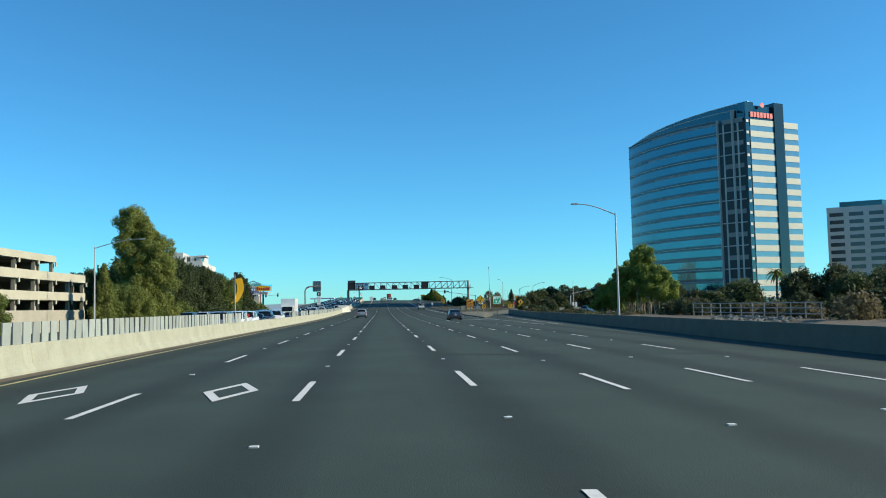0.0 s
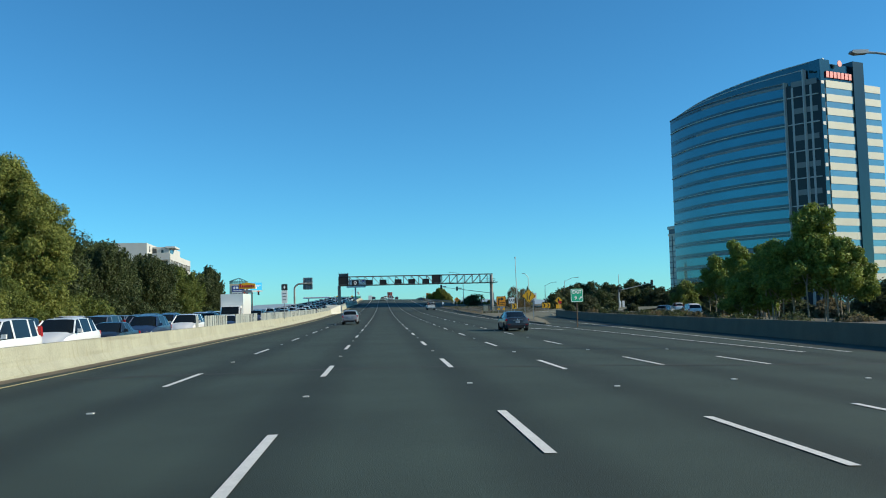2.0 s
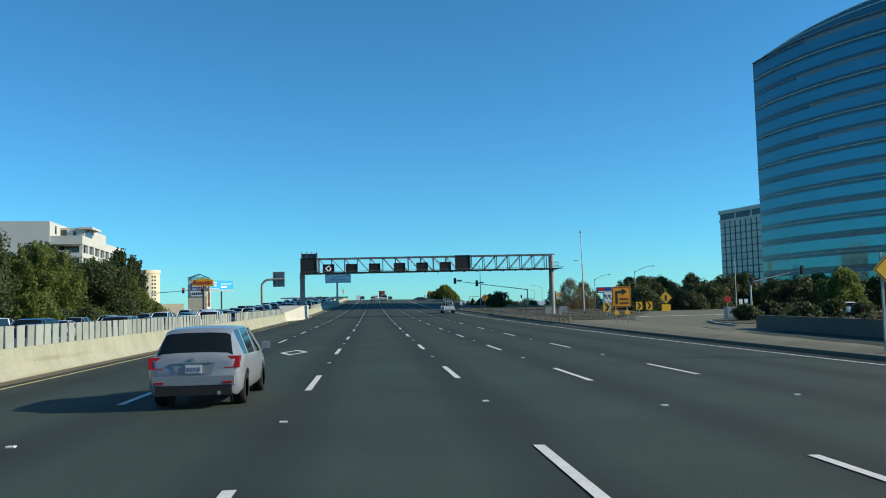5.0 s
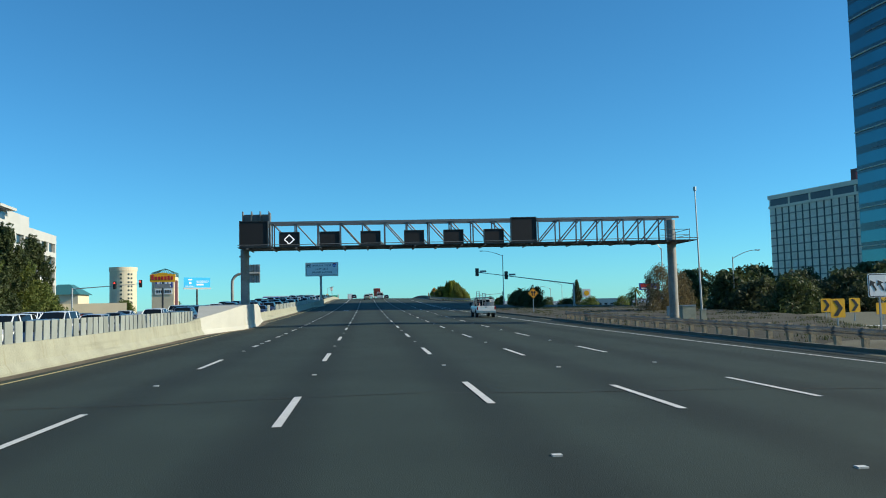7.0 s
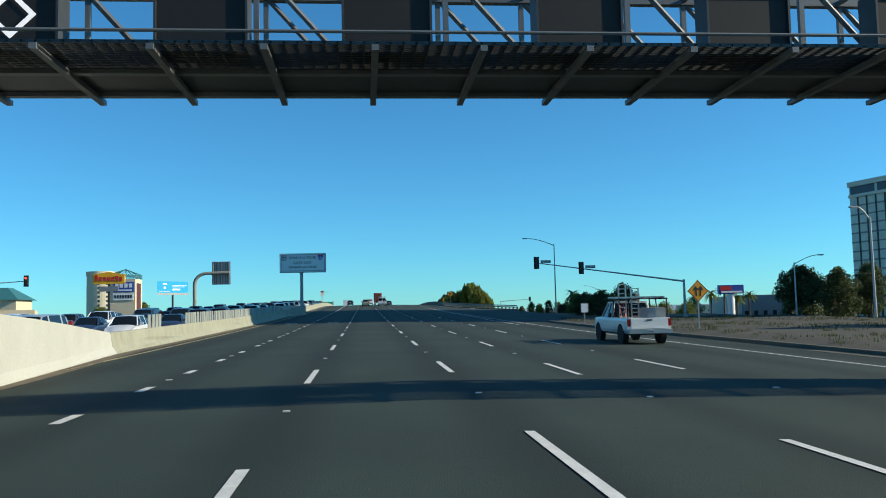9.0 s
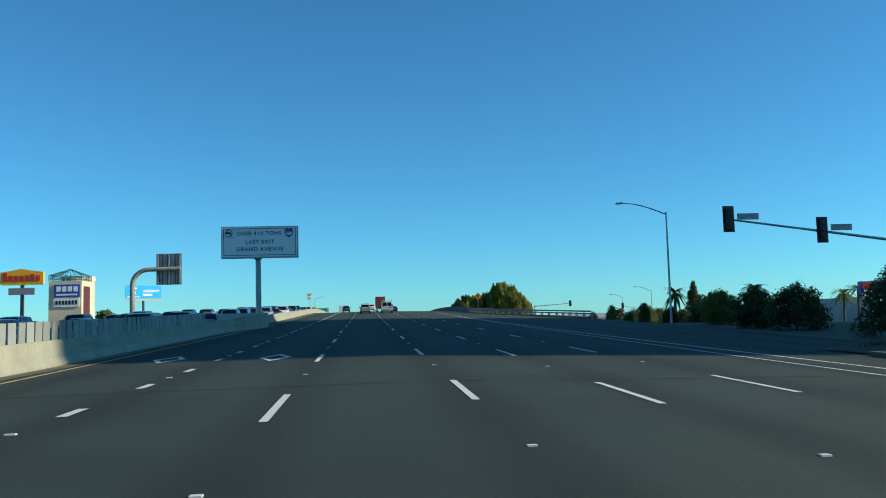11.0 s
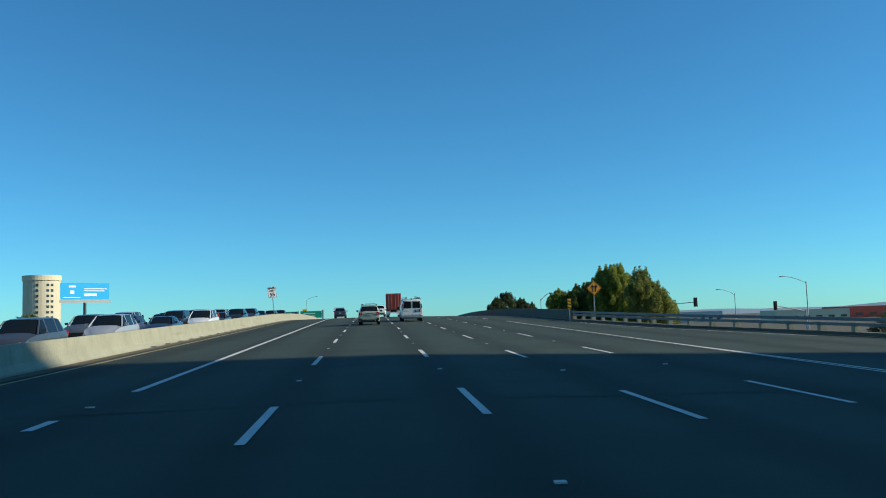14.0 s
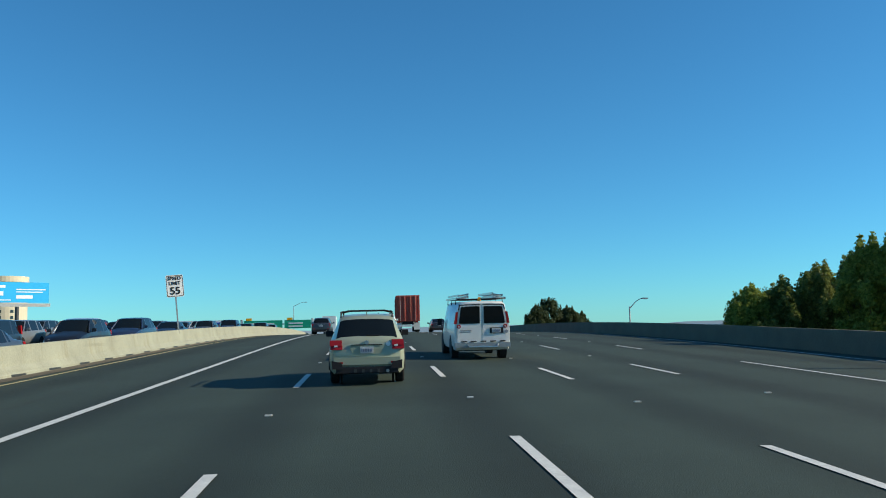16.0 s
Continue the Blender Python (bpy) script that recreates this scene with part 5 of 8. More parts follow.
# side views: place along the length, half width, sill, belt, half roof, roof (in parts of length, width and height), and the panes between them
SHAPES = {
    "wagon": [(-0.500, 0.84, 0.25, 0.56, 0.76, 0.575), (-0.488, 0.93, 0.19, 0.62, 0.80, 0.64), (-0.466, 0.975, 0.16, 0.635, 0.80, 0.675), (-0.392, 0.99, 0.15, 0.64, 0.70, 0.915),
              (-0.350, 1.0, 0.15, 0.64, 0.715, 0.965), (-0.235, 1.0, 0.15, 0.63, 0.735, 0.985), (-0.210, 1.0, 0.15, 0.63, 0.735, 0.987), (0.010, 1.0, 0.15, 0.62, 0.735, 0.985), (0.030, 1.0, 0.15, 0.62, 0.735, 0.982),
              (0.105, 1.0, 0.15, 0.615, 0.725, 0.955), (0.260, 0.985, 0.15, 0.605, 0.74, 0.645), (0.300, 0.98, 0.155, 0.585, 0.73, 0.61), (0.415, 0.95, 0.165, 0.53, 0.67, 0.545), (0.480, 0.86, 0.20, 0.44, 0.56, 0.455), (0.500, 0.70, 0.25, 0.38, 0.45, 0.40)],
    "saloon": [(-0.500, 0.80, 0.26, 0.57, 0.66, 0.60), (-0.485, 0.92, 0.18, 0.635, 0.74, 0.67), (-0.440, 0.97, 0.14, 0.65, 0.76, 0.695), (-0.365, 0.99, 0.13, 0.65, 0.76, 0.705), (-0.195, 1.0, 0.13, 0.645, 0.69, 0.955),
               (-0.150, 1.0, 0.13, 0.645, 0.70, 0.975), (-0.125, 1.0, 0.13, 0.64, 0.71, 0.983), (0.010, 1.0, 0.13, 0.635, 0.715, 0.987), (0.030, 1.0, 0.13, 0.635, 0.715, 0.985), (0.085, 1.0, 0.13, 0.63, 0.70, 0.96),
               (0.255, 0.985, 0.13, 0.62, 0.73, 0.655), (0.300, 0.98, 0.135, 0.605, 0.72, 0.63), (0.420, 0.94, 0.15, 0.54, 0.64, 0.555), (0.480, 0.84, 0.19, 0.44, 0.52, 0.46), (0.500, 0.68, 0.25, 0.37, 0.42, 0.39)],
    "van": [(-0.500, 0.90, 0.24, 0.55, 0.82, 0.57), (-0.492, 0.96, 0.18, 0.60, 0.82, 0.62), (-0.480, 0.985, 0.14, 0.61, 0.81, 0.66), (-0.435, 0.99, 0.13, 0.61, 0.76, 0.93),
            (-0.400, 1.0, 0.13, 0.61, 0.77, 0.975), (-0.300, 1.0, 0.13, 0.60, 0.78, 0.99), (-0.270, 1.0, 0.13, 0.60, 0.78, 0.99), (-0.010, 1.0, 0.13, 0.59, 0.78, 0.99), (0.020, 1.0, 0.13, 0.59, 0.78, 0.985),
            (0.130, 1.0, 0.13, 0.585, 0.76, 0.95), (0.320, 0.98, 0.13, 0.57, 0.76, 0.61), (0.350, 0.97, 0.14, 0.55, 0.74, 0.58), (0.430, 0.93, 0.16, 0.49, 0.66, 0.505), (0.485, 0.84, 0.20, 0.42, 0.54, 0.43), (0.500, 0.70, 0.25, 0.36, 0.45, 0.38)],
}
PANES = {"wagon": (2, (4, 6, 8, 9), 9), "saloon": (3, (4, 6, 8, 9), 9), "van": (2, (4, 6, 8, 9), 9)}


def car(name, label, category, L, W, H, shape, paint, clear=0.0, wr=0.33, rails=False, cladding=False, group="", simple=False):
    """A car heading along +y, on its wheels at the origin, skinned over the cross-sections of its side view."""
    c = thing(name, label, category, group)
    w, hy = W / 2, L / 2
    rows = [[y * L, hw * w, zs * H + clear, zb * H, wt * w, zr * H] for y, hw, zs, zb, wt, zr in SHAPES[shape]]
    rear, sides, front = PANES[shape]
    ya, yb = hy - 0.185 * L, -hy + 0.195 * L
    # extra cross-sections round the wheel openings
    marks = []
    for i, (p, q) in enumerate(zip(rows, rows[1:])):
        cuts = [] if simple else sorted(yw + k * wr for yw in (ya, yb) for k in (-1.19, -1.1, -0.8, -0.4, 0, 0.4, 0.8, 1.1, 1.19) if p[0] + 0.01 < yw + k * wr < q[0] - 0.01)
        marks.append((p, i))
        for y in cuts:
            f = (y - p[0]) / (q[0] - p[0])
            marks.append(([u + (v - u) * f for u, v in zip(p, q)], i))
    marks.append((rows[-1], len(rows) - 1))
    def ring(r):
        y, hw, zs, zb, wt, zr = r
        half = [[hw * 0.87, zs], [hw * 0.975, zs + 0.10], [hw, zs + 0.30 * (zb - zs) + 0.08], [hw * 0.995, zb - 0.24 * (zb - zs)], [hw * 0.955, zb], [wt, zr - 0.035], [wt * 0.86, zr], [wt * 0.4, zr + 0.02]]
        if not simple:
            for yw in (ya, yb):
                d = abs(y - yw)
                if d < 1.15 * wr:
                    top = wr + math.sqrt((1.15 * wr) ** 2 - d * d)
                    for k in range(4):
                        half[k][1] = max(half[k][1], min(top + 0.012 * k, zb - 0.03 * (4 - k)))
        return [(x, y, z) for x, z in half] + [(-x, y, z) for x, z in reversed(half)]
    shells = {}
    def face(key, pts):
        bm, seen = shells.setdefault(key, (bmesh.new(), {}))
        vs = []
        for p in pts:
            k = tuple(round(a, 5) for a in p)
            if k not in seen:
                seen[k] = bm.verts.new(k)
            vs.append(seen[k])
        if len(set(vs)) > 2:
            bm.faces.new(vs)
    rings = [(ring(r), i) for r, i in marks]
    n = 16
    for (a, i), (b, j) in zip(rings, rings[1:]):
        for k in range(n):
            k2 = (k + 1) % n
            key = "body"
            if i == rear and k in (5, 6, 7, 8, 9):
                key = "rear_window"
            elif i == front and k in (5, 6, 7, 8, 9):
                key = "windscreen"
            elif i in sides and k in (4, 10):
                key = "side_window" if k == 4 else "side_window "
            elif k == 15:
                key = "underbody"
            face(key, (a[k], a[k2], b[k2], b[k]))
    face("body", rings[0][0][::-1])
    face("body", rings[-1][0])
    body = part("body", shells.pop("body")[0], paint, c, smooth=True)
    for key, (bm, seen) in shells.items():
        part(key.strip(), bm, "black" if key == "underbody" else "car_glass", c, "" if key == "underbody" else "dark tinted glass", smooth=True)
    for y in (ya, yb):
        for s in (1, -1):
            if not simple:
                bm = bmesh.new()
                tube(bm, (s * (w - 0.30), y, wr), (s * (w - 0.26), y, wr), wr * 1.12, seg=20)
                part("wheel_well", bm, "black", body)
                wheel(c, s * (w - 0.015), y, wr, 0.21)
                if cladding:
                    bm = bmesh.new()
                    prev = None
                    for k in range(15):
                        t = math.pi * k / 14
                        cur = [bm.verts.new((s * (w + d), y + r * wr * math.cos(t), wr + r * wr * math.sin(t))) for d, r in ((-0.03, 1.10), (0.012, 1.12), (0.012, 1.24), (-0.03, 1.28))]
                        if prev:
                            for m in range(3):
                                bm.faces.new((prev[m], prev[m + 1], cur[m + 1], cur[m]))
                        prev = cur
                    part("arch_trim", bm, "plastic", body)
            else:
                bm = bmesh.new()
                tube(bm, (s * (w - 0.2), y, wr), (s * (w + 0.012), y, wr), wr, seg=14)
                part("wheel", bm, "rubber", c)
        if not simple:
            bm = bmesh.new()
            tube(bm, (-w + 0.2, y, wr), (w - 0.2, y, wr), 0.06, seg=6)
            part("axle", bm, "black", c)
    zb = rows[4][3]
    f0, f1 = rows[front + 1], rows[front]
    r0, r1 = rows[rear], rows[rear + 1]
    zt = H * 0.985
    for s in (1, -1):
        bm = bmesh.new()
        tube(bm, (s * f0[1] * 0.95, f0[0], f0[3]), (s * f1[4], f1[0], f1[5] - 0.03), 0.045, 0.035, 6)
        part("front_pillar", bm, paint, c, smooth=True)
        bm = bmesh.new()
        ym = f0[0] - 0.34
        box(bm, s * (w + 0.02) - 0.03, s * (w + 0.02) + s * 0.0 + 0.03, ym, ym + 0.07, zb - 0.02, zb + 0.03)
        box(bm, min(s * (w + 0.02), s * (w + 0.20)), max(s * (w + 0.02), s * (w + 0.20)), ym, ym + 0.09, zb + 0.0, zb + 0.15)
        rounded(bm, 0.025, 2)
        part("door_mirror", bm, "plastic" if cladding else paint, c)
        if rails:
            bm = bmesh.new()
            xr = rows[6][4] * 0.93
            pipe(bm, [(s * xr, rows[4][0] - 0.02, rows[4][5] - 0.02), (s * xr, rows[4][0] + 0.10, zt + 0.075), (s * xr, rows[7][0], zt + 0.085), (s * xr, f1[0] - 0.02, zt + 0.05), (s * xr, f1[0] + 0.06, f1[5] - 0.02)], 0.02, seg=6)
            part("roof_rail", bm, "black", c)
            if cladding and s == 1:
                for yc in (rows[4][0] + 0.16, f1[0] - 0.25):
                    bm = bmesh.new()
                    pipe(bm, [(-xr, yc, zt + 0.06), (-xr * 0.7, yc, zt + 0.10), (xr * 0.7, yc, zt + 0.10), (xr, yc, zt + 0.06)], 0.024, seg=6)
                    part("cross_bar", bm, "black", c)
        # lamps
        yt = rows[1][0]
        zl = rows[1][3]
        if shape == "van":
            lens(c, "tail_light", s * w * 0.90 - 0.065, s * w * 0.90 + 0.065, yt + 0.03, zl - 0.02, zl + 0.40, "red_lens", 0.16, 0.22)
        elif shape == "wagon":
            lens(c, "tail_light", s * w * 0.80 - 0.14, s * w * 0.80 + 0.14, yt + (0.0 if cladding else 0.045), zl - (0.10 if cladding else 0.19), zl + 0.03, "red_lens", 0.20, 0.25)
            if cladding:
                lens(c, "tail_light_lower", s * w * 0.80 - 0.13, s * w * 0.80 + 0.15, yt + 0.0, zl - 0.19, zl - 0.10, "red_lens", 0.20, 0.25)
            if cladding:
                lens(c, "lamp_strip", s * w * 0.78 - 0.06, s * w * 0.78 + 0.02, yt - 0.105, zl - 0.125, zl - 0.085, "plate", 0.02, 0.25)
        else:
            lens(c, "tail_light", s * w * 0.74 - 0.20, s * w * 0.74 + 0.19, yt + 0.055, zl - 0.15, zl - 0.01, "red_lens", 0.22, 0.3)
        lens(c, "headlight", s * w * 0.72 - 0.17, s * w * 0.72 + 0.14, hy - 0.02 * L - 0.05, rows[-2][3] - 0.10, rows[-2][3] + 0.03, "clear_lens", 0.2, -0.9)
    lens(c, "grille", -w * 0.5, w * 0.5, hy - 0.01, rows[-1][2] + 0.02, rows[-1][3] - 0.02, "black", 0.08)
    if simple:
        return c
    lens(c, "front_bumper", -w * 0.78, w * 0.78, hy - 0.05, rows[-1][2] - 0.08, rows[-1][2] + 0.02, "plastic", 0.16)
    ye = -hy
    lens(c, "bumper_lower", -w * 0.80, w * 0.80, ye + 0.03, rows[0][2] - 0.12, rows[0][2] + (0.02 if cladding else 0.06), "plastic", 0.16)
    lens(c, "bumper", -w * 0.86, w * 0.86, ye + 0.01, rows[0][2] + 0.07, rows[0][2] + 0.24, paint, 0.13)
    zp = rows[0][3] - (0.10 if shape != "saloon" else 0.12)
    bm = bmesh.new()
    prism(bm, [(-0.42, zp + 0.11), (0.42, zp + 0.11), (0.33, zp - 0.10), (-0.33, zp - 0.10)], ye - 0.012, ye + 0.01)
    part("plate_recess", bm, paint, c)
    plate(c, 0, ye - 0.022, zp - 0.005)
    lens(c, "handle_trim", -0.36, 0.36, ye - 0.012, zp + 0.105, zp + 0.125, "black" if cladding else "chrome", 0.03)
    bm = bmesh.new()
    tube(bm, (0, ye - 0.02, zp + 0.165), (0, ye + 0.02, zp + 0.165), 0.05, seg=12)
    part("badge", bm, "chrome", c)
    for s in (1, -1):
        lens(c, "reflector", s * w * 0.72 - 0.09, s * w * 0.72 + 0.09, ye - 0.055, rows[0][2] + 0.10, rows[0][2] + 0.14, "red_lens", 0.02)
    bm = bmesh.new()
    tube(bm, (0.48, ye - 0.06, rows[0][2] - 0.08), (0.48, ye + 0.1, rows[0][2] - 0.08), 0.04, seg=8)
    part("exhaust", bm, "chrome", c)
    if cladding:
        for s in (1, -1):
            bm = bmesh.new()
            prism(bm, [(s * w * 0.60, rows[0][2] - 0.03), (s * w * 0.90, rows[0][2] - 0.02), (s * w * 0.91, rows[0][2] + 0.17), (s * w * 0.66, rows[0][2] + 0.13)], ye - 0.075, ye + 0.1)
            part("bumper_corner", bm, "plastic", c)
        for k in (-0.27, -0.09, 0.09, 0.27):
            lens(c, "diffuser_fin", k - 0.03, k + 0.03, ye - 0.05, rows[0][2] - 0.11, rows[0][2] - 0.03, "dark_steel", 0.03)
        bm = bmesh.new()
        prism(bm, [(-0.02, zt + 0.0), (0.02, zt), (0.008, zt + 0.09), (-0.008, zt + 0.06)], -1.45, -1.30)
        part("roof_fin", bm, paint, c)
        lens(c, "rear_wiper", -0.02, 0.30, rows[3][0] - 0.33, rows[2][5] + 0.03, rows[2][5] + 0.05, "black", 0.03)
        bm = bmesh.new()
        tube(bm, (0.50, ye - 0.005, zp + 0.13), (0.50, ye + 0.01, zp + 0.13), 0.055, seg=14)
        part("sticker", bm, "white_sign", c, "round white sticker")
    if shape == "saloon":
        lens(c, "boot_lip", -w * 0.72, w * 0.72, -hy + 0.10, rows[1][5] - 0.0, rows[1][5] + 0.035, paint, 0.12)
    return c


def lay(ob, x, y, turn=0.0, z=None):
    """Set a vehicle on the road at x, y."""
    s = math.degrees(math.atan((road_z(y + 2) - road_z(y - 2)) / 4))
    ob.matrix_basis = pose(x, y, on_road(x, y) if z is None else z, s if abs(turn) < 90 else -s, 0, turn)
    return ob


def ladder(parent, y0, y1, x, z, w=0.42, tilt=0.0, name="ladder"):
    bm = bmesh.new()
    for s in (-1, 1):
        box(bm, x + s * w / 2 - 0.015, x + s * w / 2 + 0.015, y0, y1, z - 0.04, z + 0.04)
    n = int((y1 - y0) / 0.3)
    for i in range(n):
        y = y0 + 0.15 + i * 0.3
        tube(bm, (x - w / 2, y, z), (x + w / 2, y, z), 0.015, seg=5)
    for v in bm.verts:
        v.co.z += tilt * (v.co.x - x)
    return part(name, bm, "chrome", parent)


def work_van(x, y):
    v = thing("work_van", "white cargo van with ladders on its roof rack", "van")
    w, hy = 1.0, 2.85
    bm = bmesh.new()
    def ring(yy, k, zt, zb=0.34, hw=1.0):
        h = [(w * 0.93 * hw, zb), (w * hw, zb + 0.2), (w * hw, 1.1), (w * 0.96 * hw, 1.35), (w * 0.84 * hw, zt - 0.12), (w * 0.74 * hw, zt - 0.02), (w * 0.3, zt)]
        return [(a, yy, b) for a, b in h] + [(-a, yy, b) for a, b in reversed(h)]
    loft(bm, [ring(-hy, 0, 1.98, 0.48, 0.97), ring(-hy + 0.12, 0, 2.05), ring(0.9, 0, 2.06), ring(1.25, 0, 2.0)])
    part("body", bm, "white_paint", v, smooth=True)
    bm = bmesh.new()
    loft(bm, [body_ring(1.2, w, 0.34, 1.15, 1.2), body_ring(2.1, w * 0.98, 0.34, 1.05, 1.12), body_ring(2.75, w * 0.9, 0.4, 0.85, 0.95), body_ring(2.85, w * 0.85, 0.45, 0.75, 0.8)])
    part("bonnet", bm, "white_paint", v, smooth=True)
    bm = bmesh.new()
    lo = [bm.verts.new(p) for p in ((-0.93, 1.2, 1.15), (0.93, 1.2, 1.15), (0.9, 2.0, 1.12), (-0.9, 2.0, 1.12))]
    hi = [bm.verts.new(p) for p in ((-0.8, 1.2, 1.95), (0.8, 1.2, 1.95), (0.78, 1.35, 1.93), (-0.78, 1.35, 1.93))]
    for i in range(4):
        bm.faces.new((lo[i], lo[(i + 1) % 4], hi[(i + 1) % 4], hi[i]))
    bm.faces.new(hi)
    part("cab_glass", bm, "car_glass", v)
    for s in (1, -1):
        # rear door with its window
        bm = bmesh.new()
        prism(bm, [(s * 0.03, 0.55), (s * 0.88, 0.55), (s * 0.86, 1.35), (s * 0.76, 1.9), (s * 0.03, 1.92)], -hy - 0.025, -hy + 0.02)
        rounded(bm, 0.02, 1)
        d = part("rear_door", bm, "white_paint", v)
        bm = bmesh.new()
        prism(bm, [(s * 0.07, 1.30), (s * 0.09, 1.27), (s * 0.79, 1.27), (s * 0.815, 1.31), (s * 0.735, 1.84), (s * 0.70, 1.87), (s * 0.10, 1.88), (s * 0.07, 1.85)], -hy - 0.04, -hy - 0.02)
        rounded(bm, 0.012, 1)
        part("rear_window", bm, "car_glass", d)
        bm = bmesh.new()
        prism(bm, [(s * 0.885, 1.27), (s * 0.985, 1.27), (s * 0.915, 1.68), (s * 0.835, 1.68)], -hy - 0.03, -hy + 0.14)
        part("tail_light", bm, "red_lens", v)
        bm = bmesh.new()
        tube(bm, (s * 0.82, -hy - 0.05, 1.17), (s * 0.82, -hy, 1.17), 0.07, seg=14)
        lamp = part("round_lamp", bm, "red_lens", v)
        bm = bmesh.new()
        tube(bm, (s * 0.82, -hy - 0.056, 1.17), (s * 0.82, -hy - 0.04, 1.17), 0.035, seg=12)
        part("lamp_centre", bm, "plate", lamp)
        bm = bmesh.new()
        prism(bm, [(s * 0.04, 1.925), (s * 0.76, 1.905), (s * 0.80, 1.75), (s * 0.83, 1.75), (s * 0.79, 1.94), (s * 0.04, 1.96)], -hy - 0.03, -hy + 0.06)
        part("door_trim", bm, "black", v)
        bm = bmesh.new()
        box(bm, s * 1.02 - 0.03, s * 1.22, 1.5, 1.6, 1.15, 1.42)
        rounded(bm, 0.03, 1)
        part("door_mirror", bm, "plastic", v)
        for yy in (1.95, -1.55):
            wheel(v, s * 1.0, yy, 0.37, 0.24)
            bm = bmesh.new()
            tube(bm, (s * 0.75, yy, 0.4), (s * 1.004, yy, 0.4), 0.45, seg=20)
            part("wheel_arch", bm, "plastic", v)
    bm = bmesh.new()
    box(bm, -0.98, 0.98, -hy - 0.14, -hy + 0.05, 0.44, 0.60)
    rounded(bm, 0.03, 2)
    part("rear_bumper", bm, "steel", v)
    bm = bmesh.new()
    pipe(bm, [(-0.55, -hy - 0.1, 0.56), (-0.5, -hy - 0.22, 0.46), (0.5, -hy - 0.22, 0.46), (0.55, -hy - 0.1, 0.56)], 0.035, seg=8)
    part("step_bar", bm, "chrome", v)
    bm = bmesh.new()
    tube(bm, (0.86, -hy - 0.04, 0.98), (0.86, -hy - 0.02, 0.98), 0.06, seg=14)
    part("sticker", bm, "board_back", v)
    for k in range(5):
        lens(v, "bumper_step", -0.75 + k * 0.34, -0.55 + k * 0.34, -hy - 0.06, 0.63, 0.665, "black", 0.05)
    bm = bmesh.new()
    box(bm, 0.27, 0.75, -hy - 0.045, -hy - 0.02, 0.92, 1.12)
    part("plate_recess", bm, "plastic", v)
    plate(v, 0.5, -hy - 0.05, 1.02)
    for z0, h in ((1.02, 0.025), (0.97, 0.02)):
        bm = bmesh.new()
        box(bm, -0.78, -0.38, -hy - 0.032, -hy - 0.02, z0, z0 + h)
        part("lettering_bar", bm, "board_back", v)
    bm = bmesh.new()
    box(bm, -0.85, 0.85, -2.5, 2.4, 0.3, 0.42)
    part("underbody", bm, "black", v)
    for yy in (-2.2, -0.6, 0.8):
        bm = bmesh.new()
        pipe(bm, [(-0.85, yy, 1.94), (-0.84, yy, 2.13), (0.84, yy, 2.13), (0.85, yy, 1.94)], 0.025, seg=6)
        part("roof_rack", bm, "black", v)
    ladder(v, -2.75, 1.3, -0.66, 2.18, 0.42, 0.12)
    ladder(v, -2.65, 1.2, -0.62, 2.28, 0.36, 0.12)
    ladder(v, -2.75, 1.3, 0.66, 2.18, 0.42, -0.12)
    ladder(v, -2.6, 1.4, 0.62, 2.29, 0.36, -0.2)
    bm = bmesh.new()
    tube(bm, (0, -2.3, 2.06), (0, -2.3, 2.2), 0.07, 0.05, 10)
    part("beacon", bm, "orange_sign", v, "amber roof beacon")
    return lay(v, x, y)


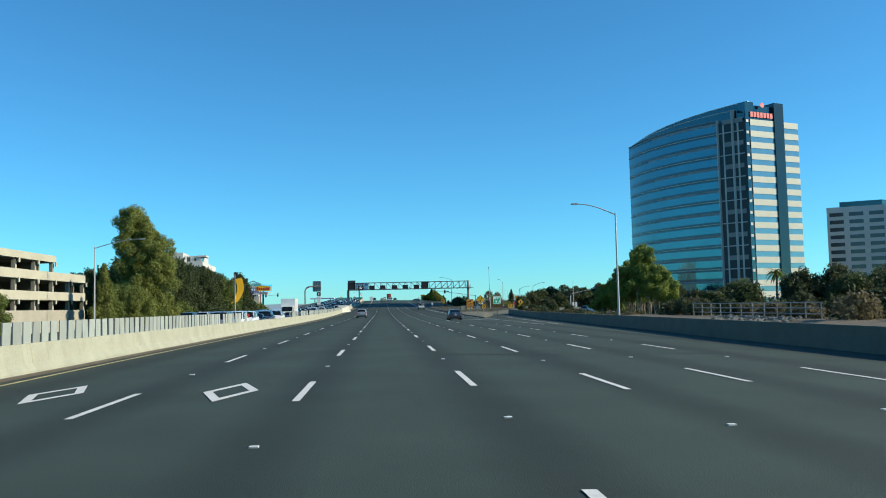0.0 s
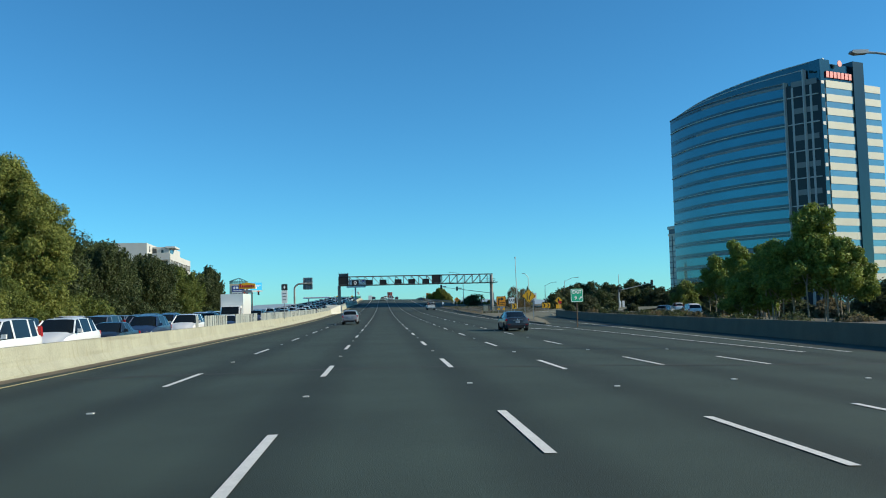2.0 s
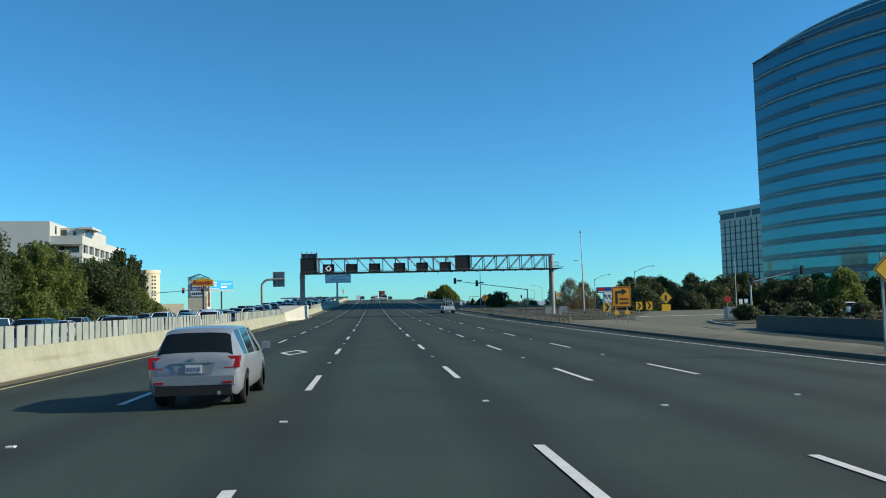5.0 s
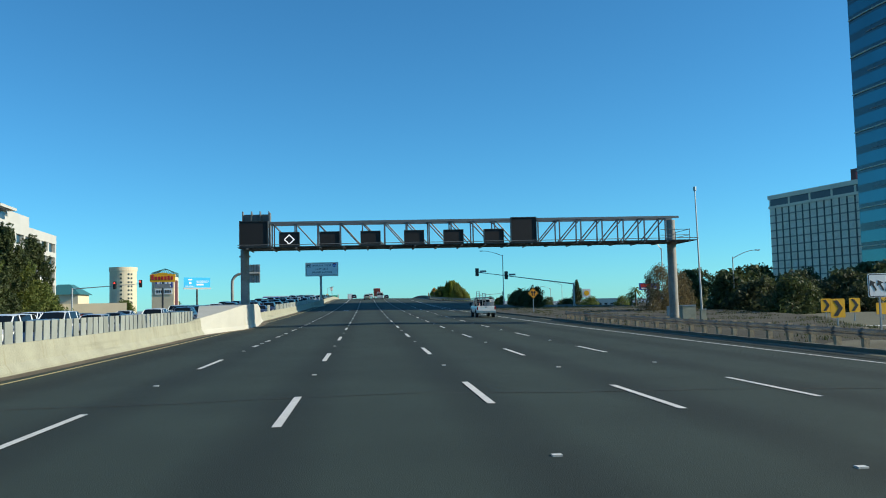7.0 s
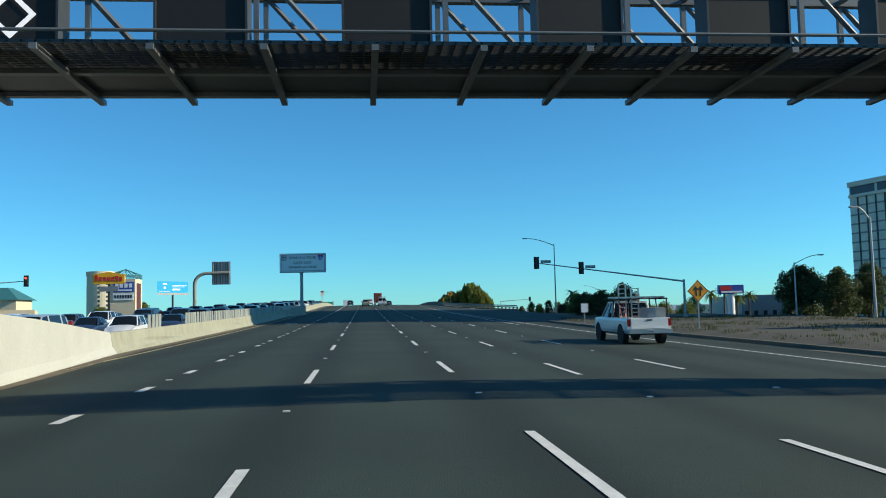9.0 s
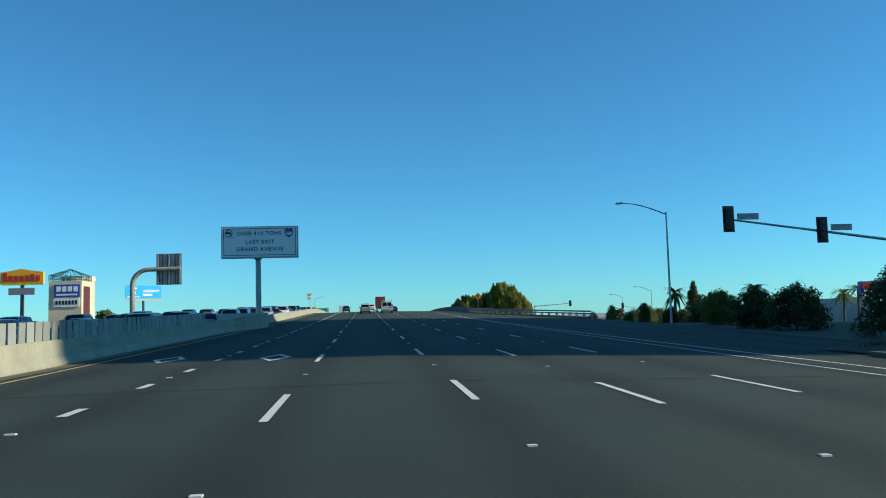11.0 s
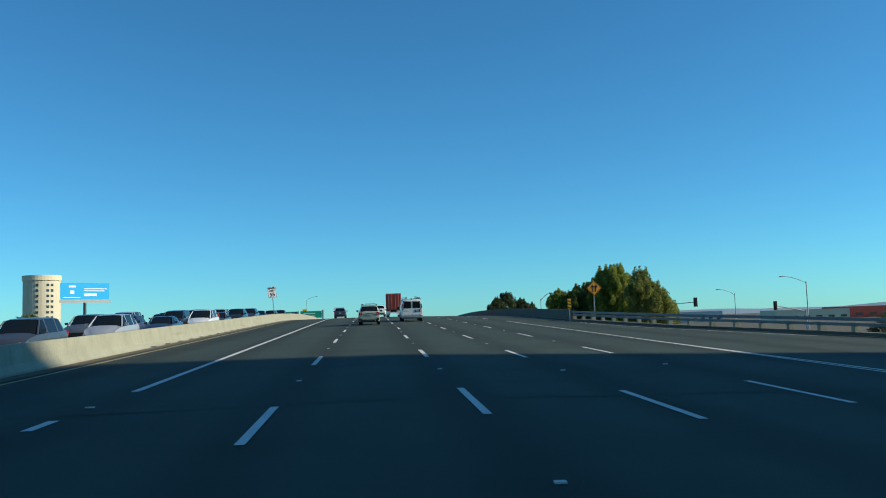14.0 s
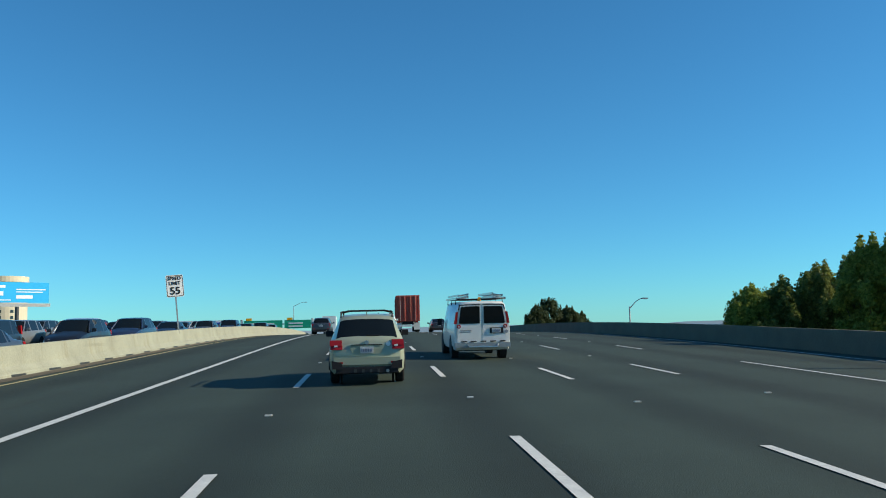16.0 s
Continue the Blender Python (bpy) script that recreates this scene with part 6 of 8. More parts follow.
def pickup(x, y):
    p = thing("pickup_truck", "white pickup truck with a ladder rack over its bed", "pickup truck")
    w, hy = 1.0, 2.85
    bm = bmesh.new()
    def ring(yy, zt, hw=1.0, zb=0.5):
        h = [(w * 0.95 * hw, zb), (w * hw, zb + 0.15), (w * hw, 0.8), (w * 0.985 * hw, zt - 0.12), (w * 0.95 * hw, zt)]
        return [(a, yy, b) for a, b in h] + [(-a, yy, b) for a, b in reversed(h)]
    loft(bm, [ring(-hy + 0.02, 1.18), ring(-0.35, 1.18), ring(1.2, 1.18), ring(1.3, 1.2), ring(2.4, 1.16), ring(2.75, 1.05, 0.95), ring(2.85, 0.9, 0.9, 0.6)])
    part("body", bm, "white_paint", p)
    bm = bmesh.new()
    lo = [bm.verts.new(q) for q in ((-0.93, -0.35, 1.18), (0.93, -0.35, 1.18), (0.92, 1.45, 1.18), (-0.92, 1.45, 1.18))]
    hi = [bm.verts.new(q) for q in ((-0.76, -0.2, 1.86), (0.76, -0.2, 1.86), (0.75, 0.75, 1.86), (-0.75, 0.75, 1.86))]
    for i in range(4):
        bm.faces.new((lo[i], lo[(i + 1) % 4], hi[(i + 1) % 4], hi[i]))
    bm.faces.new(hi)
    part("cab_glass", bm, "car_glass", p)
    bm = bmesh.new()
    box(bm, -0.79, 0.79, -0.28, 0.82, 1.84, 1.92)
    rounded(bm, 0.04, 2)
    part("roof", bm, "white_paint", p)
    for s in (1, -1):
        for a, b in (((s * 0.93, -0.35, 1.18), (s * 0.77, -0.2, 1.86)), ((s * 0.92, 1.42, 1.18), (s * 0.76, 0.75, 1.86)), ((s * 0.93, 0.5, 1.18), (s * 0.77, 0.4, 1.86))):
            bm = bmesh.new()
            tube(bm, a, b, 0.055, 0.05, 6)
            part("pillar", bm, "white_paint", p)
        for yy in (1.9, -1.75):
            wheel(p, s * 1.0, yy, 0.39, 0.24)
            bm = bmesh.new()
            tube(bm, (s * 0.75, yy, 0.45), (s * 1.005, yy, 0.45), 0.47, seg=20)
            part("wheel_arch", bm, "plastic", p)
        lens(p, "tail_light", s * 0.93 - 0.065, s * 0.93 + 0.06, -hy + 0.02, 0.82, 1.14, "red_lens", 0.08)
        bm = bmesh.new()
        box(bm, s * 1.02 - 0.03, s * 1.27, 1.0, 1.1, 1.22, 1.5)
        rounded(bm, 0.03, 1)
        part("door_mirror", bm, "plastic", p)
        # rack: legs and side rails
        for yy in (-2.7, -1.3, -0.42):
            bm = bmesh.new()
            tube(bm, (s * 0.93, yy, 1.16), (s * 0.86, yy, 2.02), 0.03, seg=6)
            part("rack_leg", bm, "black", p)
        bm = bmesh.new()
        tube(bm, (s * 0.86, -2.8, 2.02), (s * 0.86, 1.3, 2.05), 0.035, seg=6)
        part("rack_rail", bm, "black", p)
    for yy in (-2.7, -1.3, 0.4):
        bm = bmesh.new()
        tube(bm, (-0.9, yy, 2.04), (0.9, yy, 2.04), 0.03, seg=6)
        part("rack_bar", bm, "black", p)
    ladder(p, -2.9, 1.2, -0.45, 2.10, 0.4)
    ladder(p, -2.9, 0.8, 0.5, 2.10, 0.4)
    lens(p, "tailgate", -0.84, 0.84, -hy - 0.005, 0.72, 1.16, "white_paint", 0.06)
    lens(p, "tailgate_handle", -0.12, 0.12, -hy - 0.04, 1.06, 1.12, "black", 0.03)
    bm = bmesh.new()
    box(bm, -0.98, 0.98, -hy - 0.2, -hy, 0.5, 0.68)
    rounded(bm, 0.03, 2)
    part("rear_bumper", bm, "chrome", p)
    plate(p, 0, -hy - 0.215, 0.6)
    bm = bmesh.new()
    box(bm, -0.85, 0.85, -2.5, 2.4, 0.42, 0.56)
    part("underbody", bm, "black", p)
    # load: tool chest, upright stepladders, barrow handles
    bm = bmesh.new()
    box(bm, 0.0, 0.85, -2.6, -1.5, 1.1, 1.62)
    rounded(bm, 0.06, 2)
    part("tool_chest", bm, "board_back", p, "grey tool chest in the bed")
    for xx, yy, zz in ((-0.55, -0.75, 2.75), (0.1, -0.6, 2.55)):
        bm = bmesh.new()
        for s in (-0.17, 0.17):
            box(bm, xx + s - 0.025, xx + s + 0.025, yy - 0.04, yy + 0.04, 1.1, zz)
        for k in range(8):
            z = 1.2 + k * (zz - 1.25) / 7
            box(bm, xx - 0.17, xx + 0.17, yy - 0.03, yy + 0.03, z, z + 0.04)
        part("stepladder", bm, "chrome", p, "upright aluminium stepladder")
    for k in range(4):
        bm = bmesh.new()
        tube(bm, (-0.75 + k * 0.1, -0.9, 1.1), (-0.8 + k * 0.1, -0.7, 1.9), 0.02, seg=5)
        part("tool_handle", bm, "red_sign" if k % 2 else "black", p)
    return lay(p, x, y)


def container_truck(x, y):
    t = thing("container_truck", "red shipping container on a truck trailer", "truck")
    bm = bmesh.new()
    box(bm, -1.2, 1.2, 0, 12.2, 1.1, 3.7)
    c = part("container", bm, "container", t, "red corrugated shipping container")
    for k in range(11):
        xx = -1.1 + k * 0.22
        bm = bmesh.new()
        box(bm, xx - 0.045, xx + 0.045, -0.05, 0.0, 1.2, 3.6)
        part("corrugation", bm, "container", c)
    for xx in (-0.78, -0.3, 0.3, 0.78):
        bm = bmesh.new()
        tube(bm, (xx, -0.08, 1.15), (xx, -0.08, 3.65), 0.03, seg=6)
        for zz in (1.5, 2.1, 2.9, 3.4):
            box(bm, xx - 0.07, xx + 0.07, -0.09, -0.04, zz - 0.04, zz + 0.04)
        part("locking_bar", bm, "container_bar", c)
    for k in range(24):
        bm = bmesh.new()
        box(bm, -1.24, -1.2, 0.4 + k * 0.5, 0.62 + k * 0.5, 1.2, 3.55)
        part("side_corrugation", bm, "container", c)
    for xx in (-0.75, -0.3, 0.3, 0.75):
        bm = bmesh.new()
        tube(bm, (xx, -0.08, 1.15), (xx, -0.08, 3.6), 0.025, seg=6)
        part("locking_bar", bm, "steel", c)
    bm = bmesh.new()
    box(bm, -0.5, 0.5, 0.2, 12, 0.8, 1.08)
    part("chassis", bm, "black", t)
    bm = bmesh.new()
    box(bm, -1.15, 1.15, 0.0, 0.1, 0.55, 0.75)
    part("rear_guard", bm, "white_paint", t)
    for s in (1, -1):
        for yy in (1.0, 2.3, 9.5, 10.8):
            wheel(t, s * 1.2, yy, 0.5, 0.5)
        lens(t, "tail_light", s * 0.9 - 0.12, s * 0.9 + 0.12, 0.0, 0.98, 1.12, "red_lens", 0.06)
        bm = bmesh.new()
        box(bm, s * 0.9 - 0.3, s * 0.9 + 0.3, 0.35, 0.39, 0.25, 0.95)
        part("mud_flap", bm, "white_sign", t)
    bm = bmesh.new()
    box(bm, -1.15, 1.15, 12.6, 15.0, 0.9, 3.2)
    rounded(bm, 0.12, 2)
    part("cab", bm, "white_paint", t)
    return lay(t, x, y, -1.2)


def box_truck(x, y, turn=180, label="white box truck in the opposite queue"):
    t = thing("box_truck", label, "truck", "oncoming queue")
    bm = bmesh.new()
    box(bm, -1.15, 1.15, -3.4, 1.7, 0.9, 3.6)
    rounded(bm, 0.04, 1)
    part("cargo_box", bm, "white_paint", t, "plain white cargo box")
    bm = bmesh.new()
    prism_pts = [(1.75, 0.5), (3.4, 0.5), (3.45, 1.3), (2.95, 1.5), (2.5, 2.35), (1.75, 2.4)]
    a = [bm.verts.new((-1.0, yy, zz)) for yy, zz in prism_pts]
    b = [bm.verts.new((1.0, yy, zz)) for yy, zz in prism_pts]
    n = len(prism_pts)
    for i in range(n):
        bm.faces.new((a[i], a[(i + 1) % n], b[(i + 1) % n], b[i]))
    bm.faces.new(a)
    bm.faces.new(b[::-1])
    part("cab", bm, "white_paint", t)
    bm = bmesh.new()
    q = [bm.verts.new(v) for v in ((-0.88, 2.96, 1.55), (0.88, 2.96, 1.55), (0.84, 2.55, 2.28), (-0.84, 2.55, 2.28))]
    bm.faces.new(q)
    for v in q:
        v.co.y += 0.03
    part("windscreen", bm, "car_glass", t)
    for s in (1, -1):
        bm = bmesh.new()
        box(bm, s * 1.0 - 0.012, s * 1.0 + 0.012, 1.95, 2.6, 1.5, 2.15)
        part("side_window", bm, "car_glass", t)
        for yy in (2.5, -1.9):
            wheel(t, s * 1.02, yy, 0.42, 0.28)
        lens(t, "headlight", s * 0.72 - 0.16, s * 0.72 + 0.16, 3.44, 0.95, 1.15, "clear_lens", 0.08)
    lens(t, "grille", -0.5, 0.5, 3.45, 0.85, 1.2, "black", 0.06)
    bm = bmesh.new()
    box(bm, -0.9, 0.9, -3.3, 3.2, 0.55, 0.9)
    part("chassis", bm, "black", t)
    return lay(t, x, y, turn)


# traffic on this side
lay(car("compact_suv", "pale green compact estate car with black roof rails", "car", 4.45, 1.80, 1.66, "wagon", "suv_paint", 0.0, 0.345, rails=True, cladding=True), 0.92, 428.3)
lay(car("hatchback", "silver-blue hatchback with dark windows", "car", 4.2, 1.78, 1.55, "wagon", "silver_paint", 0.0, 0.32), -2.66, 147.4)
lay(car("sedan", "dark grey-blue sedan with alloy wheels", "car", 4.65, 1.82, 1.45, "saloon", "dark_paint", 0.0, 0.33), 10.75, 116.3)
work_van(4.9, 438.6)
pickup(13.2, 270.0)
container_truck(4.7, 491.5)
lay(car("suv", "white sport utility vehicle", "car", 4.7, 1.88, 1.72, "wagon", "white_paint", 0.03, 0.36, rails=True), 2.3, 482.0)
lay(car("hatchback", "dark grey hatchback ahead", "car", 4.3, 1.80, 1.55, "wagon", "dark_paint", 0.0, 0.33), -3.6, 487.5)
box_truck(-6.2, 556.0, 0, "white box truck far ahead on the climb")
lay(car("sedan", "dark sedan far ahead", "car", 4.6, 1.8, 1.45, "saloon", "dark_paint", 0.0, 0.33), 8.3, 499.5)

# queue on the far side of the median, built from four kinds
COATS = {"black": (0.015, 0.016, 0.02), "silver": (0.36, 0.38, 0.41), "charcoal": (0.05, 0.055, 0.065), "white": (0.72, 0.73, 0.72), "navy": (0.025, 0.04, 0.085), "grey": (0.16, 0.17, 0.18), "slate": (0.085, 0.095, 0.11)}
kinds = []
for coat, rgb in COATS.items():
    M["coat_" + coat] = paint_material(coat + "_coat", color=rgb)
    pm = "coat_" + coat
    kinds += [car("sedan", coat + " sedan in the slow opposite queue", "car", 4.6, 1.8, 1.45, "saloon", pm, 0.0, 0.33, group="oncoming queue", simple=True),
              car("suv", coat + " sport utility vehicle in the slow opposite queue", "car", 4.75, 1.9, 1.74, "wagon", pm, 0.03, 0.36, group="oncoming queue", simple=True),
              car("hatchback", coat + " hatchback in the slow opposite queue", "car", 4.2, 1.78, 1.55, "wagon", pm, 0.0, 0.32, group="oncoming queue", simple=True),
              car("minivan", coat + " minivan in the slow opposite queue", "car", 5.0, 1.95, 1.78, "van", pm, 0.0, 0.34, group="oncoming queue", simple=True)]
rq = random.Random(11)
spots = []
for lane, x in enumerate((-13.4, -17.0, -20.6, -24.2)):
    y = 66 + lane * 3.0
    while y < 545:
        if not (lane == 0 and 134 < y < 152) and not (lane > 0 and y < 106):
            spots.append((x + rq.uniform(-0.25, 0.25), y))
        y += rq.uniform(8.5, 15) if y > 150 else rq.uniform(7.4, 11)
# vehicles that stand out in the queue: kind, x, y
PINNED = ((15, -13.4, 431), (8, -13.4, 438.6), (1, -13.4, 449.5), (17, -13.4, 459), (3, -17, 447),
          (15, -13.4, 84.4), (13, -13.4, 91.6), (0, -13.4, 98.4), (17, -13.4, 105.2), (13, -13.4, 116), (5, -13.4, 405), (9, -13.4, 393.2), (14, -17, 403), (27, -13.4, 381))
spots = [(x, y, None) for x, y in spots if not any(abs(x - px) < 1.8 and abs(y - py) < 6.6 for _, px, py in PINNED)] + [(px, py, k) for k, px, py in PINNED]
used = set()
for x, y, pin in spots:
    k = rq.randrange(len(kinds)) if pin is None else pin
    s = -math.degrees(math.atan((road_z(y + 2) - road_z(y - 2)) / 4))
    m = pose(x, y, on_road(x, y), s, 0, 180)
    if k not in used:
        used.add(k)
        kinds[k].matrix_basis = m
    else:
        copy_thing(kinds[k], m)
for k, ob in enumerate(kinds):
    if k not in used:
        y = 552 + 9 * (k // 4)
        ob.matrix_basis = pose(-13.4 - 3.6 * (k % 4), y, on_road(-14, y), 0, 0, 180)
box_truck(-14.6, 143.0)

# ---------------------------------------------------------------- right-hand paving, kerbs and rails
strip("gore_pavement", lambda y: [16.75 + (sway([(148, 17.2), (165, 22), (190, 32), (215, 40), (238, 42), (252, 42)], y) - 16.75) * k / 6 for k in range(7)],
      [148 + 4 * i for i in range(26)], lambda x, y: on_road(x, y) + 0.012, "asphalt", "grey asphalt where the off-ramp parts", "ramp")
strip("ramp_paving", lambda y: [17.6 + (sway([(184, 28.4), (192, 30.5), (204, 32), (215, 40), (228, 56), (262, 74)], y) - 17.6) * k / 10 for k in range(11)],
      [184 + 3 * i for i in range(27)], lambda x, y: on_road(x, y) + 0.018, "ramp_worn", "worn pale olive paving of the off-ramp", "ramp")
strip("ramp_edge", lambda y: [33.5 + 2.4 * k for k in range(11)], [231.4, 231.9, 232.4], lambda x, y: on_road(x, y) + 0.034, "white", "pale painted line across the end of the ramp", "road marking")


def street_corner():
    """A kerbed bed at the corner of ramp and street, with a cabinet and a low post on it."""
    pts = [(29.6, 194.5), (30.6, 201), (32.8, 208), (37, 213.5), (43, 217), (50, 217.5), (50, 194.5)]
    def slab(name, lift, inset, material, label):
        bm = bmesh.new()
        cx, cy = 40.0, 205.0
        p = [(cx + (x - cx) * inset, cy + (y - cy) * inset) for x, y in pts]
        hi = [bm.verts.new((x, y, on_road(x, y) + lift)) for x, y in p]
        lo = [bm.verts.new((x, y, on_road(x, y) - 0.4)) for x, y in p]
        for i in range(len(p)):
            j = (i + 1) % len(p)
            bm.faces.new((lo[i], lo[j], hi[j], hi[i]))
        bm.faces.new(hi)
        return tagged(part(name, bm, material), label, "pavement", kind="structure")
    slab("corner_kerb", 0.16, 1.0, "concrete", "concrete kerb round the corner bed")
    slab("corner_bed", 0.21, 0.95, "soil_and_shade", "dark planted bed at the street corner")
    c = thing("utility_cabinet", "grey steel utility cabinet on the corner bed", "cabinet", at=pose(36.4, 210.6, on_road(36, 210) + 0.2))
    bm = bmesh.new()
    box(bm, -0.7, 0.7, -0.4, 0.4, 0, 1.15)
    rounded(bm, 0.03, 1)
    part("body", bm, "steel", c)
    bm = bmesh.new()
    box(bm, -0.62, -0.02, -0.43, -0.40, 0.1, 1.05)
    box(bm, 0.02, 0.62, -0.43, -0.40, 0.1, 1.05)
    part("door", bm, "steel", c)
    for i, (x, y) in enumerate(((34.6, 203.5), (37.5, 205), (40.5, 208), (44, 211), (42, 202), (46.5, 205), (38, 199))):
        tree(x, y, on_road(x, y) + 0.2, 1.5 + 0.25 * math.sin(i * 2), 1.4, "leaf_shade" if i % 2 else "leaf_dark", "dark clipped shrub on the corner bed", "bush", 950 + i, 1800, 0.13, 0.08, "corner shrubs")


street_corner()


def guard_rail():
    """Steel beam on timber posts along the kerb, shielding the sign post."""
    r = thing("guard_rail", "weathered steel guard rail on pale timber posts", "guard rail", kind="structure")
    def at(y):
        return sway([(206, 18.9), (225, 19.0), (246, 18.8), (258, 19.2)], y)
    for k in range(27):
        y = 207 + k * 1.9
        x = at(y)
        bm = bmesh.new()
        box(bm, x + 0.06, x + 0.28, y - 0.1, y + 0.1, on_road(x, y) - 0.1, on_road(x, y) + 0.86)
        part("post", bm, "pale_bark", r)
    bm = bmesh.new()
    prev = None
    for k in range(53):
        y = 206.4 + k * 0.97
        x, z = at(y), on_road(at(y), y) + 0.12
        cur = [bm.verts.new((x + d, y, z + h)) for d, h in ((0.05, 0.36), (0.0, 0.41), (-0.02, 0.47), (0.045, 0.52), (-0.02, 0.58), (0.0, 0.64), (0.05, 0.70))]
        if prev:
            for i in range(6):
                bm.faces.new((prev[i], prev[i + 1], cur[i + 1], cur[i]))
        prev = cur
    bmesh.ops.solidify(bm, geom=list(bm.faces), thickness=0.012)
    part("beam", bm, "post_steel", r)


guard_rail()
# a dusty island between freeway and ramp, running on behind the kerb
ISLE_IN = [(137, 17.3), (150, 17.4), (185, 17.9), (210, 18.5), (225, 18.4), (246, 18.2), (268, 18.6), (312, 18.0)]
ISLE_OUT = [(137, 17.8), (150, 20.0), (165, 22.5), (185, 25.0), (215, 28.0), (235, 34), (250, 41), (270, 44), (312, 44)]


def isle_height(x, y):
    k = min((x - sway(ISLE_IN, y)) / 2.0, (sway(ISLE_OUT, y) - x) / 2.0, (y - 137) / 6.0)
    return on_road(x, y) + 0.05 + 0.22 * ease(k) + 0.10 * noise.noise((x * 0.35, y * 0.35, 0.0)) * ease(k)


# from y 212 the soil colour is darkened in place of tree shadow
strip("verge", lambda y: [sway(ISLE_IN, y) + (sway(ISLE_OUT, y) - sway(ISLE_IN, y)) * k / 14 for k in range(15)], [212 + 2.5 * i for i in range(41)],
      isle_height, "soil_and_shade", "dusty verge with dry grass between freeway and ramp, its brown darkened as tree shade", "verge")
strip("gore_dirt", lambda y: [sway(ISLE_IN, y) + (sway(ISLE_OUT, y) - sway(ISLE_IN, y)) * k / 14 for k in range(15)], [137 + 2.5 * i for i in range(31)],
      isle_height, "pale_dirt", "bare pale dirt in the nose between freeway and ramp", "verge")


def grass_tufts():
    """Dry blades scattered in patches over the verge."""
    rs = random.Random(31)
    verts, faces = [], []
    for k in range(3200):
        y = 311 - 99 * rs.random() ** 1.5
        a, b = sway(ISLE_IN, y), sway(ISLE_OUT, y)
        x = a + (b - a) * rs.uniform(0.04, 0.96)
        if noise.noise((x * 0.22, y * 0.16, 4.0)) < -0.05:
            continue
        z = isle_height(x, y)
        for i in range(9):
            an, h, r = rs.uniform(0, 6.28), rs.uniform(0.05, 0.20), rs.uniform(0, 0.35)
            px, py = x + r * math.cos(an * 3), y + r * math.sin(an * 3)
            dx, dy = math.cos(an) * 0.022, math.sin(an) * 0.022
            o = len(verts)
            verts += [(px - dx, py - dy, z - 0.03), (px + dx, py + dy, z - 0.03), (px + dy * 4 * h, py - dx * 4 * h, z + h)]
            faces.append((o, o + 1, o + 2))
    me = bpy.data.meshes.new("grass")
    me.from_pydata(verts, [], faces)
    me.materials.append(M["leaf_shade"])
    tagged(new("grass", me), "tufts of dry grass on the dusty verge", "grass", kind="stuff")


grass_tufts()


def kerb(name, pts, h, w, material, label):
    return wall_along(name, pts, h, w, material, label, 3.0)


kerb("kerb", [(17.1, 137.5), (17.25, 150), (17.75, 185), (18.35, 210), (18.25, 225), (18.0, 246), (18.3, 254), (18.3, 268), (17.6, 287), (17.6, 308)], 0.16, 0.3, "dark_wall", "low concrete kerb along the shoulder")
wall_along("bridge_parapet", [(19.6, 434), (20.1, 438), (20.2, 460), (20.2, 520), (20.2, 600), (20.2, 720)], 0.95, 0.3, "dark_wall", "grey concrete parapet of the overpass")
solid_line("ramp_line", 19.5, 84, 150, 0.15, "white", "white line along the off-ramp", off=lambda y: sway([(84, -0.6), (95, 0.1), (112, 1.0), (131, 2.2), (150, 3.2)], y))
solid_line("merge_line", 13.45, 300, 402, 0.12, "white", "white line where the on-ramp joins", off=lambda y: sway([(300, -0.1), (340, 0.0), (402, 0.2)], y))
solid_line("shoulder_line", 18.6, 396, 640, 0.13, "white", "white shoulder line on the overpass", off=lambda y: sway([(396, 4.2), (406, 1.9), (417, 0.1), (434, -0.2), (446, 0.4), (900, 0.4)], y))
solid_line("gore_stripe", 14.0, 117.5, 124, 0.35, "white", "white arrow stripe in the exit lane", off=lambda y: (120 - y) * 0.35)


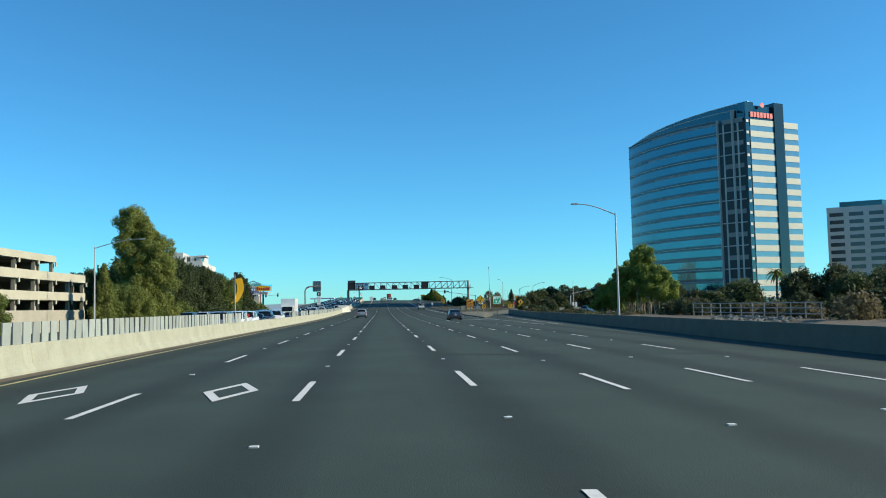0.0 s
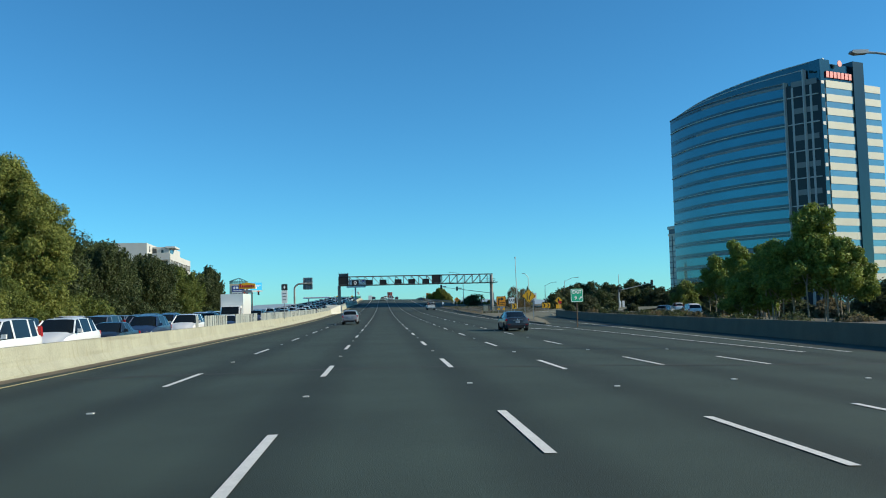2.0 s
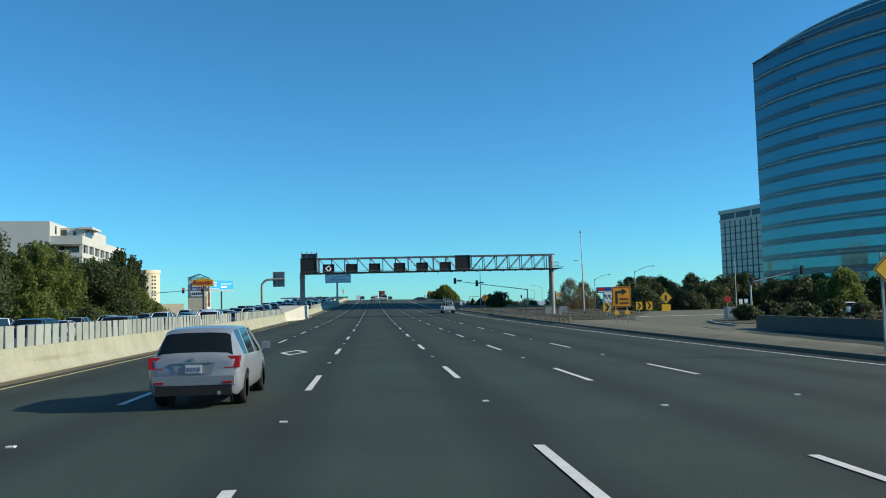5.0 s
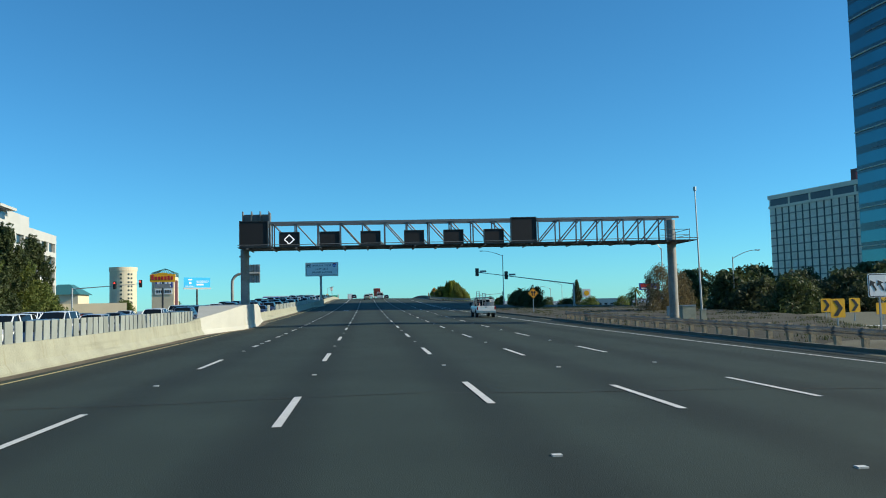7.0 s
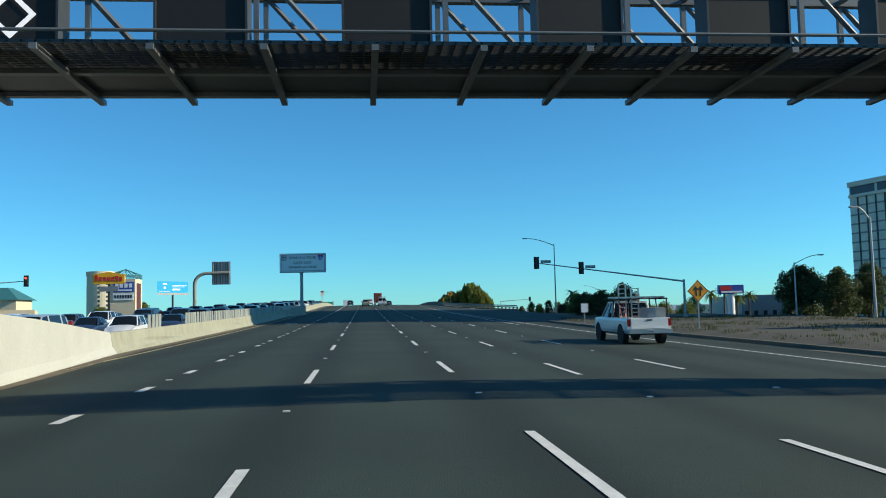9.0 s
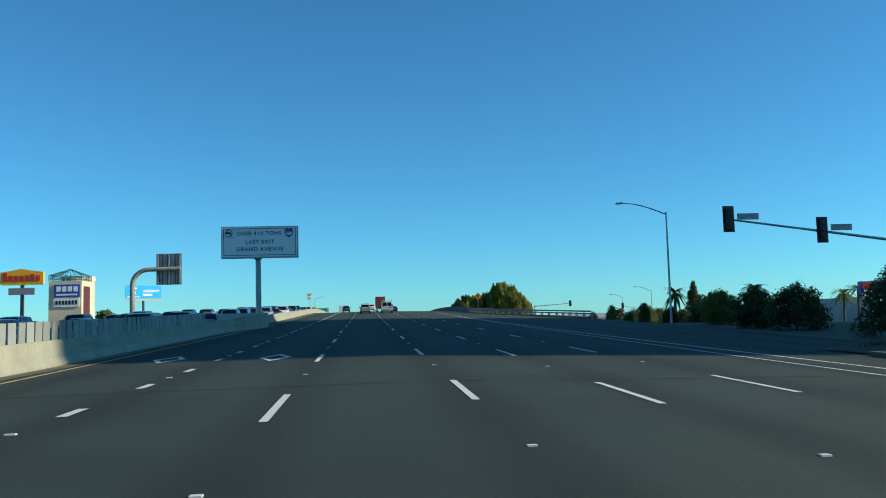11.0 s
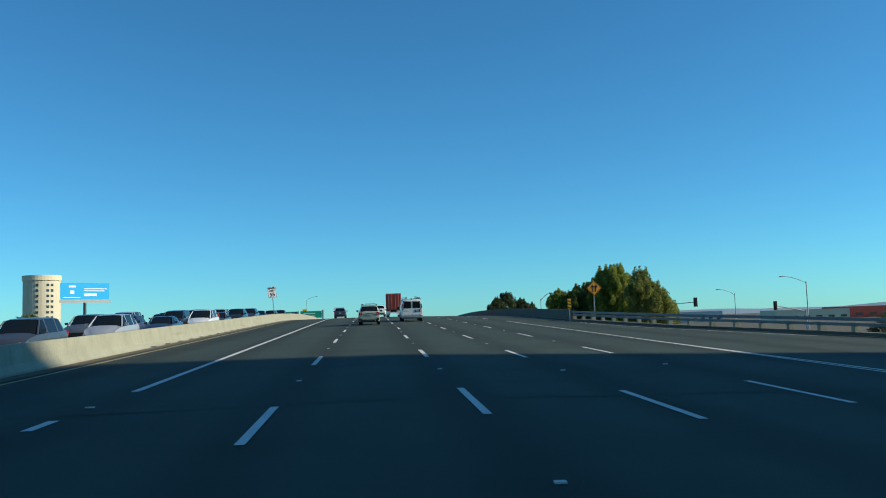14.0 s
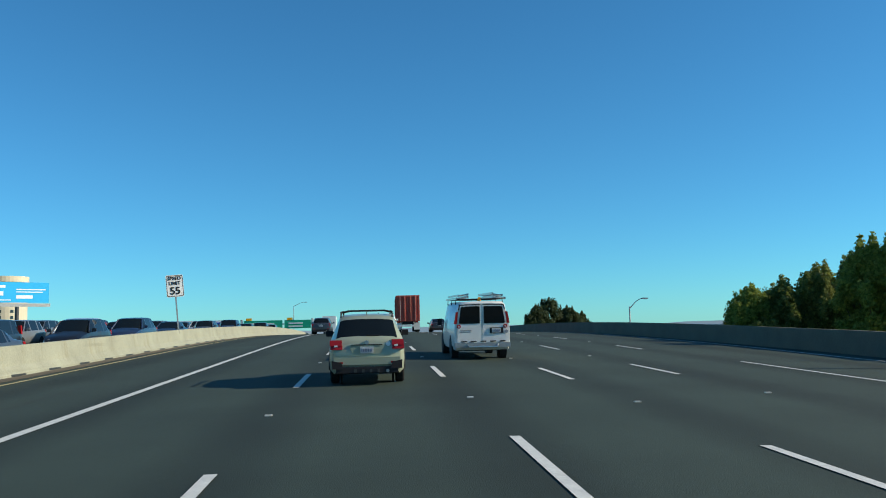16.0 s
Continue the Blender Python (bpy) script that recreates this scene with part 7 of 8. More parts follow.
def bridge_rail():
    r = thing("bridge_rail", "grey steel bridge rail on short concrete posts", "guard rail", kind="structure")
    pts = [(27.6, 380), (26.1, 392), (23.7, 404), (21.4, 413), (20.7, 421), (19.75, 433.6)]
    dense = []
    for (x0, y0), (x1, y1) in zip(pts, pts[1:]):
        n = max(1, int(math.hypot(x1 - x0, y1 - y0) / 2.2))
        dense += [(x0 + (x1 - x0) * i / n, y0 + (y1 - y0) * i / n) for i in range(n)]
    dense.append(pts[-1])
    for x, y in dense:
        z = on_road(x, y)
        bm = bmesh.new()
        box(bm, x + 0.0, x + 0.28, y - 0.16, y + 0.16, z - 0.1, z + 0.62)
        rounded(bm, 0.02, 1)
        part("post", bm, "concrete", r)
    for (x0, y0), (x1, y1) in zip(dense, dense[1:]):
        for dz, h in ((0.44, 0.16), (0.70, 0.18)):
            bm = bmesh.new()
            z0, z1 = on_road(x0, y0) + dz, on_road(x1, y1) + dz
            v = [bm.verts.new(c) for c in ((x0 - 0.05, y0, z0), (x1 - 0.05, y1, z1), (x1 - 0.05, y1, z1 + h), (x0 - 0.05, y0, z0 + h),
                                           (x0 + 0.1, y0, z0), (x1 + 0.1, y1, z1), (x1 + 0.1, y1, z1 + h), (x0 + 0.1, y0, z0 + h))]
            for f in ((0, 1, 2, 3), (7, 6, 5, 4), (3, 2, 6, 7), (4, 5, 1, 0)):
                bm.faces.new([v[i] for i in f])
            part("rail", bm, "gantry", r)
    bm = bmesh.new()
    for (x0, y0), (x1, y1) in zip(dense, dense[1:]):
        a = [bm.verts.new((x0 + d, y0, on_road(x0, y0) + h)) for d, h in ((-0.25, -0.1), (-0.25, 0.15), (0.35, 0.15), (0.35, -0.9))]
        b = [bm.verts.new((x1 + d, y1, on_road(x1, y1) + h)) for d, h in ((-0.25, -0.1), (-0.25, 0.15), (0.35, 0.15), (0.35, -0.9))]
        for i in range(3):
            bm.faces.new((a[i], a[i + 1], b[i + 1], b[i]))
    part("plinth", bm, "dark_wall", r)


bridge_rail()


# ---------------------------------------------------------------- signs
def post_sign(name, label, x, y, zc, w, h, material, base=None, shape="rect", category="road sign", posts=1, post="steel", border=None):
    s = thing(name, label, category)
    z0 = (on_road(x, y) if base is None else base) - 0.15
    for i in range(posts):
        px = x if posts == 1 else x + (i - 0.5) * w * 0.6
        bm = bmesh.new()
        box(bm, px - 0.04, px + 0.04, y + 0.03, y + 0.11, z0, zc + h * 0.35)
        part("post", bm, post, s)
    bm = bmesh.new()
    if shape == "diamond":
        o = [(0, -h / 2), (w / 2, 0), (0, h / 2), (-w / 2, 0)]
    else:
        c = 0.06 * min(w, h)
        o = [(-w / 2 + c, -h / 2), (w / 2 - c, -h / 2), (w / 2, -h / 2 + c), (w / 2, h / 2 - c), (w / 2 - c, h / 2), (-w / 2 + c, h / 2), (-w / 2, h / 2 - c), (-w / 2, -h / 2 + c)]
    prism(bm, [(x + a, zc + b) for a, b in o], y, y + 0.03)
    p = part("sign_face", bm, material, s)
    if border:
        bm = bmesh.new()
        vo = [bm.verts.new((x + a * 0.95, y - 0.004, zc + b * 0.95)) for a, b in o]
        vi = [bm.verts.new((x + a * 0.89, y - 0.004, zc + b * 0.89)) for a, b in o]
        for k in range(len(o)):
            j = (k + 1) % len(o)
            bm.faces.new((vo[k], vo[j], vi[j], vi[k]))
        part("border", bm, border, s)
    return s


def mark(s, pts, y, material, name="symbol"):
    bm = bmesh.new()
    prism(bm, pts, y - 0.012, y - 0.003)
    return part(name, bm, material, s)


def arrow_pts(x, z, size, ang):
    o = [(-0.08, -0.5), (0.08, -0.5), (0.08, 0.1), (0.3, 0.1), (0, 0.5), (-0.3, 0.1), (-0.08, 0.1)]
    c, s = math.cos(ang), math.sin(ang)
    return [(x + size * (a * c - b * s), z + size * (a * s + b * c)) for a, b in o]


e = post_sign("exit_sign", "green exit sign with white numerals on a wooden post", 18.08, 126.4, 2.43, 1.17, 1.18, "green_sign", post="bark", border="white_sign")
text("lettering", "EXIT", 0.42, pose(18.08, 126.39, 2.72, *FACE), "white_sign", e, bold=0.01)
text("lettering", "9", 0.44, pose(17.95, 126.39, 2.18, *FACE), "white_sign", e, bold=0.01)
mark(e, arrow_pts(18.42, 2.2, 0.36, -0.8), 126.4, "white_sign", "arrow")

d = post_sign("lane_drop_sign", "yellow diamond lane merge sign", 19.1, 157, 2.75, 1.75, 1.75, "yellow_sign", shape="diamond", border="black_sign", posts=2)
mark(d, [(18.85, 2.3), (18.93, 2.3), (18.93, 3.2), (18.85, 3.2)], 157, "black_sign")
mark(d, [(19.1, 2.3), (19.2, 2.3), (19.2, 2.6), (19.4, 2.9), (19.4, 3.2), (19.3, 3.2), (19.3, 2.95), (19.1, 2.65)], 157, "black_sign")

o = post_sign("signal_ahead_sign", "orange construction sign with a bent arrow and flags", 21.3, 197.6, 2.3, 1.62, 1.72, "orange_sign", posts=2, border="black_sign")
mark(o, [(20.8, 1.70), (20.98, 1.70), (20.98, 2.60), (21.35, 2.60), (21.35, 2.43), (21.8, 2.71), (21.35, 2.99), (21.35, 2.80), (20.8, 2.80)], 197.6, "black_sign")
for i, (w, z) in enumerate(((0.62, 2.12), (0.66, 1.78))):
    t = text("lettering", ("SIGNAL", "AHEAD")[i], 0.24, pose(21.55, 197.585, z, *FACE), "black_sign", o, bold=0.006)
for k in (-0.45, 0.45):
    mark(o, [(21.3 + k - 0.25, 0.85), (21.3 + k + 0.25, 0.85), (21.3 + k + 0.12, 1.2), (21.3 + k - 0.12, 1.2)], 197.6, "yellow_sign", "warning_flag")
post_sign("crossing_sign", "yellow diamond crossing sign with a plate below", 40.4, 241, 2.37, 1.75, 1.75, "yellow_sign", base=-0.75, shape="diamond", border="black_sign")
panel(bpy.data.objects["crossing_sign"], "lower_plate", 39.8, 41.0, 241, 0.56, 1.45, "yellow_sign", 0.03)
mark(bpy.data.objects["crossing_sign"], [(40.28, 2.0), (40.4, 1.9), (40.52, 2.0), (40.55, 2.45), (40.46, 2.78), (40.34, 2.78), (40.25, 2.45)], 240.99, "black_sign", "symbol")
w = post_sign("lane_arrow_sign", "white lane arrow sign", 26.45, 219.4, 2.5, 1.25, 1.2, "white_sign", border="black_sign")
for k in (-0.35, 0.05, 0.4):
    mark(w, arrow_pts(26.45 + k, 2.5, 0.6, 0.5 if k < 0.3 else -0.3), 219.4, "black_sign", "arrow")
for x, y, m in ((28.0, 226.0, 0), (37.8, 244.6, 0), (38.0, 240.9, 0)):
    c = post_sign("chevron_sign", "yellow chevron sign with a black arrowhead", x, y, 1.32, 0.88, 1.1, "yellow_sign")
    mark(c, [(x - 0.28, 0.87), (x - 0.02, 0.87), (x + 0.3, 1.32), (x - 0.02, 1.77), (x - 0.28, 1.77), (x + 0.04, 1.32)], y, "black_sign", "arrowhead")
for x in (60.7, 61.6):
    post_sign("street_sign", "small white street sign at the corner", x, 263, 1.1, 0.6, 1.7, "white_sign", base=-0.7)
post_sign("object_marker", "red diamond end-of-road marker", 32.7, 203, 1.9, 0.75, 0.75, "red_sign", shape="diamond")
for x, y, zc in ((20.9, 280.5, 3.35), (20.8, 429.7, 7.1)):
    c = post_sign("divided_lane_sign", "orange diamond lane sign with two black arrows", x, y, zc, 1.35, 1.35, "orange_sign", shape="diamond", border="black_sign")
    mark(c, arrow_pts(x - 0.13, zc, 0.62, 0.1), y, "black_sign", "arrow")
    mark(c, arrow_pts(x + 0.15, zc, 0.62, -0.1), y, "black_sign", "arrow")
post_sign("small_notice", "small white notice on a post by the kerb", 18.4, 298, 2.55, 0.6, 0.75, "white_sign", border="black_sign")
c = post_sign("hazard_marker", "striped yellow and black hazard marker on the rail end", 19.5, 433.8, 5.85, 0.32, 0.95, "yellow_sign")
for k in range(3):
    mark(c, [(19.36, 5.50 + k * 0.3), (19.64, 5.38 + k * 0.3), (19.64, 5.50 + k * 0.3), (19.36, 5.62 + k * 0.3)], 433.8, "black_sign", "stripe")
sp = post_sign("speed_sign", "white speed limit sign on the median barrier", -10.2, 457, 8.72, 0.98, 1.3, "white_sign", base=on_road(-10.3, 457) + 0.9, border="black_sign", category="road sign")
text("lettering", "SPEED", 0.28, pose(-10.2, 456.985, 9.16, *FACE), "black_sign", sp, bold=0.005)
text("lettering", "LIMIT", 0.28, pose(-10.2, 456.985, 8.88, *FACE), "black_sign", sp, bold=0.005)
text("lettering", "55", 0.6, pose(-10.2, 456.985, 8.42, *FACE), "black_sign", sp, bold=0.012)
y, z0 = 149, on_road(-10.3, 149)
s = post_sign("carpool_sign", "black and white carpool sign on the median", -10.1, y, z0 + 4.35, 0.68, 0.7, "black_sign", base=z0 + 0.9)
mark(s, [(-10.1, z0 + 4.1), (-9.98, z0 + 4.35), (-10.1, z0 + 4.6), (-10.22, z0 + 4.35)], y, "white_sign", "diamond_mark")
bm = bmesh.new()
prism(bm, [(-10.42, z0 + 2.5), (-9.78, z0 + 2.55), (-9.76, z0 + 3.98), (-10.44, z0 + 3.98)], y, y + 0.03)
part("lower_panel", bm, "white_sign", s)
for k in range(3):
    mark(s, [(-10.32, z0 + 3.6 - k * 0.35), (-9.9, z0 + 3.6 - k * 0.35), (-9.9, z0 + 3.7 - k * 0.35), (-10.32, z0 + 3.7 - k * 0.35)], y, "board_back", "lettering_bar")


def banner(x, y):
    """A tall yellow banner bowed by the wind on its post."""
    z0 = on_road(-10.3, y)
    s = thing("banner", "wind-bowed yellow banner on a thin post on the median barrier", "banner")
    bm = bmesh.new()
    tube(bm, (x, y, z0 + 0.85), (x, y, z0 + 4.6), 0.035, 0.03, 8)
    part("post", bm, "pole", s)
    bm = bmesh.new()
    prev = None
    for k in range(15):
        q = k / 14
        cx = x + 0.10 + 0.42 * math.sin(math.pi * (0.12 + 0.80 * q)) - 0.28 * q
        z = z0 + 4.25 - 1.85 * q
        cur = [bm.verts.new((cx + d * 0.24, y - 0.05 + 0.12 * math.sin(3 * q) + e, z + 0.05 * d)) for d, e in ((-1, 0), (1, 0.05), (1, 0.07), (-1, 0.02))]
        if prev:
            for i in range(4):
                bm.faces.new((prev[i], prev[(i + 1) % 4], cur[(i + 1) % 4], cur[i]))
        else:
            bm.faces.new(cur)
        prev = cur
    bm.faces.new(prev[::-1])
    part("cloth", bm, "yellow_sign", s, "bright yellow cloth", smooth=True)
    bm = bmesh.new()
    prism(bm, [(x - 0.06, z0 + 4.12), (x + 0.26, z0 + 4.2), (x + 0.10, z0 + 4.75), (x - 0.10, z0 + 4.72)], y, y + 0.03)
    part("top_sign", bm, "black_sign", s)


banner(-10.2, 65.4)


def turn_sign(ob, x, y, angle):
    """Turn a finished sign about its own post."""
    ob.matrix_basis = pose(x, y, 0, 0, 0, angle) @ pose(-x, -y, 0)


turn_sign(e, 18.08, 126.4, 9)
sp.matrix_basis = pose(-10.2, 457, 5.9, 0, -5, 16) @ pose(10.2, -457, -5.9)


def cantilever_sign():
    s = thing("cantilever_sign", "back of a highway sign on a curved grey post", "road sign")
    y = 425.2
    bm = bmesh.new()
    zb = on_road(-34, y) - 0.2
    pts = [(-37.2, y - 0.55, zb), (-37.2, y - 0.55, 10.2)]
    for k in range(1, 9):
        a = k / 8 * math.pi / 2
        pts.append((-37.2 + 2.6 * (1 - math.cos(a)), y - 0.55, 10.2 + 2.55 * math.sin(a)))
    pts.append((-29.5, y - 0.55, 12.8))
    pipe(bm, pts, 0.42, 0.36, 14)
    part("curved_post", bm, "post_steel", s, smooth=True)
    for z0, z1 in ((12.75, 15.4), (10.2, 12.72)):
        bm = bmesh.new()
        box(bm, -33.5, -29.4, y + 0.05, y + 0.1, z0, z1)
        p = part("panel_back", bm, "board_back", s)
        for k in range(10):
            bm = bmesh.new()
            xx = -33.35 + k * 0.42
            box(bm, xx - 0.05, xx + 0.05, y - 0.03, y + 0.05, z0 + 0.03, z1 - 0.03)
            part("rib", bm, "dark_steel" if k % 3 else "steel", p)
    for xx in (-33.2, -31.4, -29.7):
        bm = bmesh.new()
        box(bm, xx - 0.09, xx + 0.09, y - 0.22, y - 0.03, 10.4, 15.2)
        part("hanger_beam", bm, "steel", s)
    return s


cantilever_sign()


# ---------------------------------------------------------------- signals and poles
def signal_head(parent, x, y, z, lit=False):
    bm = bmesh.new()
    box(bm, x - 0.18, x + 0.18, y, y + 0.2, z - 0.55, z + 0.55)
    rounded(bm, 0.03, 1)
    h = part("signal_head", bm, "black_sign", parent)
    bm = bmesh.new()
    box(bm, x - 0.3, x + 0.3, y + 0.2, y + 0.22, z - 0.68, z + 0.68)
    part("back_plate", bm, "black_sign", h)
    for i, m in enumerate(("red_lens", "yellow_sign", "green_sign")):
        bm = bmesh.new()
        tube(bm, (x, y - 0.06, z + 0.35 - i * 0.35), (x, y + 0.01, z + 0.35 - i * 0.35), 0.13, seg=12)
        part("lamp", bm, "red_glow" if (lit and i == 0) else "black_sign", h)


M["red_glow"] = glow("red_signal", (1.0, 0.05, 0.03), 3.0)


def mast_signal(xp, y, z0, ztop, xe, ze, heads, label, lit=False):
    s = thing("traffic_signal", label, "traffic light")
    bm = bmesh.new()
    tube(bm, (xp, y, z0), (xp, y, ztop), 0.16, 0.13, 10)
    part("mast", bm, "pole", s)
    bm = bmesh.new()
    tube(bm, (xp, y, ztop - 0.2), (xe, y, ze), 0.10, 0.05, 8)
    part("arm", bm, "pole", s)
    for k, sx in heads:
        x = xp + (xe - xp) * k
        z = ztop + (ze - ztop) * k
        signal_head(s, x, y - 0.3, z, lit)
        if sx:
            bm = bmesh.new()
            box(bm, x + 0.45, x + 1.6, y - 0.16, y - 0.13, z - 0.05, z + 0.28)
            part("street_sign", bm, "board_back", s)
    return s


mast_signal(36.5, 323, 0.3, 5.6, 19.7, 7.75, ((1.0, 1), (0.70, 1)), "long mast arm with dark signal heads over the ramp")
mast_signal(-52, 337, -0.9, 7.0, -40, 7.5, ((1.0, 0), (0.62, 0)), "mast arm with red signals over the cross street", lit=True)
mast_signal(68, 482, -0.9, 4.6, 63.1, 5.4, ((1.0, 0),), "street signal below the overpass")
mast_signal(41, 480, -0.9, 6.0, 49.7, 6.3, ((1.0, 0),), "street signal below the overpass")
mast_signal(57.4, 252, -0.6, 4.6, 65.5, 6.1, ((1.0, 0), (0.02, 0)), "street signal at the end of the off-ramp")
slim = thing("street_pole", "tall slim steel pole at the end of the off-ramp", "pole", at=pose(61.7, 267, -0.6))
bm = bmesh.new()
tube(bm, (0, 0, 0), (0, 0, 9.4), 0.11, 0.06, 8)
part("shaft", bm, "pole", slim)
bm = bmesh.new()
box(bm, -0.45, -0.12, -0.14, 0.14, 3.2, 4.2)
rounded(bm, 0.03, 1)
part("signal_head", bm, "black_sign", slim)
for x, y, w, h in ((23.4, 237.4, 0.95, 1.35), (25.5, 239.8, 0.4, 1.05)):
    c = thing("utility_box", "pale grey utility box behind the guard rail", "utility box", at=pose(x, y, on_road(x, y) + 0.15))
    bm = bmesh.new()
    box(bm, -w / 2, w / 2, -w / 3, w / 3, 0, h)
    rounded(bm, 0.04, 2)
    part("body", bm, "concrete", c)
    bm = bmesh.new()
    box(bm, -w / 2 - 0.03, w / 2 + 0.03, -w / 3 - 0.03, w / 3 + 0.03, h, h + 0.05)
    part("lid", bm, "steel", c)
street_lamp(74.2, 493, -0.9, 9.4, 4.0, "slim lamp post on the street below", group="street lamps")
street_lamp(78, 530, -0.9, 8.6, 3.4, "slim lamp post on the street below", group="street lamps")
street_lamp(-20, 640, 4, 13.5, 3.0, "distant lamp post over the crest", side=1, group="street lamps")
street_lamp(30.4, 500.8, 0, 8.0, 1.6, "distant lamp post over the crest", side=1, group="street lamps")
street_lamp(55.4, 334, -0.9, 7.9, 3.4, "slim lamp post with a curved arm", side=1, group="street lamps")
street_lamp(43.6, 298.5, -0.7, 9.7, 1.2, "tall lamp post with a short arm beyond the gantry", group="street lamps")
solid("camera_mast", lambda bm: (tube(bm, (34.3, 261.6, -0.4), (34.1, 261.6, 13.2), 0.12, 0.06, 8), tube(bm, (34.1, 261.6, 13.1), (34.1, 261.6, 13.5), 0.17, 0.17, 8)), "pole", "tall thin camera mast beside the ramp", "mast")
solid("control_cabinet", lambda bm: (box(bm, 29.4, 30.6, 257.5, 258.2, -0.4, 1.5), rounded(bm, 0.03, 1)), "board_back", "grey roadside control cabinet", "cabinet")


# ---------------------------------------------------------------- places on the left
def garage():
    """Open parking decks: parapets on columns, each deck a slab behind its parapet."""
    g = thing("parking_garage", "pale concrete open-deck parking garage", "parking garage")
    for y1, z0, z1 in ((120.7, 8.95, 9.85), (132.3, 6.45, 7.6), (132.3, 3.75, 4.9)):
        bm = bmesh.new()
        box(bm, -44.3, -44.0, 40, y1, z0, z1)
        rounded(bm, 0.03, 1)
        part("parapet", bm, "garage_wall", g)
        bm = bmesh.new()
        box(bm, -78, -44.31, y1 - 0.3, y1, z0 + 0.002, z1 - 0.002)
        part("end_parapet", bm, "garage_wall", g)
        bm = bmesh.new()
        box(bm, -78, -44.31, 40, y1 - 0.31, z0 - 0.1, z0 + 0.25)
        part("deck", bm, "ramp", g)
    bm = bmesh.new()
    box(bm, -44.25, -44.02, 40, 132.2, -1.2, 2.4)
    part("base_wall", bm, "deck", g)
    for k in range(16):
        y = 42.5 + 6 * k
        bm = bmesh.new()
        box(bm, -44.8, -44.32, y - 0.25, y + 0.25, -1, 8.85 if y < 122 else 6.35)
        part("column", bm, "deck", g)
        for z in (8.95, 6.45, 3.75):
            if z < 8 or y < 122:
                bm = bmesh.new()
                box(bm, -44.0, -43.86, y - 0.2, y + 0.2, z - 0.55, z + 0.05)
                part("corbel", bm, "garage_wall", g)
    # added dark blocks fill the decks, their colour standing in for interior shade
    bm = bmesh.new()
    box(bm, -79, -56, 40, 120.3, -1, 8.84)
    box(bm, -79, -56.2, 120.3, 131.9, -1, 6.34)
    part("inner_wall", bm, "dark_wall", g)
    # the same dark shade colour closes the open ends
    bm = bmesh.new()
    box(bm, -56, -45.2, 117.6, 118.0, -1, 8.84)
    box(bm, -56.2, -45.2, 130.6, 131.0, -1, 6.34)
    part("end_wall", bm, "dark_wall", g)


garage()


def pylon():
    s = thing("store_tower", "cream store sign tower with a teal lattice roof", "sign tower")
    x0, x1, y0, y1, z = -79.2, -71.1, 505, 513, 15.8
    bm = bmesh.new()
    box(bm, x0, x1, y0, y1, -1, z)
    part("wall", bm, "cream", s)
    bm = bmesh.new()
    box(bm, x1 + 0.0, x1 + 0.06, y0 + 1.5, y1 - 1.5, 4.5, 14.5)
    part("maroon_panel", bm, "maroon", s)
    bm = bmesh.new()
    n = 6
    for k in range(n + 1):
        fx = x0 + (x1 - x0) * k / n
        fy = y0 + (y1 - y0) * k / n
        for a, b in (((fx, y0), (fx, y0)), ((fx, y1), (fx, y1)), ((x0, fy), (x0, fy)), ((x1, fy), (x1, fy))):
            tube(bm, (*a, z), (*b, z + 1.5), 0.08, seg=4)
        cx, cy = (x0 + x1) / 2, (y0 + y1) / 2
        for p in ((fx, y0), (fx, y1), (x0, fy), (x1, fy)):
            tube(bm, (*p, z + 1.5), (cx, cy, z + 3.3), 0.07, seg=4)
    for zz in (z + 0.4, z + 0.8, z + 1.15, z + 1.5):
        for a, b in (((x0, y0), (x1, y0)), ((x1, y0), (x1, y1)), ((x1, y1), (x0, y1)), ((x0, y1), (x0, y0))):
            tube(bm, (*a, zz), (*b, zz), 0.07, seg=4)
    part("lattice_roof", bm, "teal", s)
    p = panel(s, "blue_panel", -77.8, -71.5, y0 - 0.25, 11.7, 14.9, "blue_sign", 0.2, "navy store panel with white bars")
    for k in range(4):
        panel(p, "letter_bar", -77.2 + k * 1.4, -76.2 + k * 1.4, y0 - 0.32, 13.1, 14.4, "white_sign", 0.06)
    panel(p, "small_bar", -77.2, -72.1, y0 - 0.32, 12.1, 12.5, "white_sign", 0.06)
    p = panel(s, "pale_panel", -77.9, -71.6, y0 - 0.25, 9.2, 11.4, "white_sign", 0.2)
    for k in range(7):
        panel(p, "letter_bar", -77.4 + k * 0.8, -76.9 + k * 0.8, y0 - 0.32, 9.8, 10.8, "black_sign", 0.06)


pylon()


def diner_sign():
    s = thing("diner_sign", "yellow diner sign with red bars on a dark post", "sign")
    y = 436.6
    bm = bmesh.new()
    box(bm, -59.6, -59.1, y + 0.1, y + 0.6, -1, 11.6)
    part("post", bm, "dark_steel", s)
    bm = bmesh.new()
    prism(bm, [(-63.0, 11.5), (-62.7, 11.35), (-56.0, 11.35), (-55.7, 11.5), (-55.7, 13.6), (-57.5, 13.85), (-59.4, 14.2), (-61.3, 13.85), (-63.0, 13.6)], y, y + 0.6)
    p = part("sign_face", bm, "yellow_sign", s)
    for k in range(7):
        h = (1.5, 1.0, 1.0, 1.0, 1.0, 1.2, 1.0)[k]
        panel(p, "letter_bar", -62.5 + k * 0.93, -61.85 + k * 0.93, y - 0.08, 12.0, 12.0 + h, "red_sign", 0.07)
    panel(s, "lower_sign", -61.6, -57.2, y, 9.6, 10.8, "board_back", 0.4)


diner_sign()


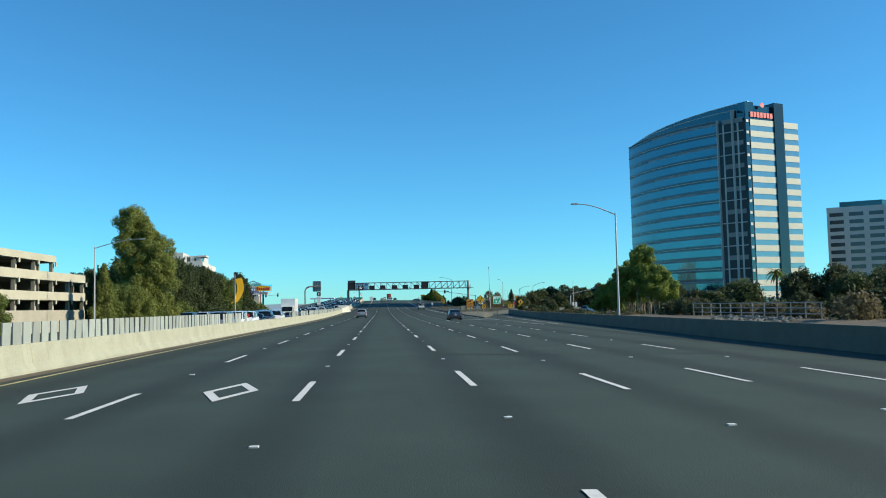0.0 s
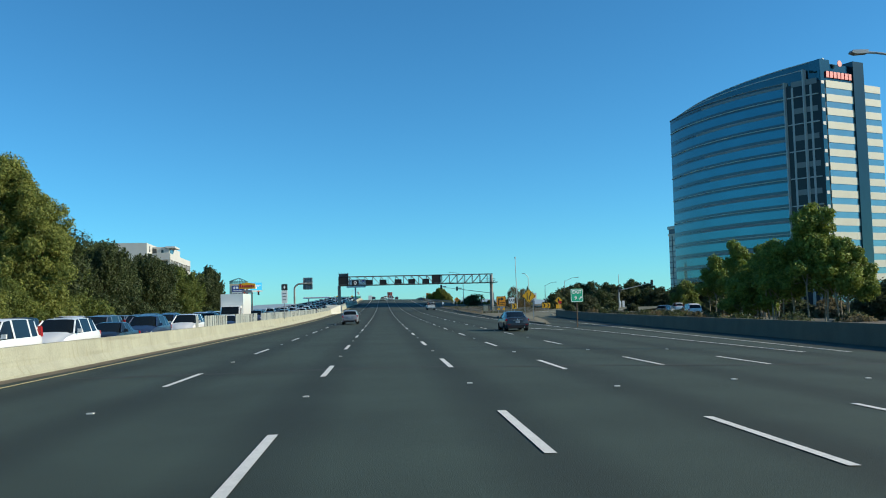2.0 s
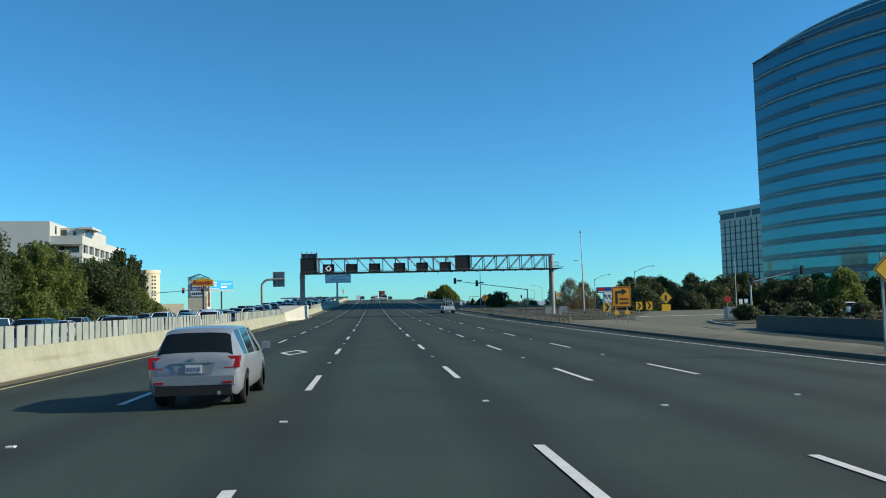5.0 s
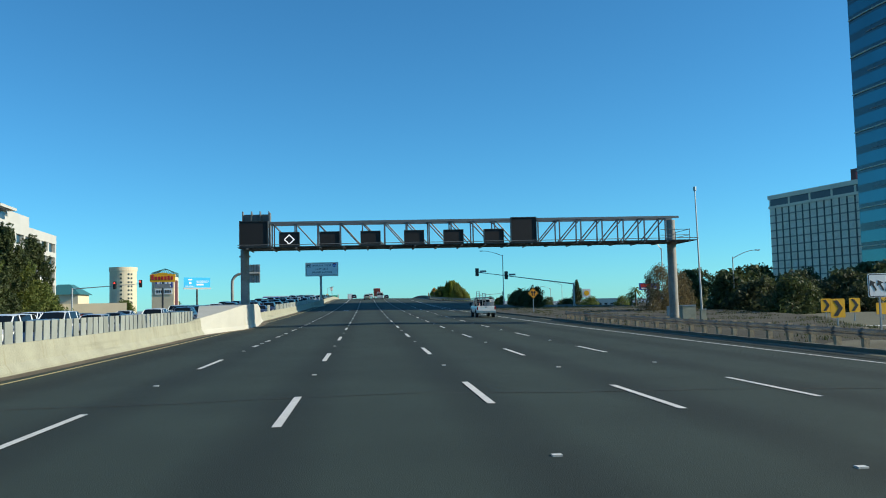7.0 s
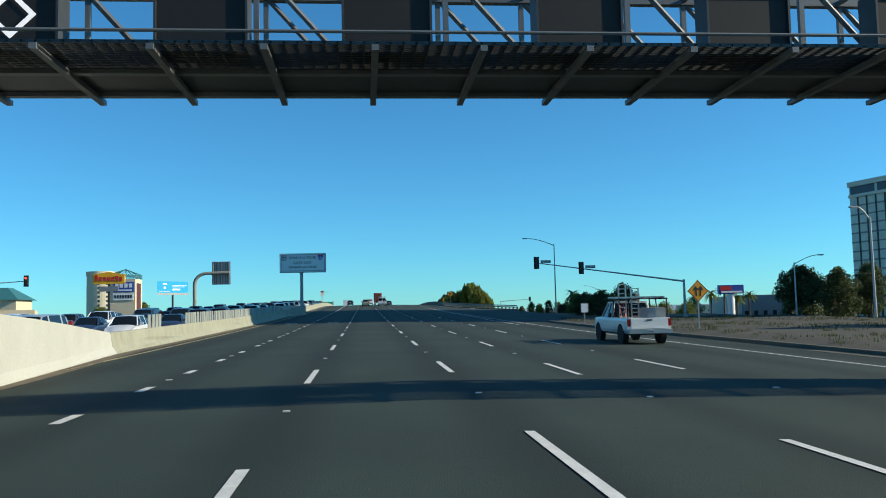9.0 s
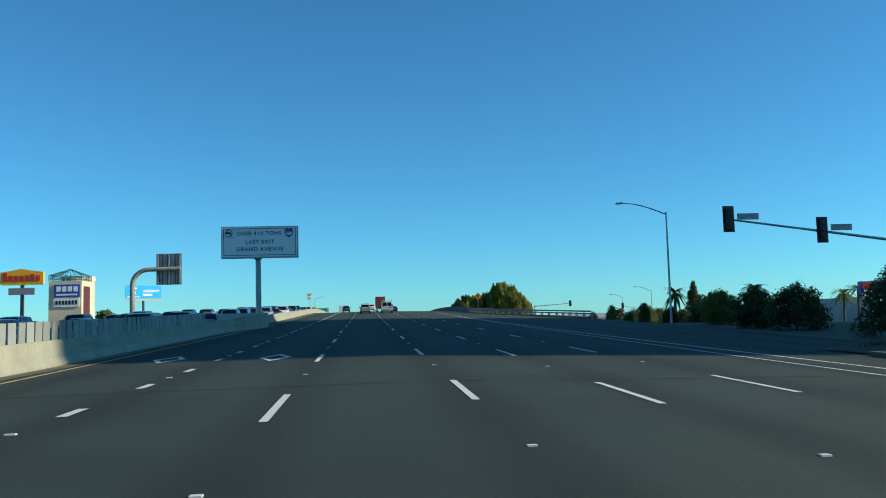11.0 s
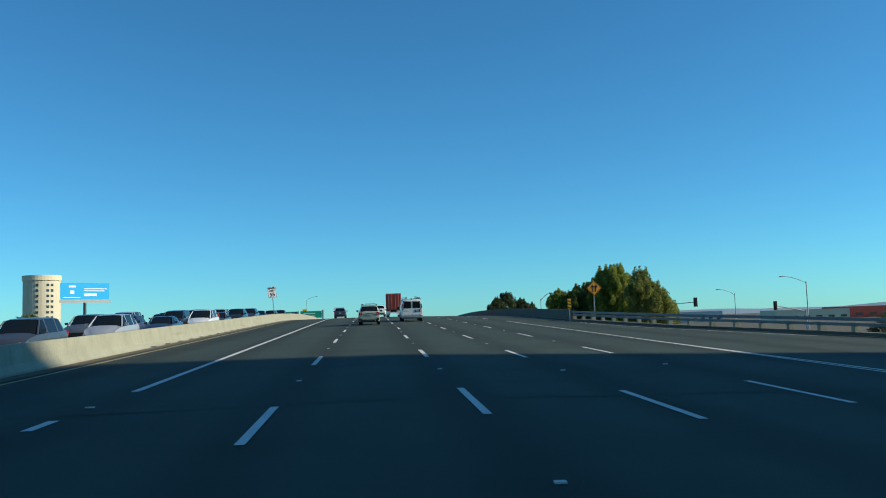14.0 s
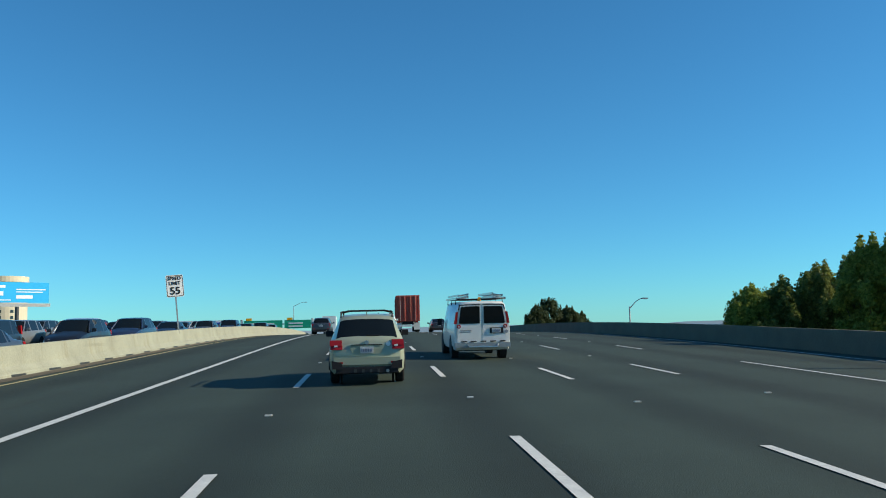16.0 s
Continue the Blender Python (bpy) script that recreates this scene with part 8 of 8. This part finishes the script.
def hoarding():
    s = thing("billboard", "bright blue billboard on a steel column", "billboard")
    a, b = Vector((-90.8, 616.6)), Vector((-79.5, 626.1))
    d = (b - a).normalized()
    n = Vector((d.y, -d.x))
    def slab(nm, k0, k1, z0, z1, m, out, parent):
        bm = bmesh.new()
        L = (b - a).length
        p0, p1 = a + d * (L * k0), a + d * (L * k1)
        c = [p0 + n * out, p1 + n * out, p1 + n * (out - 0.12), p0 + n * (out - 0.12)]
        lo = [bm.verts.new((v.x, v.y, z0)) for v in c]
        hi = [bm.verts.new((v.x, v.y, z1)) for v in c]
        for i in range(4):
            bm.faces.new((lo[i], lo[(i + 1) % 4], hi[(i + 1) % 4], hi[i]))
        bm.faces.new(hi)
        bm.faces.new(lo[::-1])
        return part(nm, bm, m, parent)
    p = slab("picture", 0, 1, 15.0, 20.0, "billboard", 0.2, s)
    slab("catwalk", -0.02, 1.02, 14.0, 14.8, "board_back", 0.5, s)
    for k0, k1, z0, z1 in ((0.48, 0.95, 18.1, 18.35), (0.48, 0.9, 17.5, 17.72), (0.48, 0.74, 16.0, 16.8), (0.20, 0.28, 16.7, 17.7), (0.17, 0.31, 18.6, 19.2), (0.06, 0.4, 15.5, 15.72)):
        slab("lettering_bar", k0, k1, z0, z1, "white_sign", 0.23, p)
    bm = bmesh.new()
    m = (a + b) / 2
    tube(bm, (m.x, m.y, -1), (m.x, m.y, 14), 0.5, 0.45, 12)
    part("column", bm, "dark_steel", s, smooth=True)


hoarding()


def round_hotel():
    t = thing("round_tower", "tan round hotel tower with small windows", "building")
    cx, cy, r = -191.0, 872.0, 10.2
    bm = bmesh.new()
    tube(bm, (cx, cy, -1), (cx, cy, 36.4), r, seg=36)
    part("wall", bm, "tan", t, smooth=False)
    bm = bmesh.new()
    tube(bm, (cx, cy, 36.4), (cx, cy, 39.4), r + 0.5, seg=36)
    part("parapet", bm, "cream", t)
    for f in range(10):
        z = 4.5 + f * 3.15
        for a in (-84, -52, -38):
            p = Vector((cx + r * math.cos(radians(a)), cy + r * math.sin(radians(a)), 0))
            bm = bmesh.new()
            box(bm, -0.75, 0.75, -0.12, 0.3, z, z + 1.5)
            bmesh.ops.transform(bm, matrix=Matrix.Translation(p) @ Matrix.Rotation(radians(a + 90), 4, "Z"), verts=bm.verts)
            part("window", bm, "window", t)


round_hotel()


def pavilion():
    t = thing("pavilion", "cream pavilion with a teal hipped roof", "building")
    bm = bmesh.new()
    box(bm, -112, -100, 487, 499, -1, 9.5)
    part("wall", bm, "cream", t)
    bm = bmesh.new()
    lo = [bm.verts.new(p) for p in ((-113, 486, 9.5), (-99, 486, 9.5), (-99, 500, 9.5), (-113, 500, 9.5))]
    hi = [bm.verts.new(p) for p in ((-108, 491, 13.2), (-104, 491, 13.2), (-104, 495, 13.2), (-108, 495, 13.2))]
    for i in range(4):
        bm.faces.new((lo[i], lo[(i + 1) % 4], hi[(i + 1) % 4], hi[i]))
    bm.faces.new(hi)
    bm.faces.new(lo[::-1])
    part("roof", bm, "teal", t)


pavilion()
block("low_shed", "low flat-roofed tan commercial building", [(-60, 395), (-52, 372), (-95, 365), (-100, 400)], -1, 4.6, "cream", 1, (4, 4), frac=(0.6, 0.4))
block("warehouse", "long grey warehouse beyond the ramp", [(89.5, 424), (99.5, 421), (106, 450), (94, 454)], -1, 5.2, "board_back", 1, (5, 3), frac=(0.4, 0.3), category="warehouse")
for i, (x, y, w, h, m) in enumerate(((230, 820, 40, 5, "cream"), (290, 860, 50, 6, "container"), (340, 800, 36, 5, "pale_stone"), (200, 900, 30, 6, "pale_stone"), (400, 900, 60, 7, "board_back"))):
    block("waterfront_shed", "low waterfront industrial shed", [(x, y), (x + w, y - 6), (x + w, y + 20), (x, y + 20)], -1, h, m, 1, (6, 3), frac=(0.5, 0.35), category="warehouse")


def store_pylon():
    s = thing("store_sign", "blue and red store sign on a round white pylon", "sign")
    bm = bmesh.new()
    tube(bm, (76.2, 400, -1), (76.2, 400, 5.2), 0.75, 0.75, 14)
    part("pylon", bm, "white_sign", s, smooth=True)
    p = panel(s, "sign_face", 73.4, 78.7, 399.2, 5.2, 7.0, "blue_sign", 0.8)
    panel(p, "red_bar", 73.6, 76.0, 399.1, 5.9, 6.8, "red_sign", 0.08)
    panel(p, "letter_bar", 73.8, 78.3, 399.1, 5.4, 5.75, "white_sign", 0.08)
    s = thing("fuel_sign", "white sign panel with a yellow disc", "sign")
    bm = bmesh.new()
    box(bm, 72.2, 72.8, 451.1, 451.5, -1, 5)
    part("post", bm, "board_back", s)
    p = panel(s, "sign_face", 71.2, 73.8, 450.9, 3.9, 6.7, "white_sign", 0.5)
    bm = bmesh.new()
    tube(bm, (72.5, 450.85, 5.3), (72.5, 450.9, 5.3), 0.85, seg=20)
    part("disc", bm, "yellow_sign", p)
    c = thing("fuel_canopy", "flat blue and white fuel station canopy", "canopy")
    bm = bmesh.new()
    box(bm, -50, -33, 604, 616, 8.5, 9.3)
    part("roof", bm, "white_sign", c)
    bm = bmesh.new()
    box(bm, -50.1, -32.9, 603.9, 604.0, 8.45, 8.85)
    part("blue_band", bm, "blue_sign", c)
    for x in (-47, -36):
        bm = bmesh.new()
        box(bm, x - 0.3, x + 0.3, 609, 610, -1, 8.5)
        part("pillar", bm, "board_back", c)


store_pylon()


def guide_signs():
    s = thing("guide_sign", "pair of green overhead guide signs beyond the crest", "road sign")
    for x0, x1 in ((-30.5, -21.0), (-20.5, -14.0)):
        p = panel(s, "sign_face", x0, x1, 620, 7.2, 9.3, "green_sign", 0.2)
        for k in range(2):
            panel(p, "lettering_bar", x0 + 1, x1 - 2, 619.93, 7.6 + k * 0.75, 7.9 + k * 0.75, "white_sign", 0.06)
        panel(p, "exit_tab", x0 + 0.6, x0 + 2.0, 619.95, 9.3, 9.9, "yellow_sign", 0.06)
    for x in (-31, -13.6):
        bm = bmesh.new()
        tube(bm, (x, 620.3, 3), (x, 620.3, 9.6), 0.3, seg=8)
        part("post", bm, "steel", s)
    bm = bmesh.new()
    box(bm, -31, -13.6, 620.25, 620.45, 8.2, 8.5)
    part("beam", bm, "steel", s)


guide_signs()


def hills():
    verts, faces = [], []
    n = 90
    for i in range(n + 1):
        a = math.radians(-40 + 100 * i / n)
        h = 18 + 26 * max(0, noise.noise((i * 0.11, 3.1, 0))) + 10 * noise.noise((i * 0.4, 7.7, 0))
        if 28 < math.degrees(a) < 42:
            h += 18 * math.sin((math.degrees(a) - 28) / 14 * math.pi)
        for r, z in ((4300, -4), (4450, max(4, h)), (4600, -4)):
            verts.append((r * math.sin(a), r * math.cos(a), z))
    for i in range(n):
        for k in range(2):
            faces.append((i * 3 + k, i * 3 + 3 + k, i * 3 + 4 + k, i * 3 + 1 + k))
    me = bpy.data.meshes.new("far_hills")
    me.from_pydata(verts, [], faces)
    me.materials.append(M["hill"])
    tagged(new("far_hills", me), "hazy blue hills across the bay", "hills", kind="structure")


hills()

# ---------------------------------------------------------------- vehicles on the frontage street
for name, label, shape, coat, L, H, x, y, turn in (("suv", "white sport utility vehicle parked beside the ramp", "wagon", "white_paint", 4.8, 1.95, 42.0, 163, -8),
                                                   ("sedan", "blue-grey sedan parked beside the ramp", "saloon", "silver_paint", 4.6, 1.5, 50.2, 186, -40),
                                                   ("hatchback", "pale hatchback parked beside the ramp", "wagon", "silver_paint", 4.2, 1.6, 46.6, 187, -40),
                                                   ("minivan", "white minivan waiting on the side street", "van", "white_paint", 5.0, 2.1, 70.8, 250, -6)):
    lay(car(name, label, "car", L, 1.88, H, shape, coat, 0.0, 0.34, group="side street cars", simple=True), x, y, turn, ground_height(x, y) + (0.01))

# ---------------------------------------------------------------- planting on the right and beyond the crest
for i, (x, y, h, w) in enumerate(((53.5, 183, 9.6, 2.9), (51.8, 170, 10.9, 3.1), (52.6, 163.5, 10.3, 3.2), (56.5, 175, 9.4, 3.0), (50.2, 158, 9.0, 2.8))):
    pine(x, y, -0.9, h, w * 1.15, 90 + i, 24000)
for i in range(36):
    y = 104 + i * 2.45
    x = sway([(100, 24.5), (141, 26.8), (190, 30.2)], y) + 2.0 + (i * 0.618 % 1.0) * 9.0
    if abs(x - 42) > 3.5 or abs(y - 163) > 6:
        tree(x, y, ground_height(x, y), 1.0 + 0.35 * math.sin(i * 2.7), 1.7, ("leaf_shade", "leaf_dry", "leaf_dark")[i % 3], "low dull brush behind the ramp wall", "bush", 860 + i, 1100, 0.13, 0.05, "ramp brush")
for i in range(24):
    x, y = 50.5 + 2.2 * math.sin(i * 2.3) + 0.1 * i, 146 + i * 2.1
    tree(x + 5.0, y, -0.9, 2.0 + 0.8 * math.sin(i * 1.9), 2.0, "leaf_shade" if i % 2 else "leaf_dry", "dull brush under the pines", "bush", 900 + i, 1500, 0.2, 0.07, "ramp brush")
for i in range(20):
    x, y = 47 + i * 4.6, 150 - 2.6 * i + 6 * math.sin(i * 1.7)
    if i < 7:
        x, y = x + 16, y + 124
    tree(x, y, -0.9, (7.6 if i < 7 else 7.2) + 1.1 * math.sin(i * 2.3), 3.8, ("leaf_shade", "leaf_dark", "leaf_shade", "leaf_mid")[i % 4], "drab green roadside shrub below the tower", "bush", 110 + i, 4200, 0.26, 0.18, "tower shrubs")

for i in range(26):
    x, y = 47 + 3.3 * i + 1.5 * math.sin(i * 2.9), 276 + 1.2 * i + 5 * math.sin(i * 1.3)
    tree(x, y, -0.9, 5.6 + 1.0 * math.sin(i * 2.7), 3.6, ("leaf_shade", "leaf_dark", "leaf_shade")[i % 3], "drab green hedge shrub below the tower", "bush", 330 + i, 2600, 0.24, 0.12, "hedge shrubs")

for i, (x, y, h, w) in enumerate(((54, 120, 5.4, 3.6), (57.3, 111, 7.0, 4.0), (62, 110, 7.5, 4.2), (60, 103, 6.0, 3.6), (62, 98, 5.7, 3.8), (66, 97, 5.6, 4.0), (56, 128, 5.6, 3.8), (59, 137, 5.8, 4.0),
                                  (63, 121, 6.6, 4.0), (50, 124, 4.0, 3.0), (52, 135, 4.4, 3.2), (67, 104, 7.0, 4.2), (70, 112, 7.2, 4.4), (58, 94, 3.6, 2.8), (61, 90, 3.8, 3.0))):
    tree(x, y, -0.9, h, w, "leaf_shade" if i % 3 else "leaf_dark", "large drab shrub behind the bank", "bush", 370 + i, 6000, 0.2, 0.16, "tower shrubs")


def palm(x, y, z, h, seed, spread=2.1):
    t = thing("palm_tree", "small dark fan palm among the shrubs", "palm tree", "palms", at=pose(x, y, z))
    rs = random.Random(seed)
    bm = bmesh.new()
    tube(bm, (0, 0, -0.3), (0.1, 0, h), 0.22, 0.16, 8)
    part("trunk", bm, "bark", t)
    for i in range(40):
        a, up = i * 2.4, rs.uniform(-0.6, 1.3)
        bm = bmesh.new()
        prev = None
        for k in range(6):
            q = k / 5
            r = spread * q
            c = Vector((0.1 + r * math.cos(a), r * math.sin(a), h + up * 1.5 * q - 1.3 * q * q))
            w = 0.15 * math.sin(math.pi * min(1, q * 0.9 + 0.08)) + 0.02
            sd = Vector((-math.sin(a), math.cos(a), 0)) * w
            cur = [bm.verts.new(c - sd - Vector((0, 0, 0.1 * w))), bm.verts.new(c), bm.verts.new(c + sd - Vector((0, 0, 0.1 * w)))]
            if prev:
                bm.faces.new((prev[0], prev[1], cur[1], cur[0]))
                bm.faces.new((prev[1], prev[2], cur[2], cur[1]))
            prev = cur
        part("frond", bm, "leaf_mid", t)


palm(67.9, 140, -0.9, 7.2, 1)
palm(63.5, 143, -0.9, 5.6, 2)

for k, (x, y, top) in enumerate(((37.2, 378, 6.0), (35.0, 363, 5.0), (36.3, 355.5, 5.4))):
    palm(x, y, ground_height(x, y), top - ground_height(x, y) - 0.6, 15 + k, 1.45)
for k in range(4):
    palm(74 + 4.2 * k, 405 + 3 * k, -0.9, 6.4 + 0.8 * math.sin(k * 2), 5 + k)


def rock_bank():
    """A bank of pale boulders behind the wall, with a pipe railing on top."""
    rs = random.Random(8)
    verts, faces = [], []
    ring = [(math.cos(a * math.pi / 3), math.sin(a * math.pi / 3)) for a in range(6)]
    base = [(c, s, -0.3) for c, s in ring] + [(0.8 * c, 0.8 * s, 0.45) for c, s in ring] + [(0.1, 0.05, 0.75)]
    tri = [(i, (i + 1) % 6, 6 + (i + 1) % 6, 6 + i) for i in range(6)] + [(6 + i, 6 + (i + 1) % 6, 12) for i in range(6)]
    for k in range(420):
        y = rs.uniform(61, 76)
        q = rs.random()
        x, z = 27.5 + 4.5 * q, -0.72 + 1.0 * q
        r = rs.uniform(0.12, 0.3)
        o = len(verts)
        for v in base:
            j = [rs.uniform(0.8, 1.15) for c in v]
            verts.append((x + v[0] * r * j[0], y + v[1] * r * j[1], z + v[2] * r * 0.8 * j[2]))
        faces += [tuple(o + i for i in f) for f in tri]
    me = bpy.data.meshes.new("boulders")
    me.from_pydata(verts, [], faces)
    me.materials.append(M["rock"])
    tagged(new("boulders", me), "bank of pale broken boulders behind the ramp wall", "boulders", kind="stuff")
    strip("bank", lambda y: [25.5, 27.5, 32, 40, 46], [30 + 6 * i for i in range(14)], lambda x, y: -0.72 + 0.85 * ease((x - 26.5) / 6) - 0.86 * ease((x - 38) / 8), "grit", "dusty bank behind the ramp wall", "ground")
    r = thing("pipe_railing", "weathered pale pipe railing on the bank", "railing", kind="structure")
    for k in range(12):
        y = 62 + k * 2.4
        bm = bmesh.new()
        tube(bm, (34, y, -0.1), (34, y, 1.4), 0.06, seg=6)
        part("post", bm, "post_steel", r)
    for z in (1.38, 0.95, 0.5):
        bm = bmesh.new()
        tube(bm, (34, 61.8, z), (34, 88.6, z), 0.05, seg=6)
        part("rail", bm, "post_steel", r)
    for k in range(26):
        x, y = 35 + rs.uniform(0, 6), 30 + k * 3.1 + rs.uniform(-1, 1)
        tree(x, y, -0.1, rs.uniform(1.3, 2.6), rs.uniform(1.5, 2.2), "leaf_shade" if k % 3 else "leaf_dry", "low drab shrub on the bank", "bush", 300 + k, 1300, 0.14, 0.08, "bank shrubs")


rock_bank()
for i in range(2, 10):
    tree(66 + 4.6 * i, 366 + 4 * i + 5 * math.sin(i * 2.1), -0.9, 10.6 + 1.4 * math.sin(i * 1.7), 3.8, "leaf_dark", "dark evergreen screen tree", "bush" if i % 2 else "round", 440 + i, 6000, 0.2, 0.22, "screen trees")
for i in range(12):
    tree(44 + 4.5 * i, 262 + 2.6 * i + 5 * math.sin(i * 1.9), -0.9, 5.6 + 1.2 * math.sin(i * 2.3), 3.4, "leaf_shade" if i % 3 else "leaf_dark", "drab green hedge shrub below the tower", "bush", 460 + i, 5000, 0.17, 0.14, "hedge shrubs")
for i in range(15):
    tree(55 + 6.5 * (i % 8) + (i // 8) * 3, 300 + 9 * (i // 8) + 7 * math.sin(i * 2.2), -0.9, 8.0 + 1.1 * math.sin(i * 1.9), 4.2, "leaf_dark", "dark evergreen screen tree", "bush", 140 + i, 2600, 0.32, 0.2, "screen trees")
for i, (x, y, h, w) in enumerate(((36.0, 279, 7.6, 2.6), (39.2, 281, 7.0, 2.6))):
    tree(x, y, -0.4, h, w, "leaf_dry", "dry brown half-bare tree", "bush", 170 + i, 15000, 0.07, 0.16, "dry trees")
for i, (x, y, h, w) in enumerate(((31.6, 352, 3.1, 2.1), (30.4, 343, 3.3, 1.8), (47, 372, 4.6, 2.4), (56, 384, 5.0, 2.6), (43.5, 392, 5.0, 2.0), (36, 366, 3.9, 2.4), (40, 378, 4.2, 2.6), (45, 388, 4.4, 2.6), (52, 398, 4.4, 2.8), (62, 408, 4.8, 3.0), (50, 432, 5.6, 2.8), (58, 442, 5.8, 3.0),
                                  (76, 424, 5.4, 3.0), (31, 338, 3.4, 2.2), (30, 325, 4.2, 2.2), (84, 440, 7, 3))):
    tree(x, y, ground_height(x, y), h, w, "leaf_dark" if i % 3 else "leaf_mid", "round dark shrub beside the on-ramp", "bush", 180 + i, 7000, 0.10, 0.14, "ramp shrubs")
for i, (x, y, top, w) in enumerate(((30.5, 381, 4.9, 1.0), (32.0, 373.6, 5.0, 1.2), (31.2, 377, 3.7, 1.1), (33.4, 369.5, 4.0, 1.3), (34.6, 372, 4.4, 1.3), (33.0, 386, 4.5, 1.2), (36.0, 384, 4.8, 1.5), (29.8, 387, 4.0, 1.1))):
    tree(x, y, ground_height(x, y), top - ground_height(x, y), w, "leaf_dark" if i % 2 else "leaf_mid", "round dark shrub beside the on-ramp", "bush", 490 + i, 7000, 0.07, 0.10, "ramp shrubs")
tree(70.6, 456, -0.95, 10.8, 3.2, "leaf_dark", "tall dark conifer beside the street", "cone", 200, 12000, 0.14, 0.2)
OVERPASS = ((22.7, 453.2, 7.6, 1.4, "spire"), (23.5, 455, 7.4, 1.4, "spire"), (22.2, 452.0, 5.6, 0.9, "bush"), (24.5, 452, 7.3, 1.0, "spire"), (23.1, 452, 5.8, 1.7, "bush"),
            (26.2, 452, 8.4, 2.0, "spire"), (27.4, 454, 8.8, 1.9, "round"), (28.2, 452, 9.1, 1.8, "spire"), (25.2, 454.5, 8.0, 1.8, "round"),
            (26.9, 448, 9.7, 1.8, "round"), (27.7, 447, 10.1, 1.7, "spire"), (28.6, 447.5, 9.7, 1.9, "round"), (29.6, 449, 9.0, 2.0, "spire"),
            (28.7, 441, 9.2, 2.0, "spire"), (29.9, 441.5, 8.2, 2.2, "round"), (31.1, 442.5, 7.2, 2.1, "bush"), (32.2, 443, 6.0, 1.9, "bush"),
            (24.4, 455.5, 6.4, 2.4, "bush"), (26.7, 455, 7.3, 2.7, "bush"), (28.6, 453, 8.2, 2.6, "bush"), (29.2, 450, 8.2, 2.6, "bush"), (29.3, 444, 7.2, 2.5, "bush"))
for i, (x, y, top, w, style) in enumerate(OVERPASS):
    tree(x, y, ground_height(x, y), top - ground_height(x, y), w, ("leaf_gold", "leaf_olive", "leaf_gold", "leaf_mid")[i % 4] if style == "spire" else ("leaf_olive", "leaf_gold")[i % 2],
         "tall golden-green tree beside the overpass", style, 210 + i, 22000, 0.085, 0.16, "overpass trees")
for i, (x, y, top, w) in enumerate(((35.0, 567, 11.4, 3.4), (32.0, 563, 9.6, 2.8), (38.6, 566, 9.6, 2.9), (41.5, 568, 8.4, 2.2))):
    tree(x, y, 0.0, top, w, "leaf_dark", "dark feathery spreading tree beyond the parapet", "round", 230 + i, 20000, 0.13, 0.25, "crest trees")
tree(-93, 600, -0.9, 11.5, 4.5, "leaf_mid", "round tree under the billboard", "round", 250, 3500, 0.35, 0.25)
tree(-170, 800, -0.9, 14, 9, "leaf_mid", "broad tree before the tan hotel", "bush", 251, 3500, 0.5, 0.3)
